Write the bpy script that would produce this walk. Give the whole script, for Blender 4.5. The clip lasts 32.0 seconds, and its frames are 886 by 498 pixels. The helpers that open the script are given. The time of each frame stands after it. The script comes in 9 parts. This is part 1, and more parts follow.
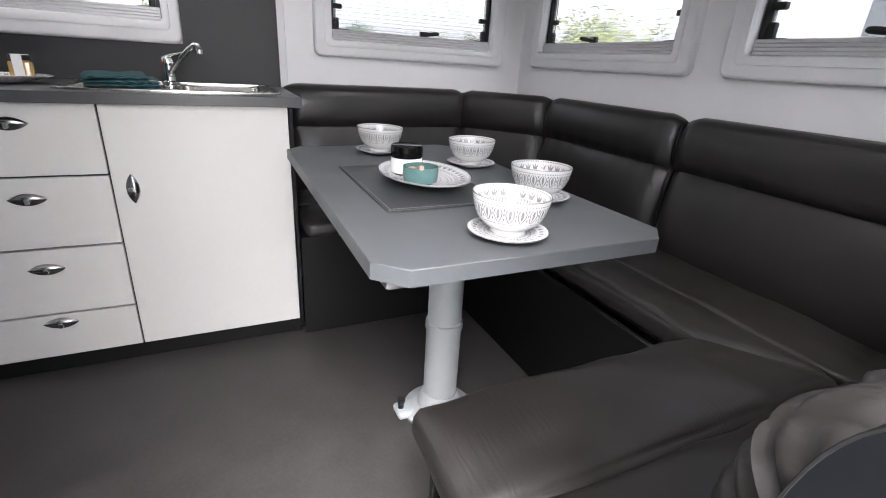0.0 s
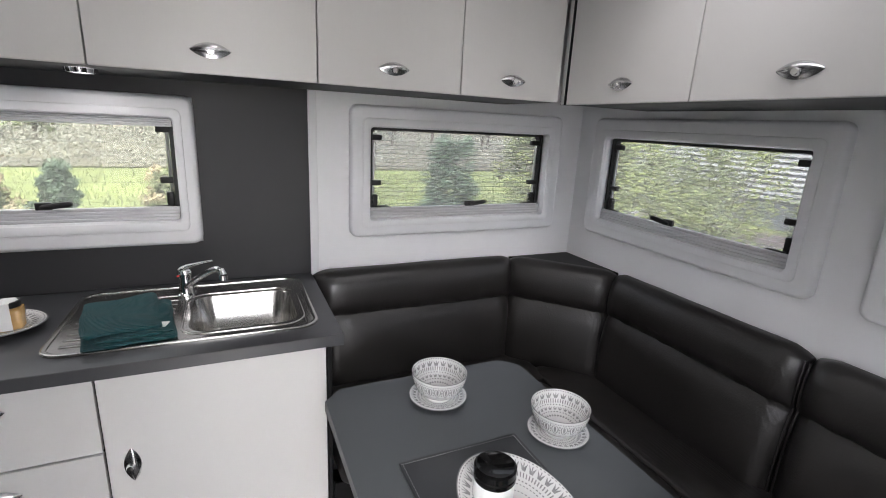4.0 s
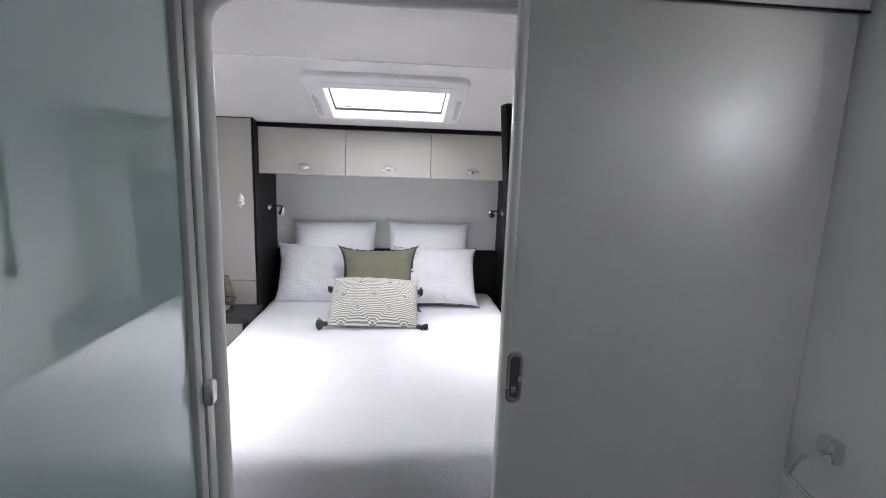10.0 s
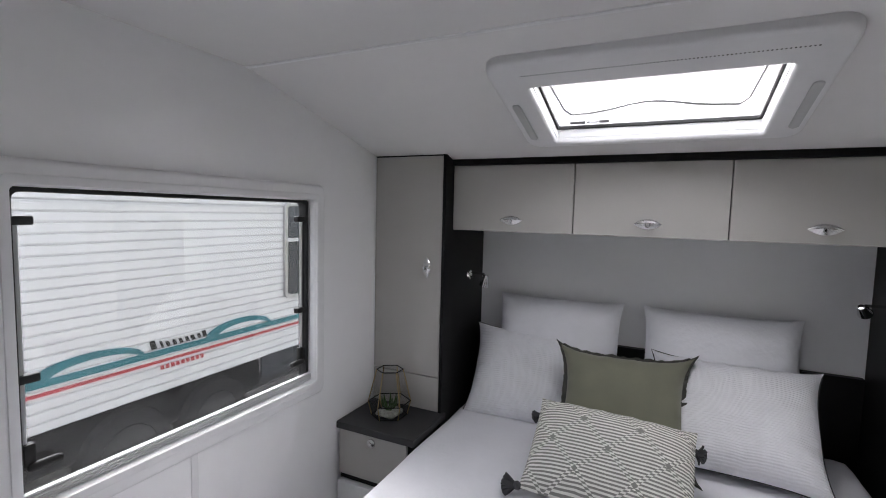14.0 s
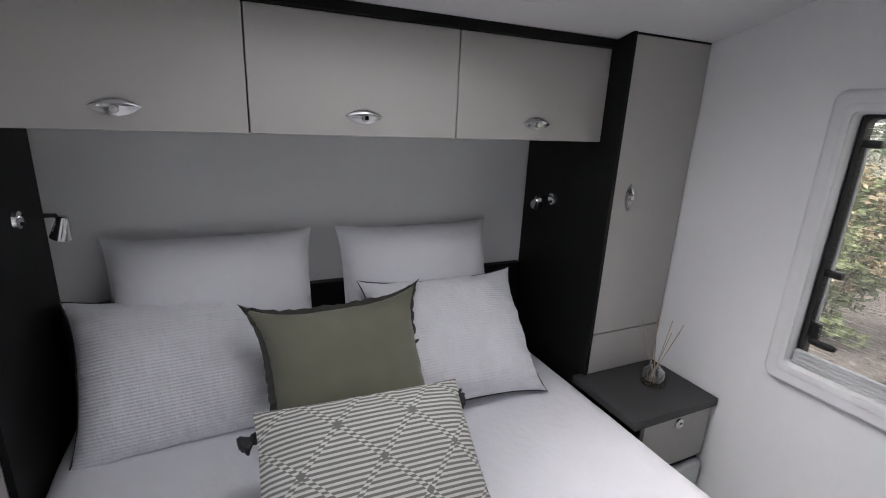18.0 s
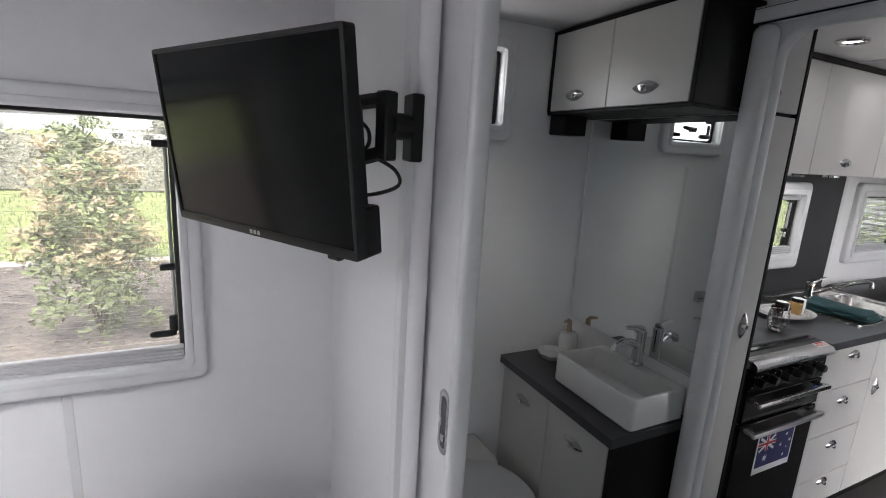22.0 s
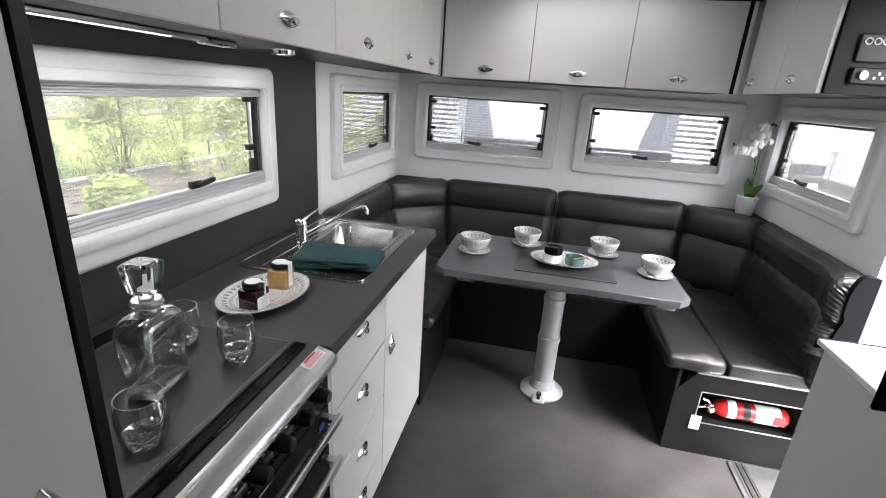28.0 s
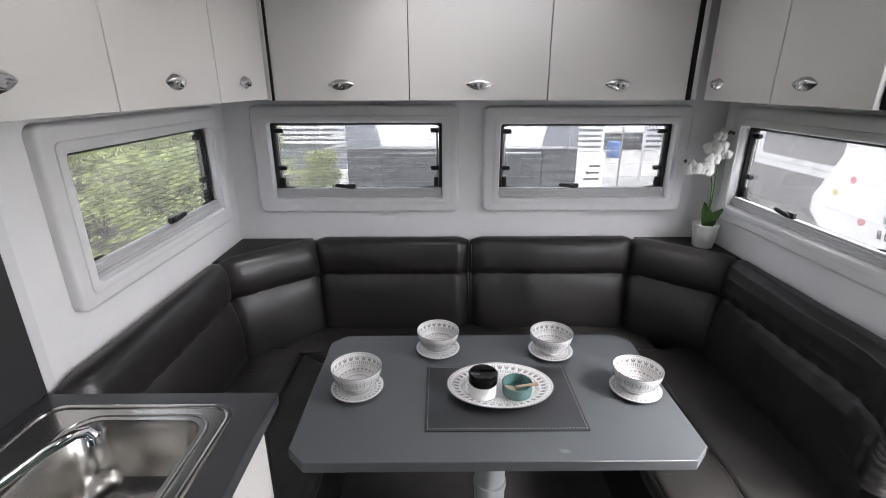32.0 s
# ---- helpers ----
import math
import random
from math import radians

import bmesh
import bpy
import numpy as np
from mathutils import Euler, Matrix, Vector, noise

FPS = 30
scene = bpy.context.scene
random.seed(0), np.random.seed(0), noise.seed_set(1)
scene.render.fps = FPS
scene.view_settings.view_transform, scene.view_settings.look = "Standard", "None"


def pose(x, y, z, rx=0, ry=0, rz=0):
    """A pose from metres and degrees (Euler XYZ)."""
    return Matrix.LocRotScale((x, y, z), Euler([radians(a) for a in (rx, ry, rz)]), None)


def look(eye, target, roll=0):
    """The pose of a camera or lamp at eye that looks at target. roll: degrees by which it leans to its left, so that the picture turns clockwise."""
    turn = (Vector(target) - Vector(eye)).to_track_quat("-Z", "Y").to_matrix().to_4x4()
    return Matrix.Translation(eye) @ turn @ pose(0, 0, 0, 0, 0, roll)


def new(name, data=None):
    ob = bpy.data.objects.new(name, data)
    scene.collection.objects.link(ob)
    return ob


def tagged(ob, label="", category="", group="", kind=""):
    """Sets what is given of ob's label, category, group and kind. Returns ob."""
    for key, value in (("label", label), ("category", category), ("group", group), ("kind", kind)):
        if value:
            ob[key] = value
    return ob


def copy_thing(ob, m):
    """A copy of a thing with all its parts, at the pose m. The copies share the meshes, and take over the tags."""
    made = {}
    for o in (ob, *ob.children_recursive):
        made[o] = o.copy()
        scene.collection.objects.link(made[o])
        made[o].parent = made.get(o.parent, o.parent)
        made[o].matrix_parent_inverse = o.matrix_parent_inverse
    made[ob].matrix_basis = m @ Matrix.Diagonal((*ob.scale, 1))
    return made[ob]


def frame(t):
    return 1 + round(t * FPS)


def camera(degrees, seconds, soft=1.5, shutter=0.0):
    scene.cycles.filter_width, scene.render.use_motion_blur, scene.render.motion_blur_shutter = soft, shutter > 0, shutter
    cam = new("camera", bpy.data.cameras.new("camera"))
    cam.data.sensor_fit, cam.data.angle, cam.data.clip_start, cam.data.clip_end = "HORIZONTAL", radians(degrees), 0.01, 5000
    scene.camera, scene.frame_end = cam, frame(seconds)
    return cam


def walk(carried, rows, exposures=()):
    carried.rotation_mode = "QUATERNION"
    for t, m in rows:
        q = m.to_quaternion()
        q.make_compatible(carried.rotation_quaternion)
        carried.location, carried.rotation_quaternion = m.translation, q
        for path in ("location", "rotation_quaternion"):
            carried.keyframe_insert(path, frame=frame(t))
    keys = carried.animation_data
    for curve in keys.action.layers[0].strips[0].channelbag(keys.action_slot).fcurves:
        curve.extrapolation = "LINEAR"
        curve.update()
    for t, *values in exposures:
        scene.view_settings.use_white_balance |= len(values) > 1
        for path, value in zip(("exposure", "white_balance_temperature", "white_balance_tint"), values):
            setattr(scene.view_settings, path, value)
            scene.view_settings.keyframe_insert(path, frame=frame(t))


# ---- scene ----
SKY, DOWN_W = 0.15, 0.024
cam = camera(87.1, 32.0, soft=1.0, shutter=0.0)
PATH = [
    (0, (0.054, -1.07, 1.028), (0.862, 0.605, 0.293), 3.6),
    (0.5, (0.084, -1.005, 1.088), (1.046, 0.532, 0.244), 5.6),
    (1, (0.107, -0.958, 1.14), (1.14, 0.481, 0.211), 6.6),
    (1.5, (0.104, -0.9, 1.159), (1.185, 0.457, 0.163), 7.5),
    (2, (0.104, -0.783, 1.199), (1.223, 0.531, 0.188), 8.0),
    (2.5, (0.082, -0.685, 1.283), (1.221, 0.66, 0.338), 7.7),
    (4.5, (0.026, -0.559, 1.484), (0.558, 1.33, 1.098), 1.7),
    (5, (-0.007, -0.516, 1.499), (0.158, 1.455, 1.197), 0.8),
    (5.5, (-0.032, -0.449, 1.505), (-0.321, 1.516, 1.268), 0.8),
    (6, (-0.071, -0.36, 1.507), (-0.855, 1.467, 1.293), 1.1),
    (6.5, (-0.092, -0.295, 1.524), (-1.282, 1.3, 1.325), 1.1),
    (7, (-0.192, -0.241, 1.591), (-1.654, 1.102, 1.352), 1.1),
    (7.5, (-0.412, -0.175, 1.594), (-2.05, 0.949, 1.36), 1.8),
    (8, (-0.61, -0.102, 1.584), (-2.385, 0.788, 1.341), 2.0),
    (8.5, (-0.82, 0.017, 1.581), (-2.693, 0.668, 1.321), 2.0),
    (9, (-1.034, 0.091, 1.566), (-2.962, 0.534, 1.273), 2.0),
    (9.5, (-1.265, 0.076, 1.577), (-3.213, 0.383, 1.246), 1.8),
    (10, (-1.486, 0.096, 1.551), (-3.449, 0.284, 1.217), 1.9),
    (10.5, (-1.647, 0.095, 1.525), (-3.617, 0.219, 1.203), 1.5),
    (11, (-1.857, 0.139, 1.525), (-3.836, 0.158, 1.242), 1.1),
    (11.5, (-2.008, 0.127, 1.555), (-3.985, 0.007, 1.279), 0.5),
    (12, (-2.179, 0.076, 1.548), (-4.152, -0.152, 1.305), 0.1),
    (12.5, (-2.312, 0.042, 1.562), (-4.273, -0.295, 1.362), -0.1),
    (13, (-2.428, 0.089, 1.581), (-4.343, -0.47, 1.438), -0.1),
    (13.5, (-2.485, 0.121, 1.581), (-4.309, -0.693, 1.49), 1.3),
    (15.5, (-2.952, -0.124, 1.507), (-4.768, -0.892, 1.168), 1.7),
    (16, (-3.111, -0.148, 1.506), (-4.992, -0.687, 1.096), 1.5),
    (16.5, (-3.22, -0.279, 1.512), (-5.163, -0.414, 1.06), 2.1),
    (17, (-3.267, -0.412, 1.492), (-5.203, -0.15, 1.068), 1.3),
    (17.5, (-3.261, -0.391, 1.541), (-5.112, 0.16, 1.019), 1.9),
    (18, (-3.234, -0.294, 1.56), (-4.97, 0.527, 1.004), 2.7),
    (18.5, (-3.229, -0.304, 1.544), (-4.747, 0.885, 1.011), 3.6),
    (19, (-3.24, -0.368, 1.555), (-4.454, 1.131, 1.026), 4.1),
    (19.5, (-3.238, -0.386, 1.56), (-4.088, 1.351, 1.047), 4.0),
    (20, (-3.183, -0.372, 1.579), (-3.589, 1.524, 1.088), 3.8),
    (20.5, (-3.106, -0.364, 1.557), (-3.117, 1.587, 1.12), 3.7),
    (21, (-3.04, -0.351, 1.553), (-2.712, 1.573, 1.119), 3.4),
    (21.5, (-2.967, -0.327, 1.552), (-2.372, 1.533, 1.118), 3.3),
    (22, (-2.903, -0.318, 1.564), (-2.052, 1.443, 1.147), 3.4),
    (22.5, (-2.86, -0.322, 1.574), (-1.753, 1.297, 1.188), 3.6),
    (23, (-2.786, -0.293, 1.598), (-1.474, 1.179, 1.261), 3.5),
    (23.5, (-2.702, -0.248, 1.619), (-1.25, 1.101, 1.357), 3.4),
    (24, (-2.657, -0.171, 1.62), (-1.116, 1.086, 1.409), 3.4),
    (24.5, (-2.572, -0.038, 1.616), (-0.947, 1.113, 1.428), 3.4),
    (25, (-2.455, 0.019, 1.604), (-0.699, 0.95, 1.38), 2.9),
    (25.5, (-2.319, 0.05, 1.587), (-0.454, 0.714, 1.305), 2.5),
    (26, (-2.122, 0.088, 1.571), (-0.2, 0.539, 1.252), 1.4),
    (26.5, (-1.982, 0.101, 1.549), (-0.037, 0.394, 1.186), 1.2),
    (28.5, (-1.458, 0.185, 1.46), (0.342, 0.647, 0.72), 3.3),
    (29, (-1.306, 0.209, 1.467), (0.438, 0.777, 0.669), 2.3),
    (29.5, (-1.167, 0.212, 1.488), (0.561, 0.853, 0.713), 1.8),
    (30, (-1.061, 0.203, 1.511), (0.704, 0.834, 0.813), 1.1),
    (30.5, (-0.95, 0.19, 1.53), (0.889, 0.664, 0.901), 0.2),
    (31, (-0.849, 0.2, 1.551), (1.038, 0.467, 0.944), -0.1),
    (31.5, (-0.737, 0.216, 1.579), (1.157, 0.32, 0.944), -0.2),
    (32, (-0.648, 0.179, 1.601), (1.237, 0.166, 0.934), -0.1),
]
walk(cam, [(t, look(*p)) for t, *p in PATH], [
    (0, 3.72, 6400, 14), (1, 3.74, 6400, 14), (2.5, 3.68, 6400, 14), (5, 3.55, 6400, 14), (6, 3.75, 6400, 14), (7, 4, 6400, 14), (7.5, 4.15, 6400, 14), (8.2, 4.4, 6400, 14), (9, 4.4, 6400, 14), (10, 4.1, 6400, 14), (11, 3.75, 6400, 14), (12, 3.45, 6400, 14), (13, 3.15, 6400, 14), (15.5, 3.25, 6400, 14), (16, 3.35, 6400, 14), (17, 3.25, 6400, 14), (18, 3.05, 6400, 14), (19, 2.85, 6400, 14), (20, 3.0, 6400, 14), (21, 3.25, 6400, 14), (22, 3.65, 6400, 14), (23, 3.95, 6400, 14), (24, 4.1, 6400, 14), (26, 4.1, 6400, 14), (29, 3.85, 6400, 14), (30, 3.8, 6400, 14), (32, 3.8, 6400, 14)])
# World, sun and lamps ------------------------------------------------------
world = bpy.data.worlds.new("overcast_sky")
scene.world = world
world.use_nodes = True
wn, wl = world.node_tree.nodes, world.node_tree.links
sky = wn.new("ShaderNodeTexSky")
sky.sky_type, sky.sun_disc = "NISHITA", False
sky.sun_elevation, sky.sun_rotation, sky.dust_density = radians(55), radians(200), 4.0
pale = wn.new("ShaderNodeHueSaturation")
pale.inputs["Saturation"].default_value = 0.12
wl.new(sky.outputs[0], pale.inputs["Color"])
wl.new(pale.outputs[0], wn["Background"].inputs[0])
wn["Background"].inputs[1].default_value = SKY
sun = new("sun", bpy.data.lights.new("sun", "SUN"))
sun.data.energy, sun.data.angle, sun.data.color = 0.25, radians(40), (1, 0.97, 0.92)
sun.matrix_basis = look((0, 0, 20), (0 + 4 * math.sin(radians(200)) * -1, -4 * math.cos(radians(200)), 20 - 6))


def lamp(x, y, z, watts, size, size_y=0.0, colour=(1, 0.985, 0.96), spread=160):
    d = bpy.data.lights.new("lamp", "AREA")
    d.shape = "RECTANGLE" if size_y else "DISK"
    d.size, d.energy, d.color, d.spread = size, watts, colour, radians(spread)
    if size_y:
        d.size_y = size_y
    ob = new("lamp", d)
    ob.location = (x, y, z)
    return ob


DOWN = [(-0.98, 0.62), (-0.42, 0.62), (0.085, 0.62), (-0.6, -0.55)]
for px, py in DOWN:
    lamp(px, py, 1.985, DOWN_W, 0.06)
lamp(-0.85, 0.93, 1.538, 0.085, 0.5, 0.01)
lamp(-0.28, 0.93, 1.534, 0.045, 0.04)
for py in (0.37, -0.35):
    lamp(0.82, py, 1.968, 0.007, 0.2, 0.02)
# daylight of the sky in the two roof openings and the small bathroom window
lamp(0.8325, 0.005, 2.088, 0.44, 0.44, 0.60, (1, 1, 1), 180)
lamp(-4.028, 0.027, 1.930, 0.44, 0.36, 0.59, (1, 1, 1), 180).rotation_euler = (0, radians(-14.8), 0)
lamp(-2.174, 1.142, 1.78, 0.031, 0.28, 0.22, (1, 1, 1), 180).rotation_euler = (radians(-90), 0, 0)


# Materials -----------------------------------------------------------------
def rgb(c):
    return (c, c, c, 1) if isinstance(c, (int, float)) else (*c, 1)


def mat(name, colour, rough=0.5, metal=0.0, vary=0.08, scale=6.0, bump=0.0, bscale=60.0, coat=0.0, dist=0.002, stretch=(1, 1, 1), rvary=0.12, sheen=0.0, spec=0.5):
    """A principled surface with two scales of tone and roughness, and fine relief."""
    m = bpy.data.materials.new(name)
    m.use_nodes = True
    n, l = m.node_tree.nodes, m.node_tree.links
    b = n["Principled BSDF"]
    b.inputs["Metallic"].default_value = metal
    b.inputs["Coat Weight"].default_value = coat
    b.inputs["Sheen Weight"].default_value = sheen
    b.inputs["Specular IOR Level"].default_value = spec
    co = n.new("ShaderNodeTexCoord")
    mp = n.new("ShaderNodeMapping")
    mp.inputs["Scale"].default_value = stretch
    l.new(co.outputs["Object"], mp.inputs[0])
    big, small = n.new("ShaderNodeTexNoise"), n.new("ShaderNodeTexNoise")
    big.inputs["Scale"].default_value, big.inputs["Detail"].default_value = scale, 4
    small.inputs["Scale"].default_value, small.inputs["Detail"].default_value = bscale, 6
    for t in (big, small):
        l.new(mp.outputs[0], t.inputs["Vector"])
    add = n.new("ShaderNodeMath")
    add.operation = "MULTIPLY_ADD"
    add.inputs[1].default_value = 0.35
    l.new(small.outputs["Fac"], add.inputs[0])
    l.new(big.outputs["Fac"], add.inputs[2])
    mr = n.new("ShaderNodeMapRange")
    mr.inputs["From Min"].default_value, mr.inputs["From Max"].default_value = 0.4, 1.0
    mr.inputs["To Min"].default_value, mr.inputs["To Max"].default_value = 1 - vary, 1 + vary
    l.new(add.outputs[0], mr.inputs["Value"])
    mx = n.new("ShaderNodeVectorMath")
    mx.operation = "SCALE"
    mx.inputs[0].default_value = rgb(colour)[:3]
    l.new(mr.outputs[0], mx.inputs["Scale"])
    l.new(mx.outputs[0], b.inputs["Base Color"])
    rr = n.new("ShaderNodeMapRange")
    rr.inputs["From Min"].default_value, rr.inputs["From Max"].default_value = 0.3, 0.7
    rr.inputs["To Min"].default_value, rr.inputs["To Max"].default_value = rough * (1 - rvary), min(1, rough * (1 + rvary))
    l.new(big.outputs["Fac"], rr.inputs["Value"])
    l.new(rr.outputs[0], b.inputs["Roughness"])
    if bump:
        bp = n.new("ShaderNodeBump")
        bp.inputs["Strength"].default_value, bp.inputs["Distance"].default_value = bump, dist
        l.new(small.outputs["Fac"], bp.inputs["Height"])
        l.new(bp.outputs[0], b.inputs["Normal"])
    return m


def tint(m, other, fac_node_fn):
    """Mixes a second colour into a material by a mask that fac_node_fn builds from the object's own coordinates."""
    n, l = m.node_tree.nodes, m.node_tree.links
    b = n["Principled BSDF"]
    src = b.inputs["Base Color"].links[0].from_socket
    mix = n.new("ShaderNodeMix")
    mix.data_type = "RGBA"
    l.new(src, mix.inputs["A"])
    mix.inputs["B"].default_value = rgb(other)
    l.new(fac_node_fn(n, l), mix.inputs["Factor"])
    l.new(mix.outputs["Result"], b.inputs["Base Color"])
    return m


def glassy(name, colour=(1, 1, 1), gloss=0.035, rough=0.0, rise=0.45, power=4.0, milk=0.0):
    """A thin pane: clear, with a reflection that grows towards the edge; milk is its faint cloudiness."""
    m = bpy.data.materials.new(name)
    m.use_nodes = True
    n, l = m.node_tree.nodes, m.node_tree.links
    n.remove(n["Principled BSDF"])
    tr, gl, mx, lw, pw, fr = (n.new("ShaderNode" + k) for k in ("BsdfTransparent", "BsdfGlossy", "MixShader", "LayerWeight", "Math", "Math"))
    tr.inputs[0].default_value = rgb(colour)
    gl.inputs["Roughness"].default_value = rough
    pw.operation, pw.inputs[1].default_value = "POWER", power
    fr.operation, fr.inputs[1].default_value, fr.inputs[2].default_value = "MULTIPLY_ADD", rise, gloss
    l.new(lw.outputs["Facing"], pw.inputs[0])
    l.new(pw.outputs[0], fr.inputs[0])
    l.new(fr.outputs[0], mx.inputs[0])
    clear = tr.outputs[0]
    if milk:
        tl_, mk = n.new("ShaderNodeBsdfTranslucent"), n.new("ShaderNodeMixShader")
        mk.inputs[0].default_value = milk
        l.new(tr.outputs[0], mk.inputs[1])
        l.new(tl_.outputs[0], mk.inputs[2])
        clear = mk.outputs[0]
    l.new(clear, mx.inputs[1])
    l.new(gl.outputs[0], mx.inputs[2])
    l.new(mx.outputs[0], n["Material Output"].inputs[0])
    return m


def solid_glass(name, colour=(0.97, 0.99, 0.99), rough=0.0):
    m = bpy.data.materials.new(name)
    m.use_nodes = True
    b = m.node_tree.nodes["Principled BSDF"]
    b.inputs["Base Color"].default_value = rgb(colour)
    b.inputs["Roughness"].default_value = rough
    b.inputs["Transmission Weight"].default_value = 1
    b.inputs["IOR"].default_value = 1.45
    return m


def glow(name, colour, strength):
    m = bpy.data.materials.new(name)
    m.use_nodes = True
    b = m.node_tree.nodes["Principled BSDF"]
    b.inputs["Base Color"].default_value = rgb(colour)
    b.inputs["Emission Color"].default_value = rgb(colour)
    b.inputs["Emission Strength"].default_value = strength
    return m


WALL = mat("white_gel_coat", (0.87, 0.87, 0.88), 0.32, vary=0.03, scale=1.5, bump=0.03, bscale=25, coat=0.15)
CEIL = mat("white_ceiling_panel", (0.80, 0.79, 0.79), 0.24, vary=0.03, scale=1.2, bump=0.03, bscale=18)
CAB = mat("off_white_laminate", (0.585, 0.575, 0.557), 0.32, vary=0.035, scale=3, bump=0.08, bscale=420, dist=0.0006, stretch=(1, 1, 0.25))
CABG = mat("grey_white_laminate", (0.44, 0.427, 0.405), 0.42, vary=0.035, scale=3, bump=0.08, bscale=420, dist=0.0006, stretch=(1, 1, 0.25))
EDGE = mat("black_edge_tape", 0.009, 0.5, spec=0.15, vary=0.2)
BLACK = mat("black_laminate", 0.0085, 0.45, spec=0.18, vary=0.2, scale=3, bump=0.05, bscale=300, dist=0.0005)
CHAR = mat("charcoal_laminate", (0.036, 0.036, 0.038), 0.5, spec=0.4, vary=0.1, scale=3, bump=0.06, bscale=300, dist=0.0005)
BENCH = mat("dark_grey_benchtop", (0.052, 0.053, 0.057), 0.36, vary=0.1, scale=4, bump=0.06, bscale=350, dist=0.0004)
TABLE = mat("slate_grey_tabletop", (0.078, 0.085, 0.090), 0.45, vary=0.07, scale=5, bump=0.06, bscale=350, dist=0.0004)
FLOOR = mat("dark_vinyl_floor", (0.046, 0.0425, 0.0415), 0.55, spec=0.35, vary=0.4, scale=7, bump=0.1, bscale=90, rvary=0.2)
LEATHER = mat("black_leather", (0.0132, 0.0115, 0.0106), 0.39, vary=0.3, scale=7, spec=0.66, bump=0.35, bscale=160, dist=0.0014, rvary=0.22)


def creased(m, strength=0.30, distance=0.003):
    """Adds patches of fine streaky wrinkles to a leather's relief."""
    n, l = m.node_tree.nodes, m.node_tree.links
    b = n["Principled BSDF"]
    co, mp, wv, nz, mk, mu, ce, bp = (n.new("ShaderNode" + k) for k in ("TexCoord", "Mapping", "TexWave", "TexNoise", "MapRange", "Math", "Math", "Bump"))
    mp.inputs["Rotation"].default_value = (0.0, 0.0, 0.25)
    mp.inputs["Scale"].default_value = (1.0, 0.16, 0.3)
    wv.inputs["Scale"].default_value, wv.inputs["Detail"].default_value, wv.inputs["Distortion"].default_value, wv.inputs["Detail Scale"].default_value = 24.0, 3.0, 11.0, 1.2
    nz.inputs["Scale"].default_value = 3.5
    mk.inputs["From Min"].default_value, mk.inputs["From Max"].default_value = 0.54, 0.78
    mu.operation, ce.operation, ce.inputs[1].default_value = "MULTIPLY", "SUBTRACT", 0.5
    l.new(co.outputs["Object"], mp.inputs[0])
    l.new(mp.outputs[0], wv.inputs["Vector"])
    l.new(co.outputs["Object"], nz.inputs["Vector"])
    l.new(nz.outputs["Fac"], mk.inputs["Value"])
    l.new(wv.outputs["Fac"], ce.inputs[0])
    l.new(ce.outputs[0], mu.inputs[0])
    l.new(mk.outputs[0], mu.inputs[1])
    l.new(mu.outputs[0], bp.inputs["Height"])
    bp.inputs["Strength"].default_value, bp.inputs["Distance"].default_value = strength, distance
    l.new(b.inputs["Normal"].links[0].from_socket, bp.inputs["Normal"])
    l.new(bp.outputs[0], b.inputs["Normal"])


creased(LEATHER)
CHROME = mat("chrome", 0.75, 0.08, 1.0, vary=0.05)
STEEL = mat("brushed_steel", 0.62, 0.27, 1.0, vary=0.06, scale=10, bump=0.05, bscale=220, stretch=(0.06, 1, 1), dist=0.0005)
SINK = mat("polished_steel", (0.52, 0.505, 0.48), 0.20, 1.0, vary=0.05, scale=9, bump=0.04, bscale=9, dist=0.004)
ALU = mat("anodised_aluminium", 0.55, 0.33, 1.0, vary=0.05)
RUBBER = mat("black_rubber", 0.012, 0.5, vary=0.2)
RAIL = mat("pale_anodised_rail", (0.60, 0.60, 0.61), 0.38, 0.25, vary=0.05)
ENDPANEL = mat("blue_black_panel", (0.0042, 0.0052, 0.0066), 0.5, spec=0.12, vary=0.15)
PLASTIC = mat("black_plastic", 0.013, 0.4, spec=0.3, vary=0.2)
SCREEN = mat("black_glossy_screen", 0.005, 0.09, spec=0.17, vary=0.1)
WPLASTIC = mat("white_moulded_plastic", (0.78, 0.78, 0.79), 0.35, vary=0.04, scale=8, bump=0.05, bscale=70)
POLE = mat("grey_enamel", (0.36, 0.385, 0.39), 0.32, vary=0.06, scale=6)
CERAMIC = mat("white_ceramic", (0.75, 0.75, 0.74), 0.15, vary=0.03, coat=0.4)
LINEN = mat("white_bed_linen", (0.80, 0.80, 0.84), 0.85, vary=0.04, scale=6, bump=0.35, bscale=45, dist=0.006, sheen=0.2)
CREPE = mat("white_crinkled_cotton", (0.80, 0.80, 0.84), 0.9, vary=0.05, scale=20, bump=0.6, bscale=48, dist=0.008, stretch=(1, 0.5, 1), sheen=0.2)


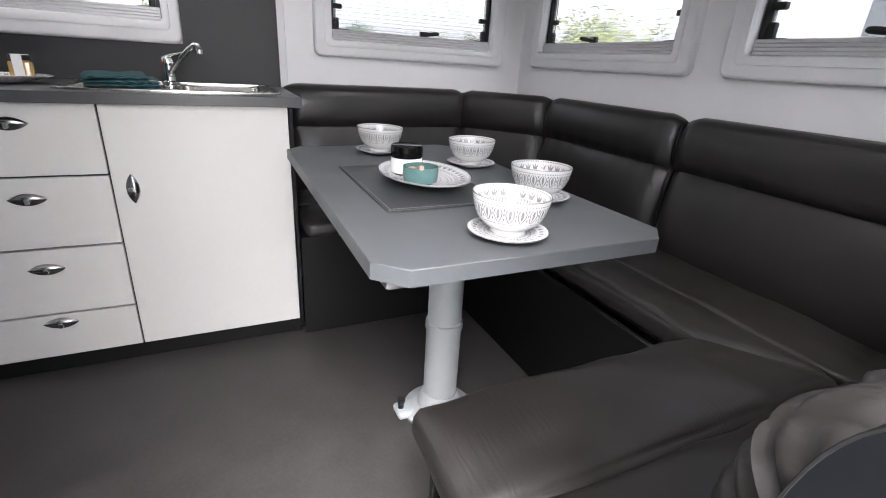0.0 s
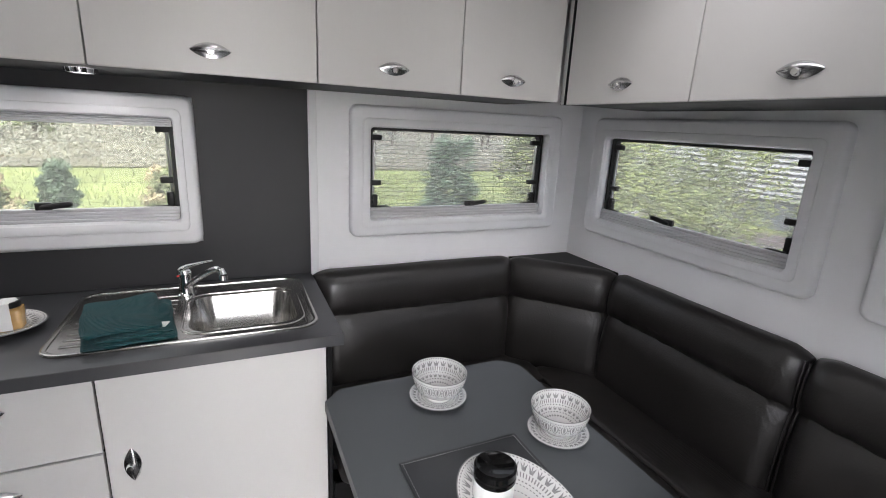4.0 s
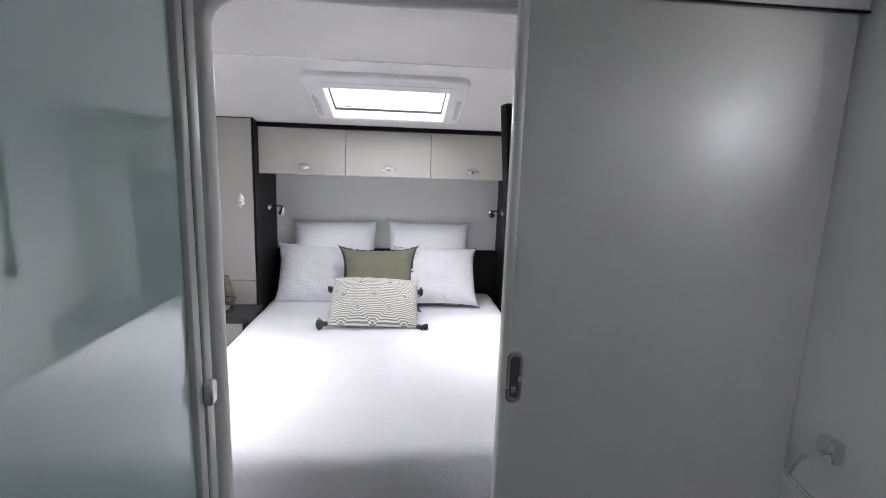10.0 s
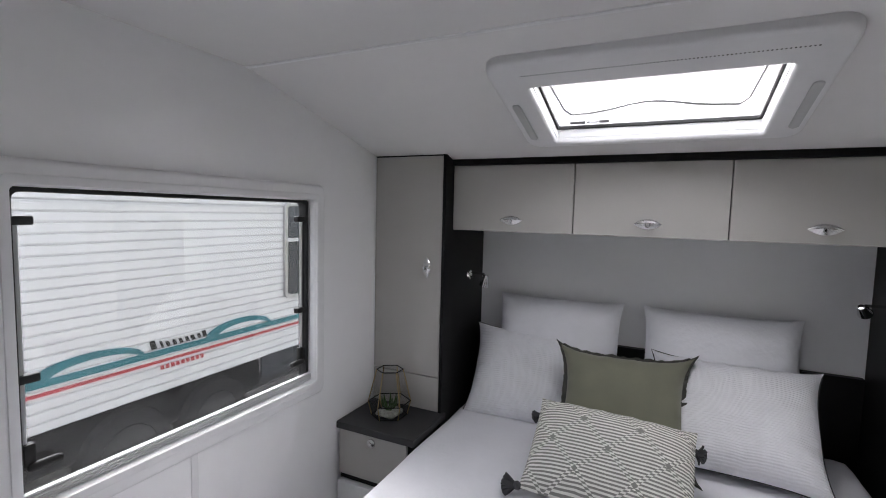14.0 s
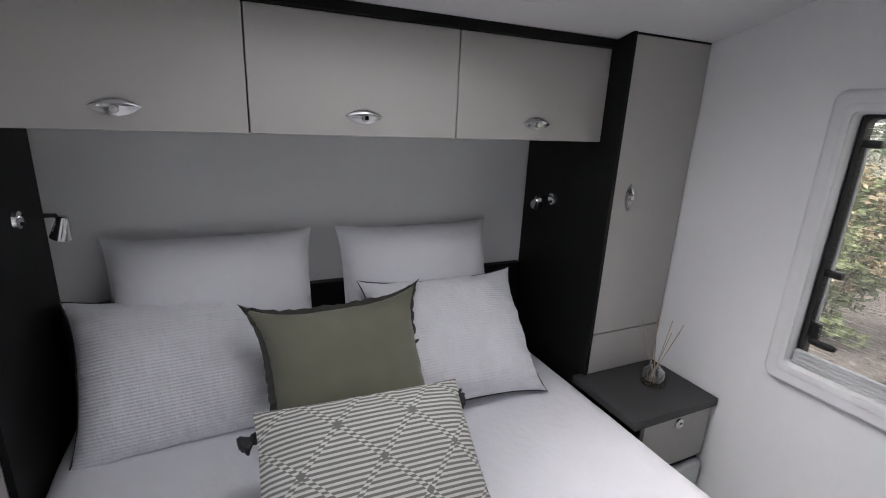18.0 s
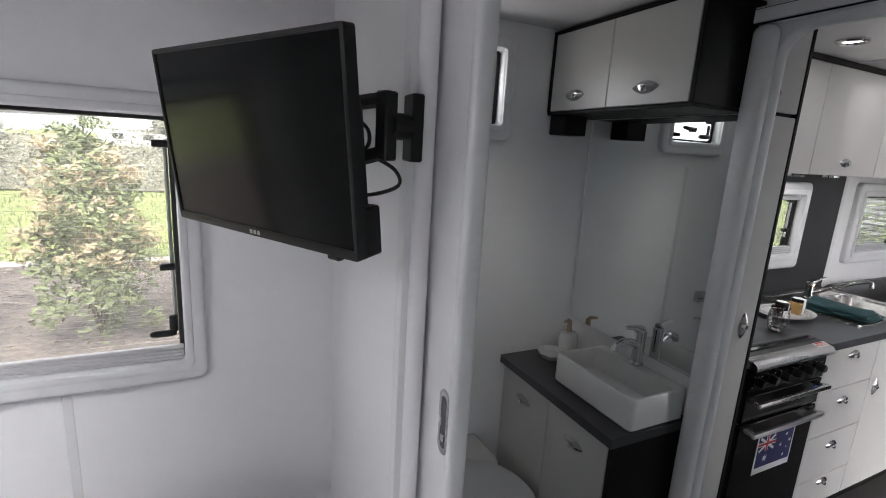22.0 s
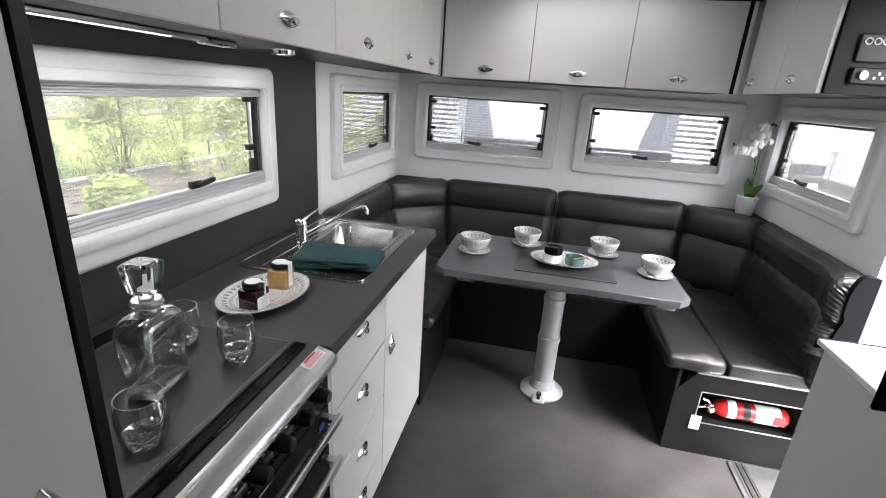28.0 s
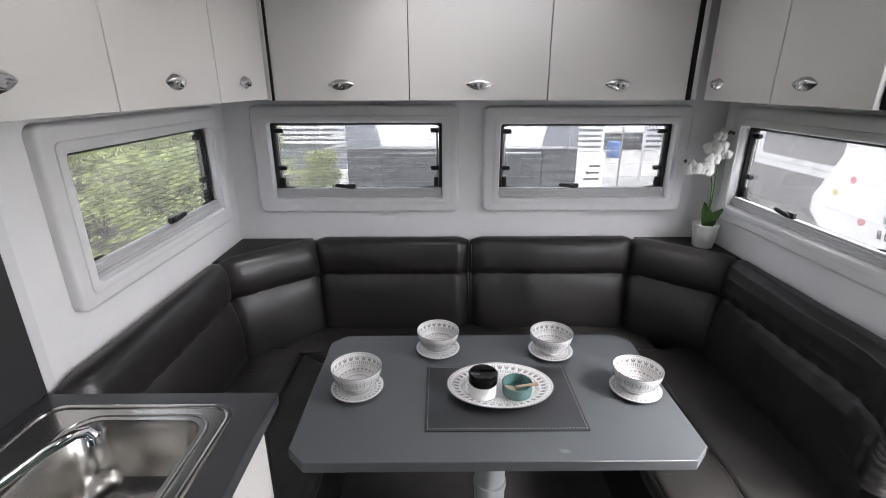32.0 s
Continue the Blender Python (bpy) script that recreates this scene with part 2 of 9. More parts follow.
def ribbed(m, axis, pitch, strength, distance):
    """Adds fine woven ribs, one every pitch metres along an axis, to a cloth's relief."""
    n, l = m.node_tree.nodes, m.node_tree.links
    b = n["Principled BSDF"]
    co, sp, mu, sn, bp, nz, wob = (n.new("ShaderNode" + k) for k in ("TexCoord", "SeparateXYZ", "Math", "Math", "Bump", "TexNoise", "Math"))
    nz.inputs["Scale"].default_value = 9
    wob.operation, wob.inputs[1].default_value = "MULTIPLY_ADD", 2.2
    mu.operation, mu.inputs[1].default_value = "MULTIPLY", 2 * math.pi / pitch
    sn.operation = "SINE"
    l.new(co.outputs["Object"], sp.inputs[0])
    l.new(co.outputs["Object"], nz.inputs["Vector"])
    l.new(sp.outputs[axis], mu.inputs[0])
    l.new(nz.outputs["Fac"], wob.inputs[0])
    l.new(mu.outputs[0], wob.inputs[2])
    l.new(wob.outputs[0], sn.inputs[0])
    l.new(sn.outputs[0], bp.inputs["Height"])
    bp.inputs["Strength"].default_value, bp.inputs["Distance"].default_value = strength, distance
    l.new(b.inputs["Normal"].links[0].from_socket, bp.inputs["Normal"])
    l.new(bp.outputs[0], b.inputs["Normal"])


ribbed(CREPE, 1, 0.0085, 0.5, 0.0012)
SAGE = mat("sage_green_linen", (0.178, 0.178, 0.128), 0.9, vary=0.12, scale=14, bump=0.3, bscale=300, dist=0.001, sheen=0.25)
GREYCLOTH = mat("charcoal_yarn", (0.06, 0.06, 0.065), 0.95, vary=0.3, scale=60, bump=0.6, bscale=160, dist=0.003)
TOWEL = mat("teal_ribbed_towel", (0.004, 0.062, 0.070), 0.95, vary=0.25, scale=30, bump=0.4, bscale=260, dist=0.001, sheen=0.1)
ribbed(TOWEL, 1, 0.0062, 0.9, 0.0022)
GREYPANEL = mat("pale_grey_panel", (0.50, 0.51, 0.51), 0.42, vary=0.04, scale=3)
# grey metal with shade already put into its colour
FRIDGEDARK = mat("shaded_grey_metal", (0.13, 0.13, 0.135), 0.4, 0.5, vary=0.1)
FRIDGE = mat("grey_fridge_panel", (0.44, 0.44, 0.45), 0.4, vary=0.05, scale=2)
DUSK = glassy("dark_tinted_acrylic", (0.60, 0.60, 0.58), 0.03, 0.0, 0.25, milk=0.025)
PANE = glassy("tinted_acrylic", (0.45, 0.46, 0.47), 0.03, 0.0, 0.25, 4.0, 0.03)
VANPANE = glassy("lightly_tinted_acrylic", (0.52, 0.53, 0.535), 0.03, 0.0, 0.22, 4.0, 0.004)
HATCHPANE = glassy("milky_acrylic", (0.42, 0.42, 0.42), 0.03)
SKYPANE = glassy("clear_acrylic", (0.86, 0.86, 0.86), 0.03)
NET = glassy("fine_insect_mesh", (0.012, 0.012, 0.012), 0.02, 0.4)
BATHPANE = glassy("pale_acrylic", (0.80, 0.81, 0.81), 0.03)
CLEAR = glassy("drinking_glass", (0.975, 0.985, 0.985), 0.16, 0.0, 1.1, 1.8)
SOLID = solid_glass("thick_glass")
FROST = glassy("ground_glass", (0.92, 0.95, 0.95), 0.25, 0.12, 0.7, 2.0, 0.45)
RIM = glassy("glass_rim", (0.9, 0.93, 0.93), 0.30, 0.02, 0.3, 2.0)
KPANE = glassy("clear_tinted_acrylic", (0.58, 0.59, 0.57), 0.03, 0.0, 0.25, milk=0.04)
LED = glow("led_diffuser", (1, 0.98, 0.96), 0.55)
RED = mat("red_enamel", (0.55, 0.02, 0.02), 0.25, vary=0.08)
PAPER = mat("white_label", (0.82, 0.82, 0.80), 0.6, vary=0.04)
REDINK = mat("red_print", (0.6, 0.04, 0.05), 0.6)
DARKINK = mat("dark_print", 0.03, 0.6)
MIRROR = mat("mirror", (0.86, 0.89, 0.88), 0.015, 1.0, vary=0.0, rvary=0)


# Mesh helpers --------------------------------------------------------------
MADE = {}


def link(name, me, m, parent, label, smooth):
    if m is not None and not me.materials:
        me.materials.append(m)
    if smooth and me.polygons:
        me.shade_smooth()
        me.set_sharp_from_angle(angle=radians(smooth))
    ob = new(name, me)
    if parent is not None:
        ob.parent = parent
        ob.matrix_parent_inverse = MADE[parent.name].inverted()
    MADE[ob.name] = Matrix()
    if label:
        ob["label"] = label
    return ob


def part(name, bm, m, parent=None, label="", smooth=38):
    """Links a bmesh, given in world places, as one mesh object."""
    me = bpy.data.meshes.new(name)
    bmesh.ops.recalc_face_normals(bm, faces=bm.faces[:])
    bm.to_mesh(me)
    bm.free()
    return link(name, me, m, parent, label, smooth)


def placed(name, me, m, parent, label=""):
    """An object on shared mesh data at the pose m."""
    ob = new(name, me)
    if parent is not None:
        ob.parent = parent
        ob.matrix_parent_inverse = MADE[parent.name].inverted()
    ob.matrix_basis = m
    MADE[ob.name] = m
    if label:
        ob["label"] = label
    return ob


def thing(name, label, category, at=(0, 0, 0), group="", kind=""):
    ob = new(name)
    ob.empty_display_size = 0.05
    ob.location = at
    MADE[ob.name] = Matrix.Translation(at)
    return tagged(ob, label, category, group, kind)


def bx(lo, hi, r=0.002, seg=1, bm=None):
    bm = bm or bmesh.new()
    lo, hi = [min(a, b) for a, b in zip(lo, hi)], [max(a, b) for a, b in zip(lo, hi)]
    s = [b - a for a, b in zip(lo, hi)]
    made = bmesh.ops.create_cube(bm, size=1)["verts"]
    for v in made:
        v.co = Vector([lo[i] + (v.co[i] + 0.5) * s[i] for i in range(3)])
    r = min(r, min(s) * 0.45)
    if r > 0.0004:
        es = list({e for v in made for e in v.link_edges})
        bmesh.ops.bevel(bm, geom=es, offset=r, segments=seg, profile=0.5, affect="EDGES")
    return bm


def box(name, lo, hi, m, parent=None, label="", r=0.002, seg=1):
    return part(name, bx(lo, hi, r, seg), m, parent, label)


def rod(p0, p1, r, seg=16, r2=None, bm=None):
    bm = bm or bmesh.new()
    p0, p1 = Vector(p0), Vector(p1)
    d = p1 - p0
    q = d.to_track_quat("Z", "Y").to_matrix().to_4x4()
    bmesh.ops.create_cone(bm, cap_ends=True, segments=seg, radius1=r, radius2=r if r2 is None else r2, depth=d.length,
                          matrix=Matrix.Translation((p0 + p1) / 2) @ q)
    return bm


def tube(pts, r, seg=10, bm=None, closed=False):
    """A round bar along a line of points; r may be a list."""
    bm = bm or bmesh.new()
    pts = [Vector(p) for p in pts]
    n = len(pts)
    rings, up = [], None
    for i, p in enumerate(pts):
        a = pts[(i - 1) % n] if closed or i else p
        b = pts[(i + 1) % n] if closed or i < n - 1 else p
        d = (b - a).normalized()
        if up is None:
            up = d.orthogonal().normalized()
        up = (up - d * up.dot(d)).normalized()
        side = d.cross(up)
        rad = r[i] if isinstance(r, (list, tuple)) else r
        rings.append([bm.verts.new(p + rad * (up * math.cos(2 * math.pi * k / seg) + side * math.sin(2 * math.pi * k / seg))) for k in range(seg)])
    for i in range(n if closed else n - 1):
        a, b = rings[i], rings[(i + 1) % n]
        for k in range(seg):
            bm.faces.new((a[k], a[(k + 1) % seg], b[(k + 1) % seg], b[k]))
    if not closed:
        bm.faces.new(rings[0]), bm.faces.new(rings[-1])
    return bm


def lathe(prof, seg=32, at=(0, 0, 0), bm=None, sx=1.0, sy=1.0):
    """Turns a profile of (radius, height) round the upright axis."""
    bm = bm or bmesh.new()
    at = Vector(at)
    rings = []
    for r, z in prof:
        if r < 1e-5:
            rings.append([bm.verts.new(at + Vector((0, 0, z)))])
        else:
            rings.append([bm.verts.new(at + Vector((r * sx * math.cos(2 * math.pi * k / seg), r * sy * math.sin(2 * math.pi * k / seg), z))) for k in range(seg)])
    for a, b in zip(rings, rings[1:]):
        for k in range(seg):
            j = (k + 1) % seg
            if len(a) == 1 and len(b) > 1:
                bm.faces.new((a[0], b[j], b[k]))
            elif len(b) == 1 and len(a) > 1:
                bm.faces.new((a[k], a[j], b[0]))
            elif len(a) > 1:
                bm.faces.new((a[k], a[j], b[j], b[k]))
    return bm


def rrect(u0, u1, v0, v1, r, seg=5):
    """A rectangle with rounded corners, as points."""
    pts = []
    for cx, cy, a0 in ((u1 - r, v1 - r, 0), (u0 + r, v1 - r, 90), (u0 + r, v0 + r, 180), (u1 - r, v0 + r, 270)):
        for k in range(seg + 1):
            a = radians(a0 + 90 * k / seg)
            pts.append((cx + r * math.cos(a), cy + r * math.sin(a)))
    return pts


def slab(pts, f, d0, d1, r=0.0, seg=2, bm=None):
    """A flat outline of (u, v) raised from depth d0 to d1; f(u, v, d) gives the place."""
    bm = bm or bmesh.new()
    a = [bm.verts.new(f(u, v, d0)) for u, v in pts]
    b = [bm.verts.new(f(u, v, d1)) for u, v in pts]
    n = len(pts)
    bm.faces.new(a), bm.faces.new(b)
    for k in range(n):
        bm.faces.new((a[k], a[(k + 1) % n], b[(k + 1) % n], b[k]))
    if r:
        es = [e for v in b for e in v.link_edges if e.other_vert(v) in b]
        bmesh.ops.bevel(bm, geom=list(set(es)), offset=r, segments=seg, profile=0.5, affect="EDGES")
    return bm


def ring(outer, inner, f, d0, d1, r=0.0, seg=2, bm=None):
    """A flat frame between two outlines with equal numbers of points."""
    bm = bm or bmesh.new()
    v = [[bm.verts.new(f(u, w, d)) for u, w in o] for o in (outer, inner) for d in (d0, d1)]
    oa, ob, ia, ib = v
    n = len(outer)
    for k in range(n):
        j = (k + 1) % n
        for a, b in ((oa, ob), (ob, ib), (ib, ia), (ia, oa)):
            bm.faces.new((a[k], a[j], b[j], b[k]))
    if r:
        es = [e for s in (ob, ib) for x in s for e in x.link_edges if e.other_vert(x) in s]
        bmesh.ops.bevel(bm, geom=list(set(es)), offset=r, segments=seg, profile=0.5, affect="EDGES")
    return bm


def puff(lo, hi, r=0.03, bulge=(0, 0, 0.02), cuts=10, wave=0.003, freq=6.0, seed=0.0, pinch=0.0):
    """A stuffed block with rounded edges, swollen faces and slight folds."""
    lo, hi = Vector(lo), Vector(hi)
    c, h = (lo + hi) / 2, (hi - lo) / 2
    bm = bmesh.new()
    bmesh.ops.create_cube(bm, size=2)
    bmesh.ops.subdivide_edges(bm, edges=bm.edges[:], cuts=cuts, use_grid_fill=True)
    r = min(r, min(h) * 0.98)
    for v in bm.verts:
        q = Vector([math.sin(x * math.pi / 2) * 0.5 + x * 0.5 for x in v.co])
        p = Vector([q[i] * h[i] for i in range(3)])
        i_ = Vector([max(-h[i] + r, min(h[i] - r, p[i])) for i in range(3)])
        d = p - i_
        n = d.normalized() if d.length > 1e-6 else Vector((0, 0, 0))
        if d.length > 1e-6:
            p = i_ + n * min(r, d.length * 1.0 if abs(max(abs(x) for x in d) - r) > 1e-4 else r)
        w = [(1 - q[(i + 1) % 3] ** 2) * (1 - q[(i + 2) % 3] ** 2) for i in range(3)]
        for i in range(3):
            if abs(v.co[i]) > 0.999:
                p[i] += math.copysign(bulge[i], v.co[i]) * w[i] ** 0.6
        if pinch:
            k = abs(q[0] * q[1]) ** 2
            p[2] *= 1 - pinch * k
        world_p = c + p
        p += n * wave * noise.noise(world_p * freq + Vector((seed, seed * 2, 0))) if n.length else Vector()
        v.co = c + p
    return bm


def pillow(w, h, t, cuts=18, wave=0.006, seed=0.0, sag=0.0, pull_in=0.15, soft=0.0):
    """A pillow lying flat at the origin: w along x, h along y, thin at the seam, with pulled corners."""
    bm = bmesh.new()
    bmesh.ops.create_grid(bm, x_segments=cuts, y_segments=cuts, size=1)
    top = bm.verts[:]
    low = {}
    for v in top:
        low[v] = bm.verts.new(v.co)
    for f in bm.faces[:]:
        bm.faces.new([low[v] for v in reversed(f.verts)])
    for v in top:
        for o, s in ((v, 1), (low[v], -1)):
            x, y = o.co.x, o.co.y
            e = max(0.0, 1 - abs(x) ** 2.6) * max(0.0, 1 - abs(y) ** 2.6)
            z = s * t / 2 * e ** 0.6
            px = x * w / 2 * (1 - pull_in * abs(x) ** 3 * (1 - abs(y) ** 3))
            py = y * h / 2 * (1 - pull_in * abs(y) ** 3 * (1 - abs(x) ** 3))
            px, py = px * math.sqrt(1 - soft * y * y), py * math.sqrt(1 - soft * x * x)
            q = Vector((px * 7 + seed, py * 7, s * 0.4))
            k = noise.noise(q) * 0.7 + noise.noise(q * 2.3) * 0.4
            z += k * wave * (0.4 + e)
            seam = max(abs(x), abs(y)) ** 6 * (1 - max(abs(x), abs(y)) ** 14)
            ang = math.atan2(y, x)
            z += s * seam * wave * 0.8 * (math.sin(ang * 17 + seed) + 0.7 * math.sin(ang * 29 + 2 * seed)) * min(1.0, 4 * e)
            o.co = (px, py - sag * (x * x) * 0.05, z)
    bmesh.ops.remove_doubles(bm, verts=bm.verts[:], dist=0.0004)
    return bm


def moved(bm, m):
    bmesh.ops.transform(bm, matrix=m, verts=bm.verts[:])
    return bm


def panel(name, axis, d0, d1, u, z, holes, m, label, cat="wall", slope=None):
    """An upright wall across an axis, with openings (u0, u1, z0, z1) cut right through it."""
    us = sorted({u[0], u[1], *[h[0] for h in holes], *[h[1] for h in holes]})
    zs = sorted({z[0], z[1], *[h[2] for h in holes], *[h[3] for h in holes]})
    full = {}
    for i in range(len(us) - 1):
        for j in range(len(zs) - 1):
            cu, cz = (us[i] + us[i + 1]) / 2, (zs[j] + zs[j + 1]) / 2
            full[i, j] = not any(h[0] < cu < h[1] and h[2] < cz < h[3] for h in holes)
    bm = bmesh.new()
    cache = {}

    def at(a, b, d):
        k = (round(a, 5), round(b, 5), d)
        if k not in cache:
            cache[k] = bm.verts.new((d, a, b) if axis == "x" else (a, d, b) if axis == "y" else (a, b, d if slope is None else d + slope(a)))
        return cache[k]
    for (i, j), on in full.items():
        if not on:
            continue
        c = [(us[i], zs[j]), (us[i + 1], zs[j]), (us[i + 1], zs[j + 1]), (us[i], zs[j + 1])]
        for d in (d0, d1):
            bm.faces.new([at(*p, d) for p in c])
        for k, (di, dj) in enumerate(((0, -1), (1, 0), (0, 1), (-1, 0))):
            if not full.get((i + di, j + dj), False):
                a, b = c[k], c[(k + 1) % 4]
                bm.faces.new((at(*a, d0), at(*b, d0), at(*b, d1), at(*a, d1)))
    ob = part(name, bm, m, None, "", 0)
    return tagged(ob, label, cat, "", "structure")

# The caravan's shell -------------------------------------------------------
YK, YD, XE, XB, ZC = 1.13, -1.10, 1.49, -4.80, 2.0   # kitchen side, door side, lounge end, bed end, ceiling
WT = 0.045
WIN_K = [("kitchen", -0.880, -0.107, 1.120, 1.437), ("lounge", 0.520, 1.294, 1.100, 1.438),
         ("bath", -2.322, -2.026, 1.660, 1.900), ("bed", -3.888, -3.014, 0.930, 1.606)]
WIN_D = [("lounge", 0.550, 1.322, 1.100, 1.434), ("bed", -3.900, -3.020, 0.930, 1.602)]
WIN_E = [("end", 0.168, 0.934, 1.106, 1.440), ("end", -0.863, -0.094, 1.106, 1.434)]
DOORWAY = (-0.27, 0.31, -0.12, 1.90)
panel("wall_north", "y", YK, YK + WT, (XB, XE), (-0.1, 2.05), [w[1:] for w in WIN_K], WALL, "glossy white composite side wall with window openings")
panel("wall_south", "y", YD - WT, YD, (XB, XE), (-0.1, 2.05), [w[1:] for w in WIN_D] + [DOORWAY], WALL, "glossy white composite side wall with an entry opening")
panel("wall_east", "x", XE, XE + WT, (YD - WT, YK + WT), (-0.1, 2.05), [w[1:] for w in WIN_E], WALL, "glossy white composite end wall with two windows")
panel("wall_west", "x", XB - WT, XB, (YD - WT, YK + WT), (-0.1, 2.05), [], WALL, "white composite wall behind the bed head")
box("floor", (XB, YD - WT, -0.06), (XE, YK, 0.0), FLOOR, r=0)
tagged(bpy.data.objects["floor"], "dark grey mottled vinyl floor", "floor", "", "structure")
HATCH = (0.60, 1.065, -0.31, 0.32)
BATHVENT = (-2.35, -2.06, 0.42, 0.70)
panel("ceiling", "z", ZC, ZC + 0.04, (-3.62, XE), (YD, YK), [HATCH, BATHVENT], CEIL, "glossy white panelled caravan ceiling", "ceiling")
SKY_X, SKY_Y = (-4.215, -3.842), (-0.276, 0.330)


def rake(x):
    return -max(0.0, -3.62 - x) * 0.265


panel("ceiling_sloped", "z", ZC, ZC + 0.04, (XB, -3.62), (YD, YK), [(*SKY_X, *SKY_Y)], CEIL, "white ceiling sloping down to the bed head", "ceiling", slope=rake)
for i, (x0, x1) in enumerate(((-0.572, -0.568), (-3.622, -3.618))):
    tagged(box("trim", (x0 - 0.006, YD, ZC - 0.003), (x1 + 0.006, YK, ZC + 0.001), WPLASTIC), "thin white joint strip between ceiling panels", "trim", "", "structure")
for x, y in ((-3.30, YK), (0.36, YK), (-2.18, YK), (-3.42, YD)):
    s = 1 if y > 0 else -1
    tagged(box("trim", (x - 0.012, y - 0.002 * s, 0.02), (x + 0.012, y + 0.002 * s, 0.9 if x > -2 else 0.86 if x < -3 else 1.55), WPLASTIC), "thin white joint strip on the wall", "trim", "", "structure")

# Partition between kitchen and bathroom, and between bathroom and bed
P1A, P1B = -1.595, -1.558
P2A, P2B = -2.590, -2.553
OPEN1, OPEN2 = (-0.335, 0.470, -0.01, 1.905), (-0.305, 0.452, -0.01, 1.892)


def arch(name, x0, x1, opening, label):
    """A wall across the van with a doorway whose upper corners are rounded and whose edges are soft."""
    u0, u1, _, top = opening
    bm = bmesh.new()
    r, seg = 0.07, 8
    inner = [(u0, 0.0)]
    for k in range(seg + 1):
        a = radians(180 - 90 * k / seg)
        inner.append((u0 + r + r * math.cos(a), top - r + r * math.sin(a)))
    for k in range(seg + 1):
        a = radians(90 - 90 * k / seg)
        inner.append((u1 - r + r * math.cos(a), top - r + r * math.sin(a)))
    inner.append((u1, 0.0))
    rr = min(0.03, (x1 - x0) / 2 - 0.0005)
    n = len(inner)
    prof = [(x0 + rr - rr * math.cos(radians(q)), rr - rr * math.sin(radians(q))) for q in range(0, 91, 15)]
    prof += [(x1 - rr + rr * math.sin(radians(q)), rr - rr * math.cos(radians(q))) for q in range(0, 91, 15)]
    rows = []
    for k, (u, v) in enumerate(inner):
        p, q = inner[max(0, k - 1)], inner[min(n - 1, k + 1)]
        d = Vector((q[0] - p[0], q[1] - p[1])).normalized()
        rows.append([bm.verts.new((x, u - d.y * e, v + d.x * e)) for x, e in prof])
    for p, q in zip(rows, rows[1:]):
        for k in range(len(prof) - 1):
            bm.faces.new((p[k], p[k + 1], q[k + 1], q[k]))
    for c, x in ((0, x0), (-1, x1)):
        edge = [r_[c] for r_ in rows]
        ring_o = [bm.verts.new((x, *p)) for p in ((YD, 0.0), (YD, ZC), (YK, ZC), (YK, 0.0))]
        h = len(edge) // 2
        bm.faces.new([ring_o[0], ring_o[1], edge[h]] + edge[h - 1::-1])
        bm.faces.new([ring_o[3]] + edge[:h - 1:-1] + [ring_o[1], ring_o[2]])
    ob = part(name, bm, WALL, None, "", 40)
    for f in ob.data.polygons:
        f.use_smooth = len(f.vertices) < 6
    return tagged(ob, label, "wall", "", "structure")


arch("wall_partition_1", P1A, P1B, OPEN1, "white moulded partition with a rounded doorway to the bathroom")
arch("wall_partition_2", P2A, P2B, OPEN2, "white moulded partition with a rounded doorway to the bedroom")


def door_frame(x, s, opening, lo):
    """The raised moulding round a doorway on one face of its wall."""
    u0, u1, _, top = opening
    w = 0.06
    path_o, path_i = [], []
    for r, e, out in ((0.07 + w, w, path_o), (0.087, 0.017, path_i)):
        out.append((u0 - e, 0.0))
        for k in range(9):
            a = radians(180 - 90 * k / 8)
            out.append((u0 - e + r + r * math.cos(a), top + e - r + r * math.sin(a)))
        for k in range(9):
            a = radians(90 - 90 * k / 8)
            out.append((u1 + e - r + r * math.cos(a), top + e - r + r * math.sin(a)))
        out.append((u1 + e, 0.0))
    bm = bmesh.new()
    prof = [(0.0, 0.0), (0.012, 0.12), (0.016, 0.5), (0.012, 0.9), (0.0, 1.0)]
    rows = []
    for o, i in zip(path_o, path_i):
        rows.append([bm.verts.new((x + s * d, o[0] + (i[0] - o[0]) * f, o[1] + (i[1] - o[1]) * f)) for d, f in prof])
    for a, b in zip(rows, rows[1:]):
        for k in range(len(prof) - 1):
            bm.faces.new((a[k], a[k + 1], b[k + 1], b[k]))
    return tagged(part("trim", bm, WPLASTIC), lo, "trim", "", "structure")


tagged(part("trim", bx((-1.652, 0.472, 0.0), (P1A - 0.0005, 0.529, 1.924), 0.024, 4), WPLASTIC), "rounded white door post of the bathroom", "trim", "", "structure")
door_frame(P1B, 1, OPEN1, "white moulded surround of the bathroom doorway")
door_frame(P2A, -1, OPEN2, "white moulded surround of the bedroom doorway")

# Shared small meshes -------------------------------------------------------


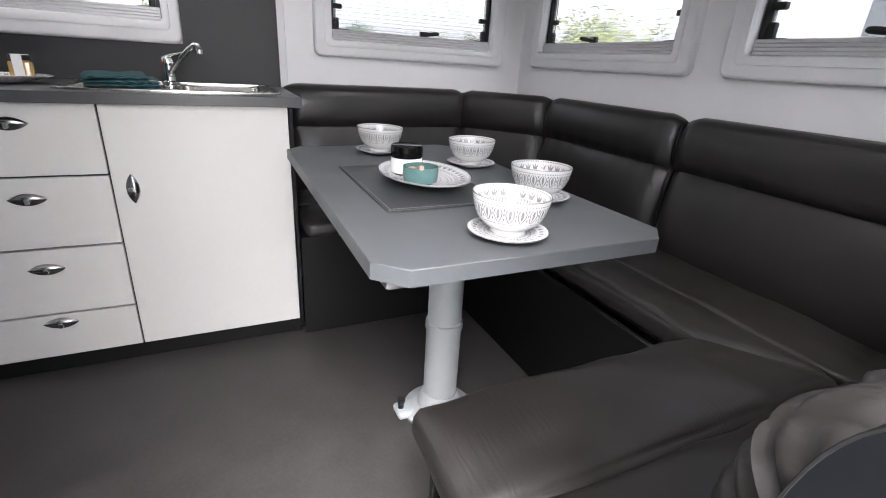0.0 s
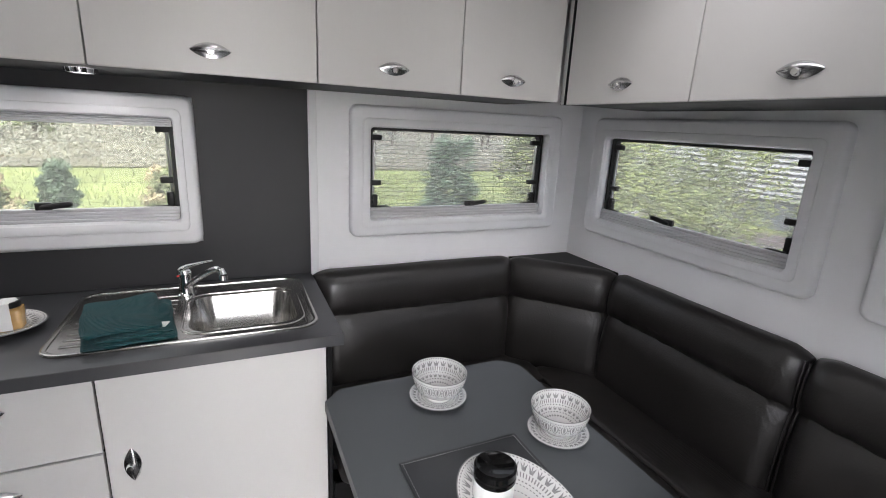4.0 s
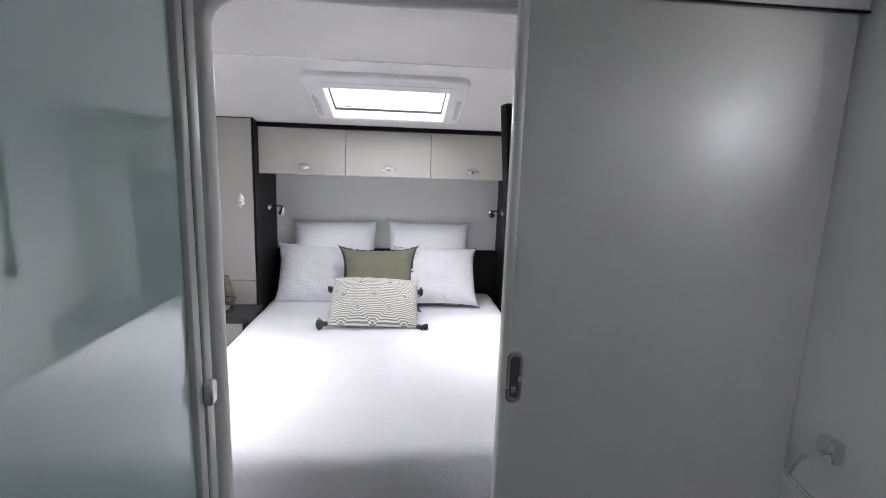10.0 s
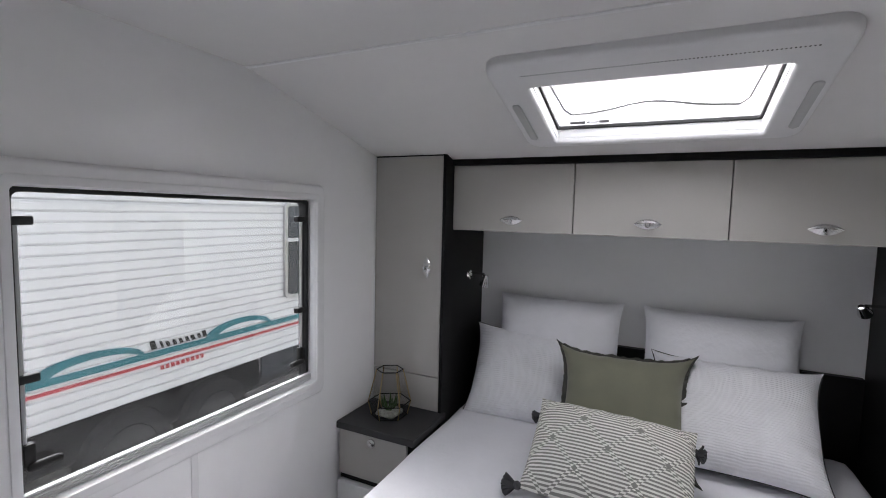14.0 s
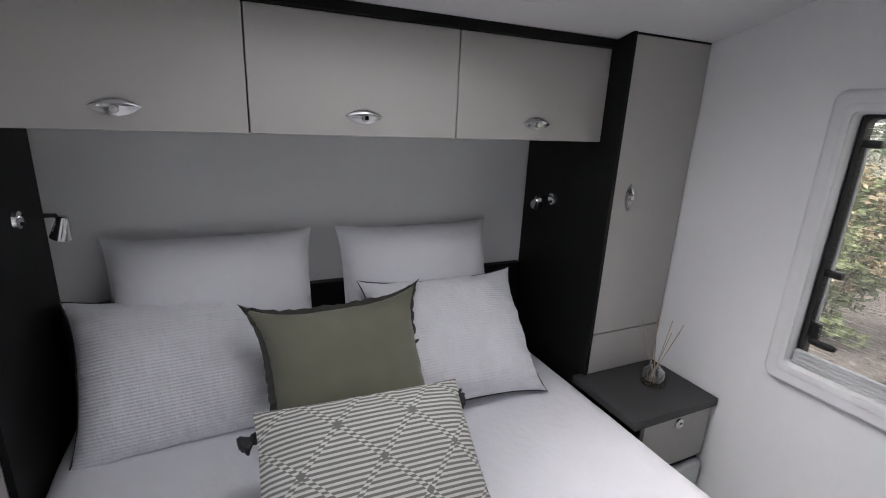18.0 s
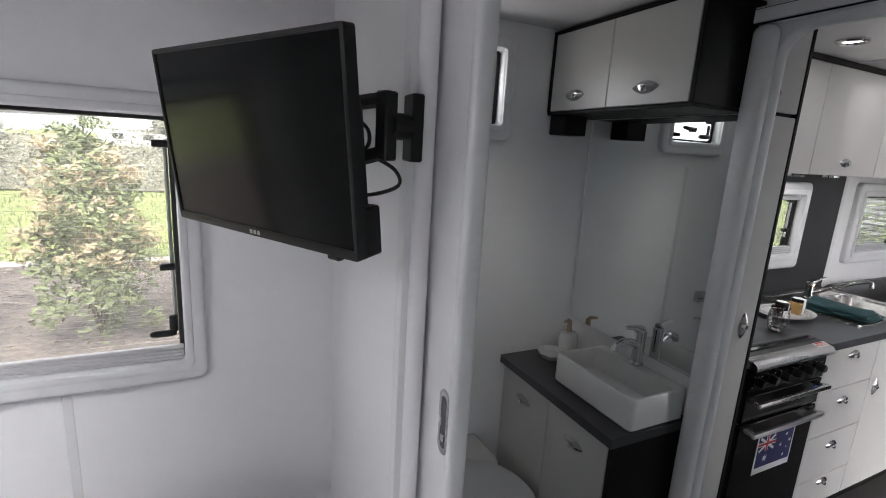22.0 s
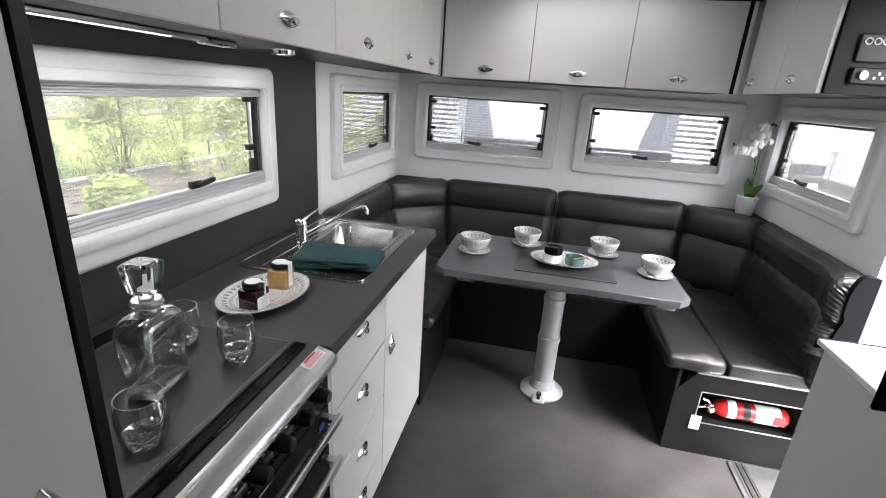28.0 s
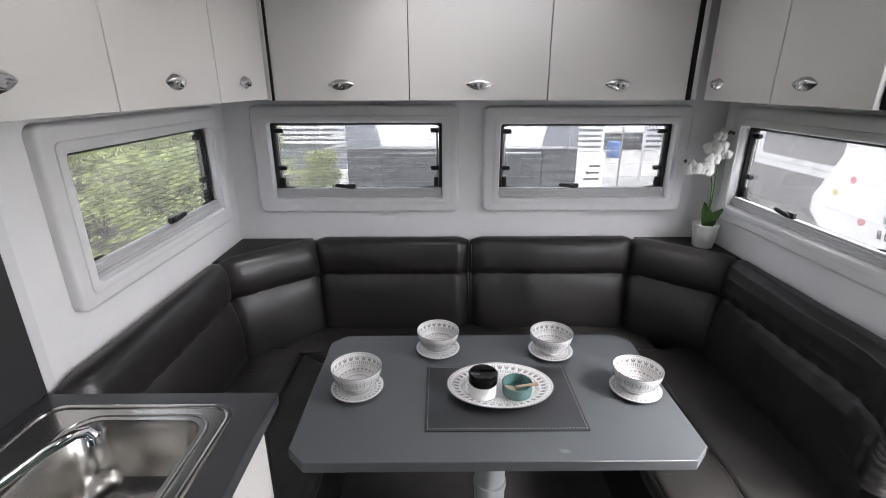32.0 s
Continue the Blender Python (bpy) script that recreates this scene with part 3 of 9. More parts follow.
def eye_plate():
    """A cupped half-moon pull: an eye-shaped dish with a round catch in it; it faces -y and is wide along x."""
    bm = bmesh.new()
    W, Hh, n, rows = 0.047, 0.0185, 20, 5
    top = []
    for j in range(rows + 1):
        f = j / rows
        line = []
        for k in range(n + 1):
            t = -1 + 2 * k / n
            ph = Hh * (1 - t * t) ** 0.9
            z = ph * (1 - 2 * f)
            bow = 0.013 * (1 - t * t) * math.sin(math.pi * min(1, f * 1.15)) ** 0.8 if f < 0.55 else 0.013 * (1 - t * t) * (1 - f) * 1.3
            line.append(bm.verts.new((t * W, -0.0015 - bow, z)))
        top.append(line)
    for a, b in zip(top, top[1:]):
        for k in range(n):
            try:
                bm.faces.new((a[k], a[k + 1], b[k + 1], b[k]))
            except ValueError:
                pass
    bmesh.ops.remove_doubles(bm, verts=bm.verts[:], dist=0.0002)
    me = bpy.data.meshes.new("handle")
    bmesh.ops.recalc_face_normals(bm, faces=bm.faces[:])
    bm.to_mesh(me)
    bm.free()
    me.materials.append(SATIN)
    me.shade_smooth()
    return me


def shared(name, bm, m, smooth=40):
    me = bpy.data.meshes.new(name)
    bmesh.ops.recalc_face_normals(bm, faces=bm.faces[:])
    bm.to_mesh(me)
    bm.free()
    me.materials.append(m)
    me.shade_smooth()
    me.set_sharp_from_angle(angle=radians(smooth))
    return me


SATIN = mat("satin_chrome", 0.60, 0.20, 1.0, vary=0.06, scale=14)
PULL = eye_plate()
CATCH = shared("catch", lathe([(0, 0.0), (0.0085, 0), (0.0085, 0.014), (0.007, 0.0165), (0, 0.017)], 16), CHROME)


def pull(parent, x, y, z, face=0, upright=False):
    """A pull on a door. face: degrees by which it is turned from facing -y."""
    m = pose(x, y, z, 0, 0, face) @ (pose(0, 0, 0, 0, 90, 0) if upright else Matrix())
    h = placed("handle", PULL, m, parent, "half-moon chrome pull")
    placed("catch", CATCH, m @ pose(0, -0.002, -0.004, 90, 0, 0), h)


# Windows -------------------------------------------------------------------
STAY = shared("stay", rod((0, 0, 0), (0, 0, 1), 0.0050, 8), ALU)
JOINT = shared("stay_joint", bx((-0.012, -0.012, -0.012), (0.03, 0.008, 0.008), 0.004, 2), PLASTIC)
CLAMP = shared("clamp", bx((-0.008, -0.012, 0.0), (0.014, 0.008, 0.052), 0.005, 2, puff((-0.004, -0.020, -0.008), (0.062, -0.004, 0.008), 0.006, (0, 0, 0.002), 4, 0)), PLASTIC)
LATCH = shared("latch", moved(puff((-0.018, -0.024, -0.006), (0.062, -0.010, 0.007), 0.006, (0, 0, 0.002), 5), pose(0, 0, 0, 0, -7, 0)), PLASTIC)
BLOCK = shared("latch_block", bx((-0.030, -0.014, -0.010), (0.012, 0.0, 0.012), 0.003, 2), PLASTIC)
COUNT = [0]


def window(f, u0, u1, z0, z1, label, margins=(0.062, 0.066, 0.055), catches=True, rails="b", blind=0.0, glass=None, rail=0.042):
    """A caravan window: white moulded surround, black seal, acrylic pane, aluminium rails, stays and catches.
    f(u, z, d) gives the place, d from the wall's inner face into the room."""
    COUNT[0] += 1
    um, zt, zb = (u0 + u1) / 2, z1, z0
    w = thing("window_%d" % COUNT[0], label, "window", f(um, z0, 0), kind="structure")
    mu, mt, mb = margins
    part("window_frame", ring(rrect(u0 - mu, u1 + mu, z0 - mb, z1 + mt, 0.03), rrect(u0, u1, z0, z1, 0.012), f, -0.004, 0.030, 0.014, 4), WPLASTIC, w, "white moulded plastic surround")
    e = 0.008
    part("lip", ring(rrect(u0 - mu * 0.42, u1 + mu * 0.42, z0 - mb * 0.42, z1 + mt * 0.42, 0.02), rrect(u0 - 0.004, u1 + 0.004, z0 - 0.004, z1 + 0.004, 0.014), f, 0.028, 0.034, 0.003), WPLASTIC, w)
    part("seal", ring(rrect(u0 - 0.002, u1 + 0.002, z0 - 0.002, z1 + 0.002, 0.014), rrect(u0 + 0.014, u1 - 0.014, z0 + 0.010, z1 - 0.010, 0.016), f, -0.040, -0.006, 0.003), RUBBER, w, "black rubber seal")
    p = part("pane", slab(rrect(u0 + 0.006, u1 - 0.006, z0 + 0.006, z1 - 0.006, 0.014), f, -0.034, -0.030), glass or PANE, w, "tinted acrylic pane")
    p.visible_shadow = False
    for side in rails:
        za, zz = (z0, z0 + rail) if side == "b" else (z1 - 0.026, z1)
        bm = bmesh.new()
        for k in range(4):
            h = (zz - za) / 4
            c = [f(u0 + 0.003, za + k * h, -0.006), f(u1 - 0.003, za + (k + 0.985) * h, 0.012 - 0.0012 * (k % 2))]
            bx(c[0], c[1], 0.002, 1, bm)
        part("rail", bm, RAIL, w, "ribbed pale aluminium blind rail")
    if blind:
        bm = bmesh.new()
        n = int((z1 - z0 - 0.05) / 0.016)
        for k in range(n):
            z = z0 + 0.035 + k * 0.016
            bx(f(u0 + 0.016, z, -0.012), f(u1 - 0.016, z + blind, -0.0112), 0, 1, bm)
        part("insect_screen", bm, FRIDGE, w, "fine pleated insect screen")
    right = Vector(f(1, 0, 0)) - Vector(f(0, 0, 0))
    inn = Vector(f(0, 0, 1)) - Vector(f(0, 0, 0))
    for s, u in ((1, u0 + 0.022), (-1, u1 - 0.022)):
        m = Matrix.Translation(f(u, z0, -0.022)) @ Matrix(((right.x * s, -inn.x, 0), (right.y * s, -inn.y, 0), (0, 0, 1))).to_4x4()
        hgt = z1 - z0
        placed("stay", STAY, m @ Matrix.Translation((0, 0, hgt * 0.16)) @ Matrix.Diagonal((1, 1, hgt * 0.74, 1)), w)
        placed("stay_joint", JOINT, m @ Matrix.Translation((0, 0, hgt * 0.9)), w)
        placed("stay_joint", JOINT, m @ Matrix.Translation((0, 0, hgt * 0.40)), w)
        if catches:
            placed("clamp", CLAMP, m @ Matrix.Translation((0.002, 0, hgt * 0.11)), w)
    if catches and z0 > 1.0:
        mid = Matrix.Translation(f(um + 0.06 * (u1 - u0), z0 + 0.050, 0.002)) @ Matrix(((right.x, -inn.x, 0), (right.y, -inn.y, 0), (0, 0, 1))).to_4x4()
        placed("latch", LATCH, mid, w, "black twist latch")
        placed("latch_block", BLOCK, mid, w)
    return w


fk = lambda u, z, d: (u, YK - d, z)
fd = lambda u, z, d: (u, YD + d, z)
fe = lambda u, z, d: (XE - d, u, z)
window(fk, *WIN_K[0][1:], "white framed awning window above the sink", (0.060, 0.068, 0.080), rails="bt", glass=KPANE)
window(fk, *WIN_K[1][1:], "white framed awning window beside the dinette", (0.076, 0.078, 0.068), blind=0.0011)
window(fk, *WIN_K[2][1:], "small white framed bathroom window", (0.050, 0.045, 0.055), rails="", glass=BATHPANE)
window(fk, *WIN_K[3][1:], "large bedroom window facing the garden", (0.056, 0.058, 0.062), blind=0.0004, glass=DUSK)
window(fd, *WIN_D[0][1:], "white framed window over the dinette seat", (0.076, 0.078, 0.068))
window(fd, *WIN_D[1][1:], "large bedroom window facing the neighbouring caravan", (0.056, 0.058, 0.062), glass=VANPANE, rail=0.026)
window(fe, *WIN_E[0][1:], "white framed window in the lounge end wall", (0.076, 0.078, 0.068), blind=0.0005)
window(fe, *WIN_E[1][1:], "white framed window in the lounge end wall", (0.076, 0.078, 0.068))

# Roof hatches --------------------------------------------------------------
fz = lambda u, v, d: (u, v, ZC - d)
h = thing("roof_hatch", "white framed roof hatch with lit LED strips", "skylight", (0.83, 0, ZC))
part("frame", ring(rrect(0.535, 1.095, -0.42, 0.43, 0.04), rrect(0.61, 1.055, -0.30, 0.31, 0.015), fz, -0.004, 0.018, 0.007), WPLASTIC, h)
part("shaft", ring(rrect(0.60, 1.065, -0.31, 0.32, 0.01), rrect(0.612, 1.053, -0.298, 0.308, 0.012), fz, -0.09, 0.004), WPLASTIC, h)
p = part("dome", slab(rrect(0.60, 1.065, -0.31, 0.32, 0.02), fz, -0.085, -0.080), HATCHPANE, h, "milky acrylic dome")
for y in (0.368, -0.358):
    box("led_strip", (0.66, y - 0.016, ZC - 0.024), (1.0, y + 0.016, ZC - 0.016), LED, h, "lit LED strip")

fs = lambda u, v, d: (u, v, ZC + rake(u) - d)
h = thing("roof_hatch", "white framed skylight above the bed with a wire handle", "skylight", (-4.01, 0.02, 1.88))
x0, x1 = SKY_X
part("frame", ring(rrect(x0 - 0.026, x1 + 0.120, -0.372, 0.420, 0.05), rrect(x0 + 0.004, x1 - 0.004, SKY_Y[0] + 0.004, SKY_Y[1] - 0.004, 0.012), fs, -0.004, 0.026, 0.012, 3), WPLASTIC, h)
part("shaft", ring(rrect(x0, x1, *SKY_Y, 0.008), rrect(x0 + 0.006, x1 - 0.006, SKY_Y[0] + 0.006, SKY_Y[1] - 0.006, 0.008), fs, -0.036, 0.006), WPLASTIC, h)
part("seal", ring(rrect(x0 + 0.004, x1 - 0.004, SKY_Y[0] + 0.004, SKY_Y[1] - 0.004, 0.010), rrect(x0 + 0.014, x1 - 0.014, SKY_Y[0] + 0.014, SKY_Y[1] - 0.014, 0.008), fs, -0.029, -0.020), RUBBER, h, "thin black seal")
p = part("dome", slab(rrect(x0, x1, *SKY_Y, 0.015), fs, -0.034, -0.030), SKYPANE, h, "clear acrylic dome")
for y in (-0.336, 0.390):
    part("handle", slab(rrect(x0 + 0.05, x1 - 0.08, y - 0.012, y + 0.012, 0.011), fs, 0.018, 0.030, 0.003), GREYPANEL, h)
bm = bmesh.new()
for k in range(78):
    y = -0.28 + k * 0.0082
    c = fs(x1 + 0.055, y, 0.0225)
    bx((c[0] - 0.010, y, c[2] - 0.002), (c[0] + 0.010, y + 0.0032, c[2] + 0.001), 0, 1, bm)
part("vent_slots", bm, DARKINK, h, "row of dark vent slots")
pts = []
for k in range(33):
    t = -1 + k / 16
    wv = 0.05 * math.exp(-(t / 0.38) ** 2) - 0.012
    xx = x0 + 0.135 + wv if abs(t) < 0.78 else x0 + 0.135 + wv + (abs(t) - 0.78) / 0.22 * 0.24
    pts.append(fs(xx, 0.026 + 0.243 * max(-0.8, min(0.8, t)) / 0.8 * (1 + 0.08 * max(0, abs(t) - 0.78) / 0.22), -0.015))
part("wire_handle", tube(pts, 0.0038, 6), ALU, h, "bent grey wire handle")
bm = bmesh.new()
for y0, y1, xo in ((-0.222, -0.174, 0.034), (-0.128, -0.098, 0.034)):
    bx(fs(x0 + xo - 0.008, y0, -0.0275), fs(x0 + xo + 0.008, y1, -0.0290), 0, 1, bm)
lathe([(0.014, 0), (0.018, 0), (0.018, 0.0005), (0.014, 0.0005), (0.014, 0)], 20, fs(x0 + 0.036, -0.150, -0.0272), bm)
part("stamp", bm, DARKINK, h, "small dark maker's stamp")

h = thing("bathroom_vent", "white framed roof vent with a dark insect mesh", "roof vent", (-2.2, 0.56, ZC))
part("frame", ring(rrect(-2.39, -2.02, 0.38, 0.74, 0.03), rrect(-2.345, -2.065, 0.425, 0.695, 0.02), fz, -0.003, 0.02, 0.008), WPLASTIC, h)
part("mesh", slab(rrect(-2.35, -2.06, 0.42, 0.70, 0.02), fz, -0.012, -0.006), NET, h, "grey insect mesh").visible_shadow = False
part("lid", slab(rrect(-2.36, -2.05, 0.41, 0.71, 0.02), fz, -0.095, -0.090), glassy("smoked_acrylic", (0.52, 0.51, 0.50)), h, "smoked acrylic lid")
part("knob", lathe([(0, 0), (0.03, 0), (0.026, 0.018), (0, 0.02)], 20, (-2.33, 0.56, ZC - 0.035)), WPLASTIC, h)
for y in (0.36, 0.76):
    box("led_strip", (-2.34, y - 0.008, ZC - 0.012), (-2.07, y + 0.008, ZC - 0.002), GREYPANEL, h)

for i, (px, py) in enumerate(DOWN + [(-1.25, -0.30)]):
    d = thing("downlight", "lit round chrome-rimmed ceiling downlight", "ceiling light", (px, py, ZC), "ceiling downlights")
    part("rim", lathe([(0.046, 0.0), (0.046, -0.006), (0.040, -0.012), (0.032, -0.010), (0.030, -0.002)], 32, (px, py, ZC)), CHROME, d)
    part("diffuser", lathe([(0, -0.004), (0.031, -0.004)], 32, (px, py, ZC)), LED, d, "lit diffuser")

h = thing("smoke_alarm", "round white vented smoke alarm on the ceiling", "smoke alarm", (0.0, 0.035, ZC))
part("cover", lathe([(0.072, 0), (0.07, -0.012), (0.055, -0.026), (0, -0.03)], 32, (0.0, 0.035, ZC)), WPLASTIC, h)
h = thing("smoke_alarm", "small white alarm on the bedroom ceiling", "smoke alarm", (-3.56, 0.86, ZC))
part("cover", bx((-3.61, 0.80, ZC - 0.022), (-3.49, 0.92, ZC), 0.012, 2), WPLASTIC, h)
part("clip", bx((-3.59, 0.84, ZC - 0.028), (-3.53, 0.88, ZC - 0.018), 0.004), GREYPANEL, h)

# Ceiling air conditioner
AX, AY = -0.862, 0.012
ac = thing("air_conditioner", "glossy white low ceiling air conditioner with vents", "air conditioner", (AX, AY, ZC))
bm = bmesh.new()
levels = [(ZC, 0.338, 0.232), (1.985, 0.336, 0.231), (1.946, 0.330, 0.226), (1.932, 0.324, 0.220), (1.925, 0.312, 0.208), (1.9215, 0.292, 0.188), (1.9205, 0.26, 0.16)]
rows = []
for z, a, b in levels:
    rows.append([bm.verts.new((AX + u, AY + v, z)) for u, v in rrect(-a, a, -b, b, 0.125, 9)])
for a, b in zip(rows, rows[1:]):
    for k in range(len(a)):
        bm.faces.new((a[k], a[(k + 1) % len(a)], b[(k + 1) % len(a)], b[k]))
bm.faces.new(rows[-1])
part("cover", bm, mat("glossy_white_plastic", (0.80, 0.80, 0.81), 0.05, vary=0.02, scale=4, coat=1.0), ac, "white glossy cover")
for y in (AY + 0.066, AY - 0.050):
    vt = part("vent", slab(rrect(y - 0.051, y + 0.051, 1.9365, 1.977, 0.006, 3), lambda u, v, d: (AX - 0.334 - d, u, v), 0.0, 0.005, 0.002), PLASTIC, ac, "black louvred outlet")
    box("flap", (AX - 0.3405, y - 0.046, 1.957), (AX - 0.337, y + 0.046, 1.9735), FRIDGE, vt, "grey swing flap")
    box("louvre", (AX - 0.3405, y - 0.046, 1.9445), (AX - 0.337, y + 0.046, 1.9475), FRIDGE, vt)
    box("louvre_post", (AX - 0.3415, y - 0.003, 1.940), (AX - 0.337, y + 0.003, 1.955), FRIDGE, vt)
bm = bmesh.new()
for k in range(26):
    a = 2 * math.pi * k / 26
    c, q = math.cos(a), math.sin(a)
    p = [(0.030 * c - 0.002 * q, 0.030 * q + 0.002 * c), (0.070 * c - 0.0046 * q, 0.070 * q + 0.0046 * c), (0.070 * c + 0.0046 * q, 0.070 * q - 0.0046 * c), (0.030 * c + 0.002 * q, 0.030 * q - 0.002 * c)]
    slab(p, lambda u, v, d: (-0.815 + u, AY + 0.006 + v, d), 1.9192, 1.9212, bm=bm)
part("fan_grille", bm, PLASTIC, ac, "black radial air slots")
part("centre_badge", bx((-0.828, AY - 0.014, 1.9182), (-0.802, AY + 0.026, 1.9212), 0.001), GREYPANEL, ac)
for sgn in (1, -1):
    bm = bmesh.new()
    for k in range(26):
        x = -0.885 + k * 0.0135
        half_w = 0.196 if x < -0.65 else 0.074 + math.sqrt(max(0.0, 0.122 ** 2 - (x + 0.65) ** 2))
        inner_w = 0.112 + 0.070 * max(0.0, 1 - k / 15)
        if half_w > inner_w + 0.01:
            bx((x, AY + sgn * inner_w, 1.9190), (x + 0.0078, AY + sgn * half_w, 1.9225), 0, 1, bm)
    part("side_grille", bm, mat("grey_grille", (0.24, 0.24, 0.25), 0.5, vary=0.06) if sgn > 0 else bpy.data.materials["grey_grille"], ac, "grey ribbed intake grille")

# Kitchen -------------------------------------------------------------------
YF = 0.600


def front(parent, x0, x1, z0, z1, y=YF, t=0.016, m=None, name="door", label=""):
    return box(name, (x0 + 0.0015, y, z0 + 0.0015), (x1 - 0.0015, y + t, z1 - 0.0015), m or CAB, parent, label, r=0.0015)


cab = thing("drawer_cabinet", "off-white kitchen base unit with four drawers", "cabinet", (-0.48, 0.85, 0))
box("body", (-0.715, 0.618, 0.07), (-0.27, 1.12, 0.862), BLACK, cab)
box("filler", (-0.717, 0.600, 0.03), (-0.685, 0.70, 0.865), CAB, cab)
for z0, z1 in ((0.662, 0.868), (0.443, 0.659), (0.222, 0.440), (0.068, 0.219)):
    d = front(cab, -0.684, -0.270, z0, z1, name="drawer")
    pull(d, -0.477, YF, (z0 + z1) / 2 + 0.045)
cab = thing("sink_cabinet", "off-white kitchen cupboard under the sink", "cabinet", (0, 0.85, 0))
box("body", (-0.27, 0.618, 0.07), (0.258, 1.12, 0.74), BLACK, cab)
box("side_panel", (0.2585, 0.600, 0.03), (0.272, 1.12, 0.862), BLACK, cab, "black end panel")
d = front(cab, -0.268, 0.258, 0.068, 0.868)
pull(d, -0.215, YF, 0.615, 0, True)
tagged(box("baseboard", (-0.72, 0.625, 0.0), (0.26, 0.64, 0.07), BLACK), "black recessed kickboard", "baseboard", "", "structure")

# worktop with an opening for the sink
SX0, SX1, SY0, SY1 = -0.385, 0.252, 0.642, 1.082
BX0, BX1, BY0, BY1 = -0.085, 0.205, 0.690, 0.975
bm = bmesh.new()
W = dict(x=(-0.735, 0.300), y=(0.572, YK - 0.001))
hole = rrect(SX0 + 0.02, SX1 - 0.02, SY0 + 0.02, SY1 - 0.02, 0.04)
fxy = lambda u, v, d: (u, v, d)


def plate_with_hole(bm, outer, inner, z0, z1):
    lay = []
    for z in (z0, z1):
        o = [bm.verts.new((*p, z)) for p in outer]
        i = [bm.verts.new((*p, z)) for p in inner]
        es = [bm.edges.new((o[k], o[(k + 1) % len(o)])) for k in range(len(o))] + [bm.edges.new((i[k], i[(k + 1) % len(i)])) for k in range(len(i))]
        bmesh.ops.triangle_fill(bm, use_beauty=True, use_dissolve=False, edges=es)
        lay.append((o, i))
    for s in (0, 1):
        a, b = lay[0][s], lay[1][s]
        for k in range(len(a)):
            bm.faces.new((a[k], a[(k + 1) % len(a)], b[(k + 1) % len(a)], b[k]))
    return bm


wt = thing("worktop", "dark grey laminate kitchen worktop with a sink cut-out", "worktop", (-0.2, 0.85, 0.865))
part("slab", plate_with_hole(bm, [(-0.735, 0.574), (0.298, 0.574), (0.298, 1.129), (-0.735, 1.129)], hole, 0.868, 0.900), BENCH, wt)
box("front_edge", (-0.735, 0.5715, 0.8685), (0.300, 0.5735, 0.8994), BENCH, wt, "grey edge tape along the front", r=0.0006)
box("end_edge", (0.2985, 0.5740, 0.8685), (0.3005, 1.129, 0.8994), BENCH, wt, "grey edge tape at the end", r=0.0006)
box("seal", (-0.735, 1.1205, 0.9002), (0.298, 1.1235, 0.9040), RUBBER, wt, "black sealant bead along the splashback", r=0.001)
panel("splashback", "y", YK - 0.006, YK - 0.0005, (-1.268, 0.300), (0.90, 1.555), [(-0.937, -0.049, 1.043, 1.502)], CHAR, "charcoal laminate splashback round the kitchen window", "splashback")
tagged(box("trim", (0.300, YK - 0.008, 0.90), (0.330, YK - 0.0005, 1.55), WPLASTIC), "white edge strip beside the splashback", "trim", "", "structure")

# pantry
pan = thing("pantry_cabinet", "tall off-white pantry with black side panel", "cabinet", (-1.41, 0.85, 0))
box("body", (-1.555, 0.592, 0.03), (-1.284, 1.125, 1.996), BLACK, pan)
box("side_panel", (-1.284, 0.575, 0.0), (-1.268, 1.125, 1.998), BLACK, pan, "black side panel")
box("edge_panel", (-1.557, 0.573, 0.0), (-1.545, 0.60, 1.998), EDGE, pan)
box("top_panel", (-1.545, 0.576, 1.982), (-1.284, 0.60, 1.998), EDGE, pan)
d = front(pan, -1.545, -1.285, 1.732, 1.982, 0.576)
pull(d, -1.43, 0.576, 1.785)
d = front(pan, -1.545, -1.285, 0.04, 1.722, 0.576)
pull(d, -1.346, 0.576, 1.048, 0, True)

# overhead cupboards on the kitchen side
XS = (-1.240, -0.746, -0.237, 0.279, 0.712, 1.085)
YO = 0.784
for x0, x1 in zip(XS, XS[1:]):
    c = thing("overhead_cupboard", "off-white overhead kitchen cupboard with a lift-up door", "cupboard", ((x0 + x1) / 2, 0.96, 1.55), "kitchen overhead cupboards")
    box("body", (x0 + 0.001, YO + 0.017, 1.552), (x1 - 0.001, 1.127, 1.978), CHAR, c, r=0)
    d = front(c, x0, x1, 1.550, 1.978, YO)
    pull(d, x0 + (x1 - x0) * 0.5, YO, 1.607)
tagged(box("trim", (-1.268, YO - 0.006, 1.978), (1.112, YO + 0.02, 1.999), EDGE), "black shadow strip over the cupboards", "trim", "", "structure")
tagged(box("trim", (-1.267, YO + 0.004, 1.550), (-1.241, YO + 0.03, 1.978), EDGE), "black filler strip", "trim", "", "structure")
sl = thing("strip_light", "slim lit LED strip light under the cupboards", "strip light", (-0.85, 0.95, 1.545))
box("housing", (-1.12, 0.925, 1.541), (-0.60, 0.955, 1.551), ALU, sl)
box("diffuser", (-1.10, 0.934, 1.5404), (-0.70, 0.946, 1.5414), LED, sl)
box("switch", (-0.60, 0.92, 1.536), (-0.50, 0.96, 1.551), STEEL, sl, r=0.004)
sl = thing("puck_light", "small lit round light under the cupboards", "puck light", (-0.28, 0.93, 1.545))
part("rim", lathe([(0.036, 0), (0.034, -0.011), (0.026, -0.012)], 24, (-0.28, 0.93, 1.551)), CHROME, sl)
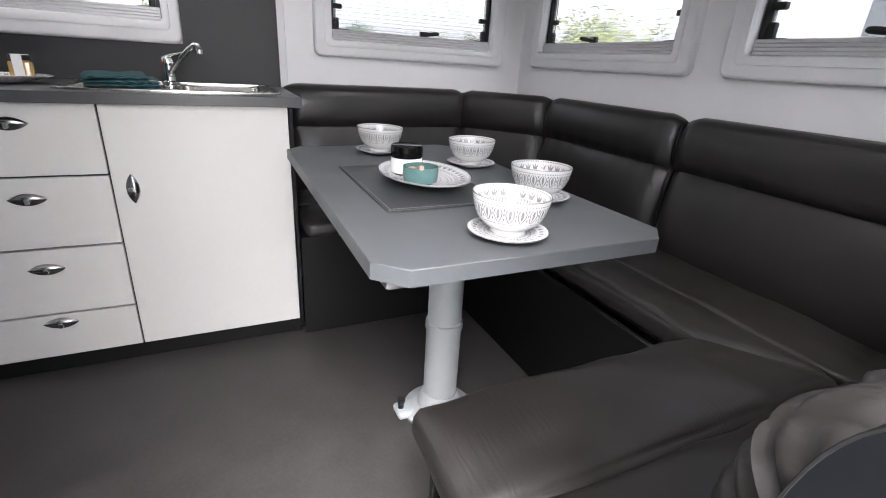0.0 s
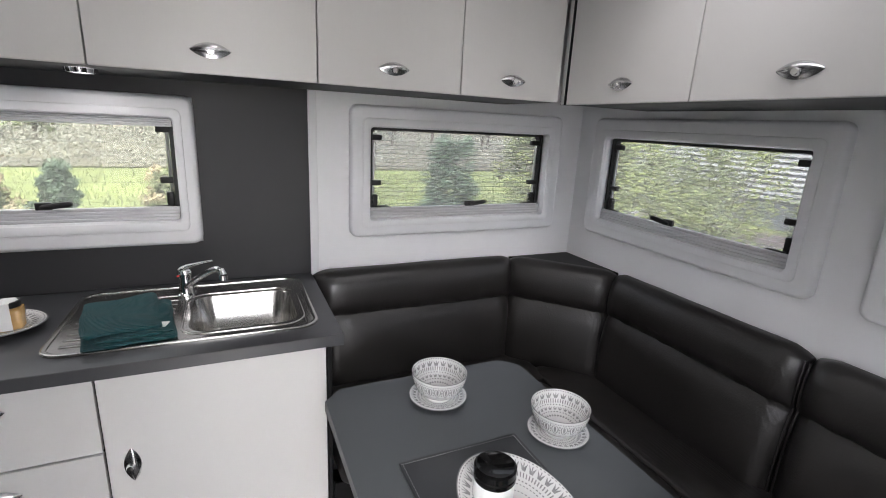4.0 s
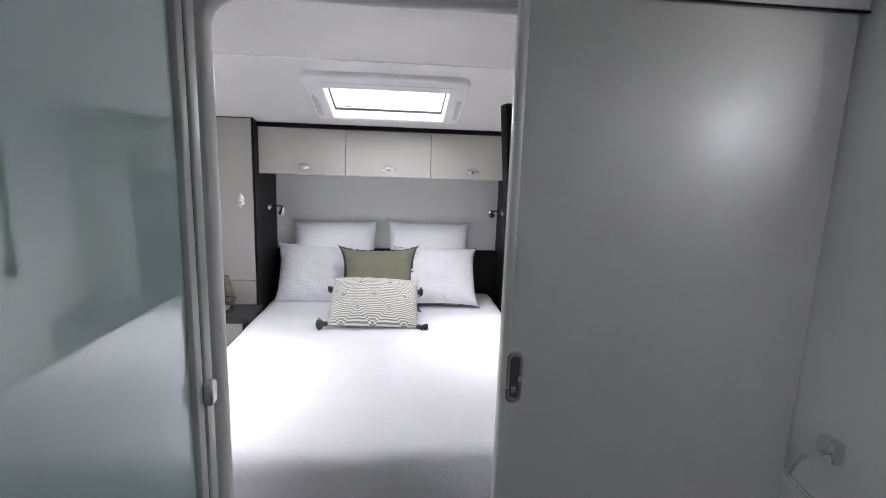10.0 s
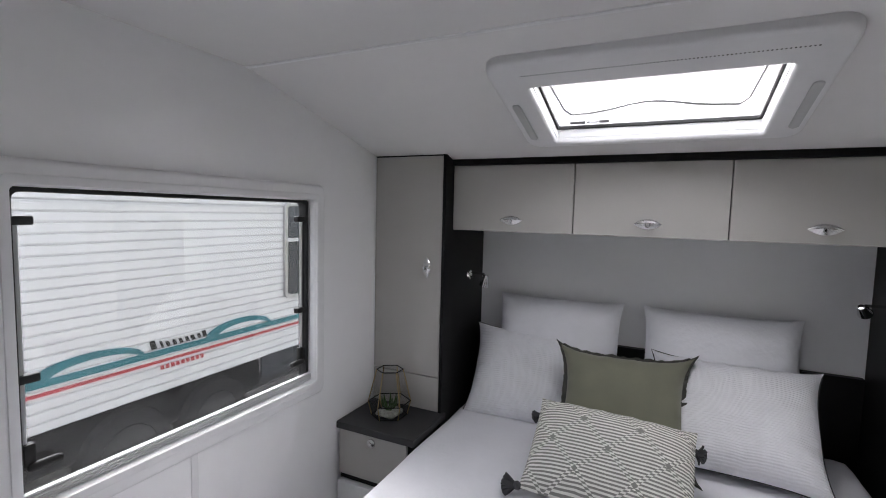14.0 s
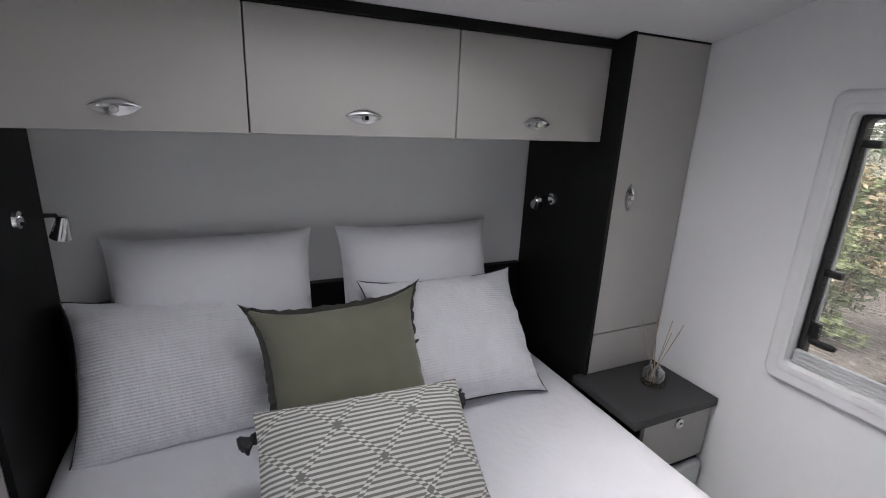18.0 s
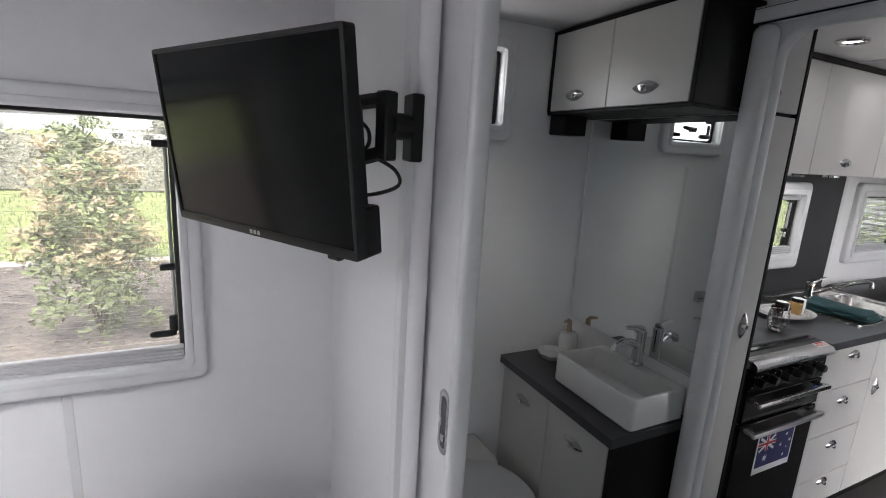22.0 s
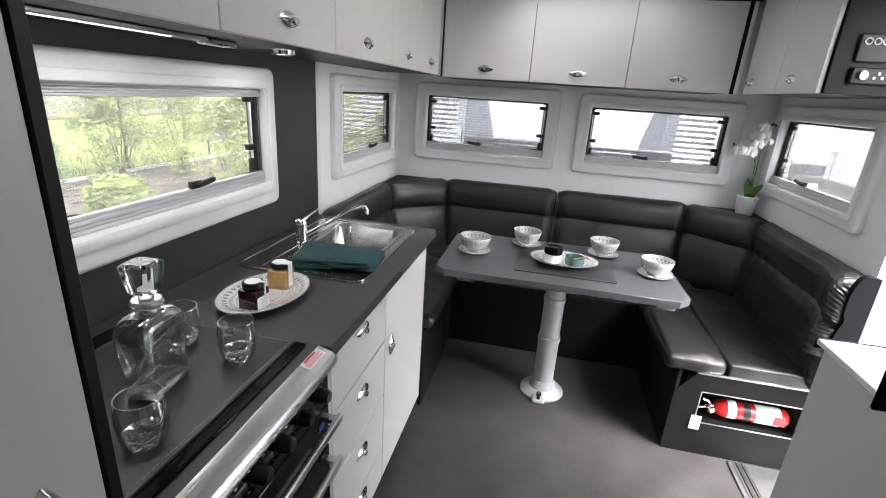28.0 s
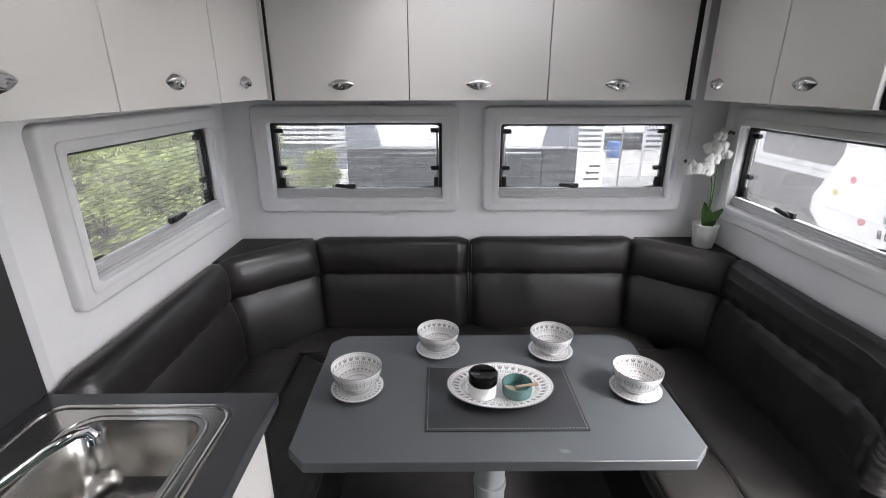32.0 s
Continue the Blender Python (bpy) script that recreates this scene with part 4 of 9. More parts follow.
part("diffuser", lathe([(0, -0.010), (0.027, -0.010)], 24, (-0.28, 0.93, 1.551)), LED, sl)

# overhead cupboards across the lounge end and on the door side
YS = (0.768, 0.286, -0.208, -0.706)
XO = 1.105
for y1, y0 in zip(YS, YS[1:]):
    c = thing("overhead_cupboard", "off-white overhead lounge cupboard with a lift-up door", "cupboard", (1.3, (y0 + y1) / 2, 1.54), "lounge overhead cupboards")
    box("body", (XO + 0.017, y0 + 0.001, 1.545), (1.487, y1 - 0.001, 1.962), CHAR, c, r=0)
    d = box("door", (XO, y0 + 0.0015, 1.545), (XO + 0.016, y1 - 0.0015, 1.960), CAB, c, r=0.0015)
    pull(d, XO, (y0 + y1) / 2, 1.60, -90)
tagged(box("trim", (XO - 0.004, -0.76, 1.962), (XO + 0.02, 0.80, 1.999), EDGE), "black shadow strip over the cupboards", "trim", "", "structure")
for y in (0.776, -0.741):
    tagged(box("trim", (XO - 0.004, y, 1.546), (XO + 0.02, y + 0.018, 1.961), CAB), "narrow white corner filler", "trim", "", "structure")
for y in (0.769, -0.735):
    tagged(box("trim", (XO - 0.002, y, 1.545), (XO + 0.02, y + 0.028, 1.962), EDGE), "black corner filler strip", "trim", "", "structure")
XR = (0.396, 0.730, 1.080)
for x0, x1 in zip(XR, XR[1:]):
    c = thing("overhead_cupboard", "off-white overhead cupboard beside the entry door", "cupboard", ((x0 + x1) / 2, -0.93, 1.54), "lounge overhead cupboards")
    box("body", (x0 + 0.006, -1.098, 1.548), (x1 - 0.001, -0.775, 1.978), CHAR, c, r=0)
    d = box("door", (x0 + 0.0015, -0.774, 1.546), (x1 - 0.0015, -0.758, 1.976), CAB, c, r=0.0015)
    pull(d, x0 + (x1 - x0) * (0.65 if x0 < 0.5 else 0.81), -0.758, 1.60, 180)
tagged(box("trim", (0.38, -0.775, 1.976), (1.11, -0.755, 1.999), EDGE), "black shadow strip over the cupboards", "trim", "", "structure")
ep = thing("control_panel", "black end panel with radio and solar controllers", "control panel", (0.39, -0.93, 1.54))
box("panel", (0.386, -1.098, 1.546), (0.4015, -0.776, 1.998), BLACK, ep)
r_ = box("socket_panel", (0.374, -0.934, 1.652), (0.386, -0.836, 1.742), PLASTIC, ep, "black panel of three round sockets", r=0.004)
for k in range(3):
    part("socket", moved(lathe([(0.008, 0), (0.0115, 0), (0.0115, 0.004), (0.008, 0.004)], 16), pose(0.374, -0.860 - k * 0.026, 1.718, 0, -90, 0)), FRIDGE, r_)
r_ = box("solar_controller", (0.372, -1.045, 1.655), (0.386, -0.942, 1.745), WPLASTIC, ep, "white solar controller", r=0.006)
box("screen", (0.3705, -1.034, 1.686), (0.373, -0.953, 1.734), SCREEN, r_)
r_ = box("car_radio", (0.370, -1.04, 1.582), (0.386, -0.838, 1.636), PLASTIC, ep, "black car radio with a silver knob", r=0.004)
part("knob", moved(lathe([(0, 0.012), (0.014, 0.011), (0.017, 0)], 20), pose(0.370, -0.870, 1.610, 0, -90, 0)), CHROME, r_)
for k in range(4):
    box("button", (0.3675, -0.912 - k * 0.012, 1.598 + 0.014 * (k % 2)), (0.371, -0.903 - k * 0.012, 1.608 + 0.014 * (k % 2)), ALU, r_)
box("display", (0.3685, -1.032, 1.596), (0.3705, -0.95, 1.626), GREYPANEL, r_)

# Cooker --------------------------------------------------------------------
ck = thing("cooker", "black gas cooker with steel trim and two handles", "cooker", (-1.0, 0.85, 0))
box("body", (-1.235, 0.592, 0.05), (-0.745, 1.12, 0.885), BLACK, ck)
box("hob", (-1.262, 0.598, 0.885), (-0.738, 1.122, 0.905), CHAR, ck, "charcoal hob surround", r=0.004)
box("lid", (-1.225, 0.625, 0.905), (-0.752, 1.07, 0.911), SCREEN, ck, "black glass lid", r=0.003)
bm = bmesh.new()
prof = [(0.604, 0.905), (0.566, 0.893), (0.556, 0.880), (0.556, 0.868), (0.600, 0.868)]
a = [bm.verts.new((-1.238, *p)) for p in prof]
b = [bm.verts.new((-0.742, *p)) for p in prof]
for k in range(len(prof)):
    bm.faces.new((a[k], a[(k + 1) % 5], b[(k + 1) % 5], b[k]))
bm.faces.new(a), bm.faces.new(b)
part("trim_strip", bm, mat("dark_brushed_steel", 0.46, 0.28, 1.0, vary=0.06, scale=10, bump=0.05, bscale=220, stretch=(0.06, 1, 1), dist=0.0005), ck, "brushed steel front strip")
box("control_panel", (-1.235, 0.578, 0.762), (-0.745, 0.594, 0.866), SCREEN, ck, "black glass control panel")
for k in range(6):
    x = -1.185 + k * 0.078
    kn = part("knob", lathe([(0, 0.026), (0.012, 0.026), (0.0165, 0.020), (0.0175, 0.0), (0.021, 0.0), (0.021, -0.003)], 20), PLASTIC, ck, "black control knob")
    kn.matrix_basis = pose(x, 0.576, 0.812, 90, 0, 0)
    for j in range(4):
        aa = radians(40 + 90 * j)
        bm = bx((x + 0.03 * math.cos(aa) - 0.003, 0.5772, 0.812 + 0.03 * math.sin(aa) - 0.001), (x + 0.03 * math.cos(aa) + 0.003, 0.5782, 0.812 + 0.03 * math.sin(aa) + 0.001), 0)
        part("dial_mark", bm, PAPER, ck)
for nm, z0, z1, hz in (("grill_door", 0.650, 0.758, 0.742), ("oven_door", 0.135, 0.642, 0.622)):
    d = box(nm, (-1.233, 0.576, z0), (-0.747, 0.594, z1), SCREEN, ck, "black glass door", r=0.003)
    hb = bx((-1.215, 0.532, hz - 0.009), (-0.765, 0.546, hz + 0.009), 0.003, 2)
    for x in (-1.20, -0.78):
        bx((x - 0.010, 0.544, hz - 0.007), (x + 0.010, 0.578, hz + 0.007), 0.002, 1, hb)
    part("handle", hb, STEEL, d, "brushed steel bar handle")
box("plinth", (-1.233, 0.60, 0.0), (-0.747, 0.62, 0.12), BLACK, ck)
box("badge", (-0.80, 0.5745, 0.712), (-0.775, 0.5765, 0.732), mat("blue_badge", (0.02, 0.05, 0.35), 0.4), ck)
tagged(box("trim", (-1.268, 0.60, 0.03), (-1.239, 0.64, 0.885), CAB), "white filler strip beside the cooker", "trim", "", "structure")

# stickers on the cooker
st = thing("warning_sticker", "white warning sticker with red print on the cooker", "sticker", (-0.81, 0.585, 0.899))


def on_strip(u, v, d):
    return (u, 0.604 - v * 0.0365, 0.9055 - v * 0.0118 + d)


part("paper", slab([(-0.830, 0.12), (-0.756, 0.12), (-0.756, 0.74), (-0.830, 0.74)], on_strip, 0.0006, 0.0014), PAPER, st)
bm = bmesh.new()
slab([(-0.818, 0.16), (-0.770, 0.16), (-0.770, 0.30), (-0.818, 0.30)], on_strip, 0.0015, 0.0018, bm=bm)
for k in range(3):
    v = 0.37 + k * 0.11
    slab([(-0.826, v), (-0.762 - 0.01 * (k % 2), v), (-0.762 - 0.01 * (k % 2), v + 0.045), (-0.826, v + 0.045)], on_strip, 0.0015, 0.0018, bm=bm)
part("print", bm, REDINK, st, "red printed bars")
NAVY = mat("navy_print", (0.008, 0.012, 0.10), 0.5)
st = thing("flag_sticker", "dark blue flag sticker with white stars on the oven door", "sticker", (-0.98, 0.575, 0.41))
ffl = lambda u, v, d: (u, 0.5755 - d, v)
part("border", slab([(-1.10, 0.405), (-0.862, 0.405), (-0.862, 0.572), (-1.10, 0.572)], ffl, 0.0, 0.0006), PAPER, st)
part("field", slab([(-1.092, 0.432), (-0.870, 0.432), (-0.870, 0.566), (-1.092, 0.566)], ffl, 0.0008, 0.0012), NAVY, st)
bm = bmesh.new()
cx, cz = -1.037, 0.532
for a, w in ((32, 0.011), (-32, 0.011), (0, 0.017), (90, 0.017)):
    c, s = math.cos(radians(a)), math.sin(radians(a))
    L = 0.055 if a != 90 else 0.033
    slab([(cx - L * c - w / 2 * s * -1, cz - L * s - w / 2 * c), (cx + L * c - w / 2 * s * -1, cz + L * s - w / 2 * c), (cx + L * c + w / 2 * -s, cz + L * s + w / 2 * c), (cx - L * c + w / 2 * -s, cz - L * s + w / 2 * c)], ffl, 0.0013, 0.0015, bm=bm)
part("white_cross", bm, PAPER, st)
for sx, sz, r in ((-1.037, 0.468, 0.017), (-0.915, 0.546, 0.009), (-0.915, 0.455, 0.009), (-0.945, 0.505, 0.009), (-0.887, 0.515, 0.009), (-0.902, 0.487, 0.005)):
    part("star", slab([(sx + (r if k % 2 == 0 else r * 0.45) * math.sin(math.pi * k / 7), sz + (r if k % 2 == 0 else r * 0.45) * math.cos(math.pi * k / 7)) for k in range(14)], ffl, 0.0013, 0.0015), PAPER, st)
bm = bmesh.new()
bx((cx - 0.055, 0.5738, cz - 0.005), (cx + 0.055, 0.5740, cz + 0.005), 0, 1, bm)
bx((cx - 0.005, 0.5738, cz - 0.033), (cx + 0.005, 0.5740, cz + 0.033), 0, 1, bm)
part("red_cross", bm, REDINK, st)

# stitched mat on the cooker lid
MATT = mat("black_leatherette", (0.027, 0.0285, 0.031), 0.44, spec=0.55, vary=0.12, scale=6, bump=0.25, bscale=320, dist=0.0008)
STITCH = mat("grey_thread", 0.22, 0.8)


def stitched(name, x0, x1, y0, y1, z, label, t=0.005):
    m_ = thing(name, label, "mat", ((x0 + x1) / 2, (y0 + y1) / 2, z))
    part("sheet", slab(rrect(x0, x1, y0, y1, 0.004, 2), fxy, z, z + t, 0.0015, 2), MATT, m_)
    bm = bmesh.new()
    e, n = 0.008, 0.009
    for ax in (0, 1):
        lo, hi = (x0, x1) if ax == 0 else (y0, y1)
        k = lo + e
        while k < hi - e:
            for other in ((y0 + e, y1 - e) if ax == 0 else (x0 + e, x1 - e)):
                c = (k, other) if ax == 0 else (other, k)
                d = (0.003, 0.0008) if ax == 0 else (0.0008, 0.003)
                bx((c[0] - d[0], c[1] - d[1], z + t - 0.0006), (c[0] + d[0], c[1] + d[1], z + t + 0.0007), 0, 1, bm)
            k += n
    part("stitching", bm, STITCH, m_, "line of grey stitches")
    return m_


stitched("cooker_mat", -1.215, -0.757, 0.650, 1.015, 0.911, "black stitched leatherette mat on the cooker")

# Sink, tap and towel -------------------------------------------------------
sk = thing("kitchen_sink", "polished steel sink with a ribbed drainer", "sink", (-0.07, 0.86, 0.9))
bm = bmesh.new()
plate_with_hole(bm, rrect(SX0, SX1, SY0, SY1, 0.055, 6), rrect(BX0 + 0.004, BX1 - 0.004, BY0 + 0.004, BY1 - 0.004, 0.05, 6), 0.9002, 0.9035)
part("deck", bm, SINK, sk)
part("rim", ring(rrect(SX0 + 0.001, SX1 - 0.001, SY0 + 0.001, SY1 - 0.001, 0.055, 6), rrect(SX0 + 0.013, SX1 - 0.013, SY0 + 0.013, SY1 - 0.013, 0.045, 6), fxy, 0.903, 0.9068, 0.002), SINK, sk, "raised polished rim")
part("bowl_rim", ring(rrect(BX0 - 0.016, BX1 + 0.016, BY0 - 0.014, BY1 + 0.014, 0.06, 6), rrect(BX0 - 0.008, BX1 + 0.008, BY0 - 0.006, BY1 + 0.006, 0.055, 6), fxy, 0.903, 0.906, 0.0015), SINK, sk)
bm = bmesh.new()
rows = []
for z, e, r in ((0.9035, 0.0, 0.055), (0.898, 0.004, 0.055), (0.80, 0.014, 0.055), (0.768, 0.028, 0.06), (0.755, 0.055, 0.06), (0.752, 0.10, 0.035)):
    rows.append([bm.verts.new((u, v, z)) for u, v in rrect(BX0 + e, BX1 - e, BY0 + e, BY1 - e, r, 6)])
for a, b in zip(rows, rows[1:]):
    for k in range(len(a)):
        bm.faces.new((a[k], a[(k + 1) % len(a)], b[(k + 1) % len(a)], b[k]))
bm.faces.new(rows[-1])
part("bowl", bm, SINK, sk, "deep rounded bowl")
part("drain", lathe([(0, 0.0), (0.030, 0.0), (0.040, 0.002), (0.042, 0.0)], 28, (0.06, 0.83, 0.7525)), CHROME, sk, "round strainer")
for k in range(9):
    y = SY0 + 0.055 + k * 0.037
    part("drainer_rib", puff((SX0 + 0.035, y - 0.006, 0.900), (BX0 - 0.035, y + 0.006, 0.9062), 0.003, (0, 0, 0), 3, 0), SINK, sk)
tp = thing("kitchen_tap", "chrome kitchen mixer tap with a long spout", "tap", (-0.10, 0.99, 0.9))
part("base", lathe([(0.027, 0), (0.027, 0.007), (0.022, 0.012), (0.0185, 0.060), (0.0205, 0.068), (0.021, 0.080), (0.016, 0.088), (0, 0.090)], 28, (-0.10, 0.99, 0.9035)), CHROME, tp)
part("spout", tube([(-0.10, 0.985, 0.930), (-0.092, 0.962, 0.944), (-0.062, 0.905, 0.982), (-0.02, 0.835, 1.026), (0.0, 0.80, 1.040), (0.008, 0.787, 1.038), (0.011, 0.782, 1.026)], [0.0105, 0.0095, 0.009, 0.009, 0.009, 0.0095, 0.010], 14), CHROME, tp, "long angled spout")
part("aerator", rod((0.011, 0.782, 1.027), (0.011, 0.782, 1.013), 0.0115, 16), CHROME, tp)
bm = bmesh.new()
rows = []
for x, z, a, b in ((-0.122, 0.984, 0.008, 0.006), (-0.114, 0.988, 0.017, 0.009), (-0.095, 0.996, 0.0175, 0.009), (-0.072, 1.004, 0.013, 0.006), (-0.045, 1.012, 0.010, 0.004), (-0.020, 1.018, 0.007, 0.0025)):
    rows.append([bm.verts.new((x, 0.99 - (x + 0.10) * 0.3 + a * math.cos(2 * math.pi * k / 14), z + b * math.sin(2 * math.pi * k / 14))) for k in range(14)])
for a, b in zip(rows, rows[1:]):
    for k in range(14):
        bm.faces.new((a[k], a[(k + 1) % 14], b[(k + 1) % 14], b[k]))
bm.faces.new(rows[0]), bm.faces.new(rows[-1])
part("lever", bm, CHROME, tp, "flat single lever")
part("hot_mark", rod((-0.118, 0.978, 0.972), (-0.121, 0.976, 0.972), 0.003, 8), RED, tp)
tw = thing("tea_towel", "folded teal ribbed tea towel on the drainer", "towel", (-0.235, 0.77, 0.905))
for lo, hi, sd, ang, up in (((-0.318, 0.650, 0.9065), (-0.118, 0.915, 0.917), 1.0, 9, 0), ((-0.316, 0.664, 0.916), (-0.122, 0.912, 0.926), 3.0, 10.5, 0.001), ((-0.314, 0.676, 0.925), (-0.150, 0.918, 0.939), 5.0, 11, 0.002)):
    part("fold", moved(puff(lo, hi, 0.006, (0.004, 0.004, 0.003), 24, 0.011, 11, sd), Matrix.Translation((-0.215, 0.77, up)) @ pose(0, 0, 0, 0, 0, ang) @ Matrix.Translation((0.215, -0.77, 0))), TOWEL, tw, "ribbed teal cotton fold")
part("care_tag", moved(bx((-0.020, -0.012, 0.0), (0.020, 0.012, 0.0012)), pose(-0.136, 0.715, 0.9272, 0, 4, 80)), PAPER, tw, "white care tag")


# Crockery ------------------------------------------------------------------
def printed(name, bands):
    """White glaze with rings of small grey marks round the axis; bands of (coordinate, low, high, count, kind)."""
    m = mat(name, (0.63, 0.63, 0.62), 0.16, vary=0.03, coat=0.4)
    n, l = m.node_tree.nodes, m.node_tree.links
    b = n["Principled BSDF"]
    co = n.new("ShaderNodeTexCoord")
    sep = n.new("ShaderNodeSeparateXYZ")
    l.new(co.outputs["Object"], sep.inputs[0])

    def mth(op, a, c=None, d=None):
        k = n.new("ShaderNodeMath")
        k.operation = op
        for i, x in enumerate((a, c, d)):
            if x is None:
                continue
            if isinstance(x, (int, float)):
                k.inputs[i].default_value = x
            else:
                l.new(x, k.inputs[i])
        return k.outputs[0]
    rad = mth("SQRT", mth("ADD", mth("MULTIPLY", sep.outputs[0], sep.outputs[0]), mth("MULTIPLY", sep.outputs[1], sep.outputs[1])))
    ang = mth("MULTIPLY", mth("ARCTAN2", sep.outputs[1], sep.outputs[0]), 1 / (2 * math.pi))
    total = None
    for axis, lo, hi, count, kind in bands:
        src = rad if axis == "r" else sep.outputs[2]
        f = mth("MULTIPLY", mth("SUBTRACT", src, lo), 1 / (hi - lo))
        inside = mth("MULTIPLY", mth("GREATER_THAN", f, 0.0), mth("LESS_THAN", f, 1.0))
        if kind == "line":
            mark = inside
        else:
            u = mth("SUBTRACT", mth("FRACT", mth("MULTIPLY", ang, count)), 0.5)
            v = mth("SUBTRACT", f, 0.5)
            if kind == "dot":
                d2 = mth("ADD", mth("MULTIPLY", u, u), mth("MULTIPLY", v, v))
                mark = mth("LESS_THAN", d2, 0.09)
            elif kind == "dash":
                mark = mth("LESS_THAN", mth("ABSOLUTE", u), 0.2)
            elif kind == "drop":
                au = mth("ABSOLUTE", u)
                wid = mth("MULTIPLY", mth("SQRT", mth("MAXIMUM", 0.0, mth("SINE", mth("MULTIPLY", mth("POWER", mth("MAXIMUM", f, 0.0), 1.5), math.pi)))), 0.34)
                line = mth("LESS_THAN", mth("ABSOLUTE", mth("SUBTRACT", au, wid)), 0.055)
                seed = mth("LESS_THAN", au, mth("MULTIPLY", mth("SUBTRACT", wid, 0.16), 0.7))
                dots = mth("MULTIPLY", mth("GREATER_THAN", au, 0.43), mth("GREATER_THAN", mth("FRACT", mth("MULTIPLY", f, 3.0)), 0.45))
                mark = mth("MAXIMUM", mth("MAXIMUM", line, seed), dots)
            else:
                stem = mth("LESS_THAN", mth("ABSOLUTE", u), 0.06)
                leaf = mth("LESS_THAN", mth("ABSOLUTE", mth("SUBTRACT", mth("ABSOLUTE", u), mth("MULTIPLY", f, 0.42))), mth("MULTIPLY", mth("SUBTRACT", 1.0, f), 0.22))
                mark = mth("MAXIMUM", stem, leaf)
            mark = mth("MULTIPLY", mark, inside)
        total = mark if total is None else mth("MAXIMUM", total, mark)
    wear = n.new("ShaderNodeTexNoise")
    wear.inputs["Scale"].default_value = 90
    l.new(co.outputs["Object"], wear.inputs["Vector"])
    fac = mth("MULTIPLY", total, mth("ADD", mth("MULTIPLY", wear.outputs["Fac"], 0.5), 0.5))
    mix = n.new("ShaderNodeMix")
    mix.data_type = "RGBA"
    l.new(b.inputs["Base Color"].links[0].from_socket, mix.inputs["A"])
    mix.inputs["B"].default_value = rgb((0.13, 0.13, 0.135))
    l.new(fac, mix.inputs["Factor"])
    l.new(mix.outputs["Result"], b.inputs["Base Color"])
    return m


BOWL_OUT = printed("printed_bowl_outside", [("z", 0.037, 0.066, 20, "drop"), ("z", 0.0675, 0.0725, 76, "dot"), ("z", 0.0332, 0.0342, 1, "line")])
BOWL_IN = printed("printed_bowl_inside", [("z", 0.055, 0.070, 22, "leaf"), ("z", 0.043, 0.053, 64, "dash"), ("z", 0.037, 0.041, 48, "dot"), ("z", 0.028, 0.034, 26, "leaf"), ("z", 0.023, 0.026, 40, "dot"), ("z", 0.018, 0.021, 34, "dot"), ("z", 0.074, 0.079, 70, "dot")])
SAUCER = printed("printed_saucer", [("r", 0.036, 0.041, 40, "dot"), ("r", 0.044, 0.049, 44, "dot"), ("r", 0.052, 0.060, 72, "dash"), ("r", 0.063, 0.075, 30, "leaf")])
PLATTER = printed("printed_platter", [("r", 0.070, 0.076, 60, "dot"), ("r", 0.080, 0.086, 64, "dot"), ("r", 0.092, 0.104, 90, "dash"), ("r", 0.108, 0.128, 38, "leaf"), ("r", 0.131, 0.136, 90, "dot"), ("r", 0.05, 0.055, 40, "dot")])
RIMGREY = mat("grey_glaze_line", 0.25, 0.2)


def bowl_set():
    sa = thing("saucer", "white printed saucer under a footed bowl", "saucer", (0, 0, 0), "saucers on the table")
    part("dish", lathe([(0, 0.003), (0.040, 0.003), (0.046, 0.0), (0.050, 0.003), (0.079, 0.012), (0.081, 0.0145), (0.078, 0.0155), (0.048, 0.0075), (0, 0.0065)], 56), SAUCER, sa)
    part("rim_line", lathe([(0.0795, 0.0148), (0.0817, 0.0152), (0.0817, 0.0138)], 56), RIMGREY, sa, "thin grey rim line")
    bo = thing("bowl", "white footed bowl with grey printed pattern", "bowl", (0, 0, 0), "bowls on the table")
    part("outside", lathe([(0, 0.004), (0.030, 0.004), (0.034, 0.0), (0.036, 0.003), (0.034, 0.010), (0.050, 0.018), (0.064, 0.032), (0.073, 0.052), (0.0775, 0.078), (0.0770, 0.0795)], 64), BOWL_OUT, bo, "patterned outer wall and foot")
    part("inside", lathe([(0.0768, 0.0795), (0.0745, 0.078), (0.070, 0.052), (0.061, 0.034), (0.048, 0.0215), (0.03, 0.0165), (0, 0.0155)], 64), BOWL_IN, bo, "patterned inner wall")
    part("rim_line", lathe([(0.0778, 0.0785), (0.0772, 0.0803), (0.0762, 0.0800)], 64), RIMGREY, bo, "thin grey rim line")
    return sa, bo


sa, bo = bowl_set()
SPOTS = ((0.520, 0.425, 3), (0.735, 0.187, -2), (0.718, -0.192, 2), (0.507, -0.395, -3))
for i, (x, y, tilt) in enumerate(SPOTS):
    small = Matrix.Diagonal((0.955, 0.955, 0.955, 1))
    ms, mb = pose(x, y, 0.7455, 0, 0, 40 * i) @ small, pose(x, y, 0.7523, tilt * 0.3, tilt * 0.3, 70 * i) @ small
    if i == 0:
        sa.matrix_basis, bo.matrix_basis = ms, mb
    else:
        copy_thing(sa, ms), copy_thing(bo, mb)


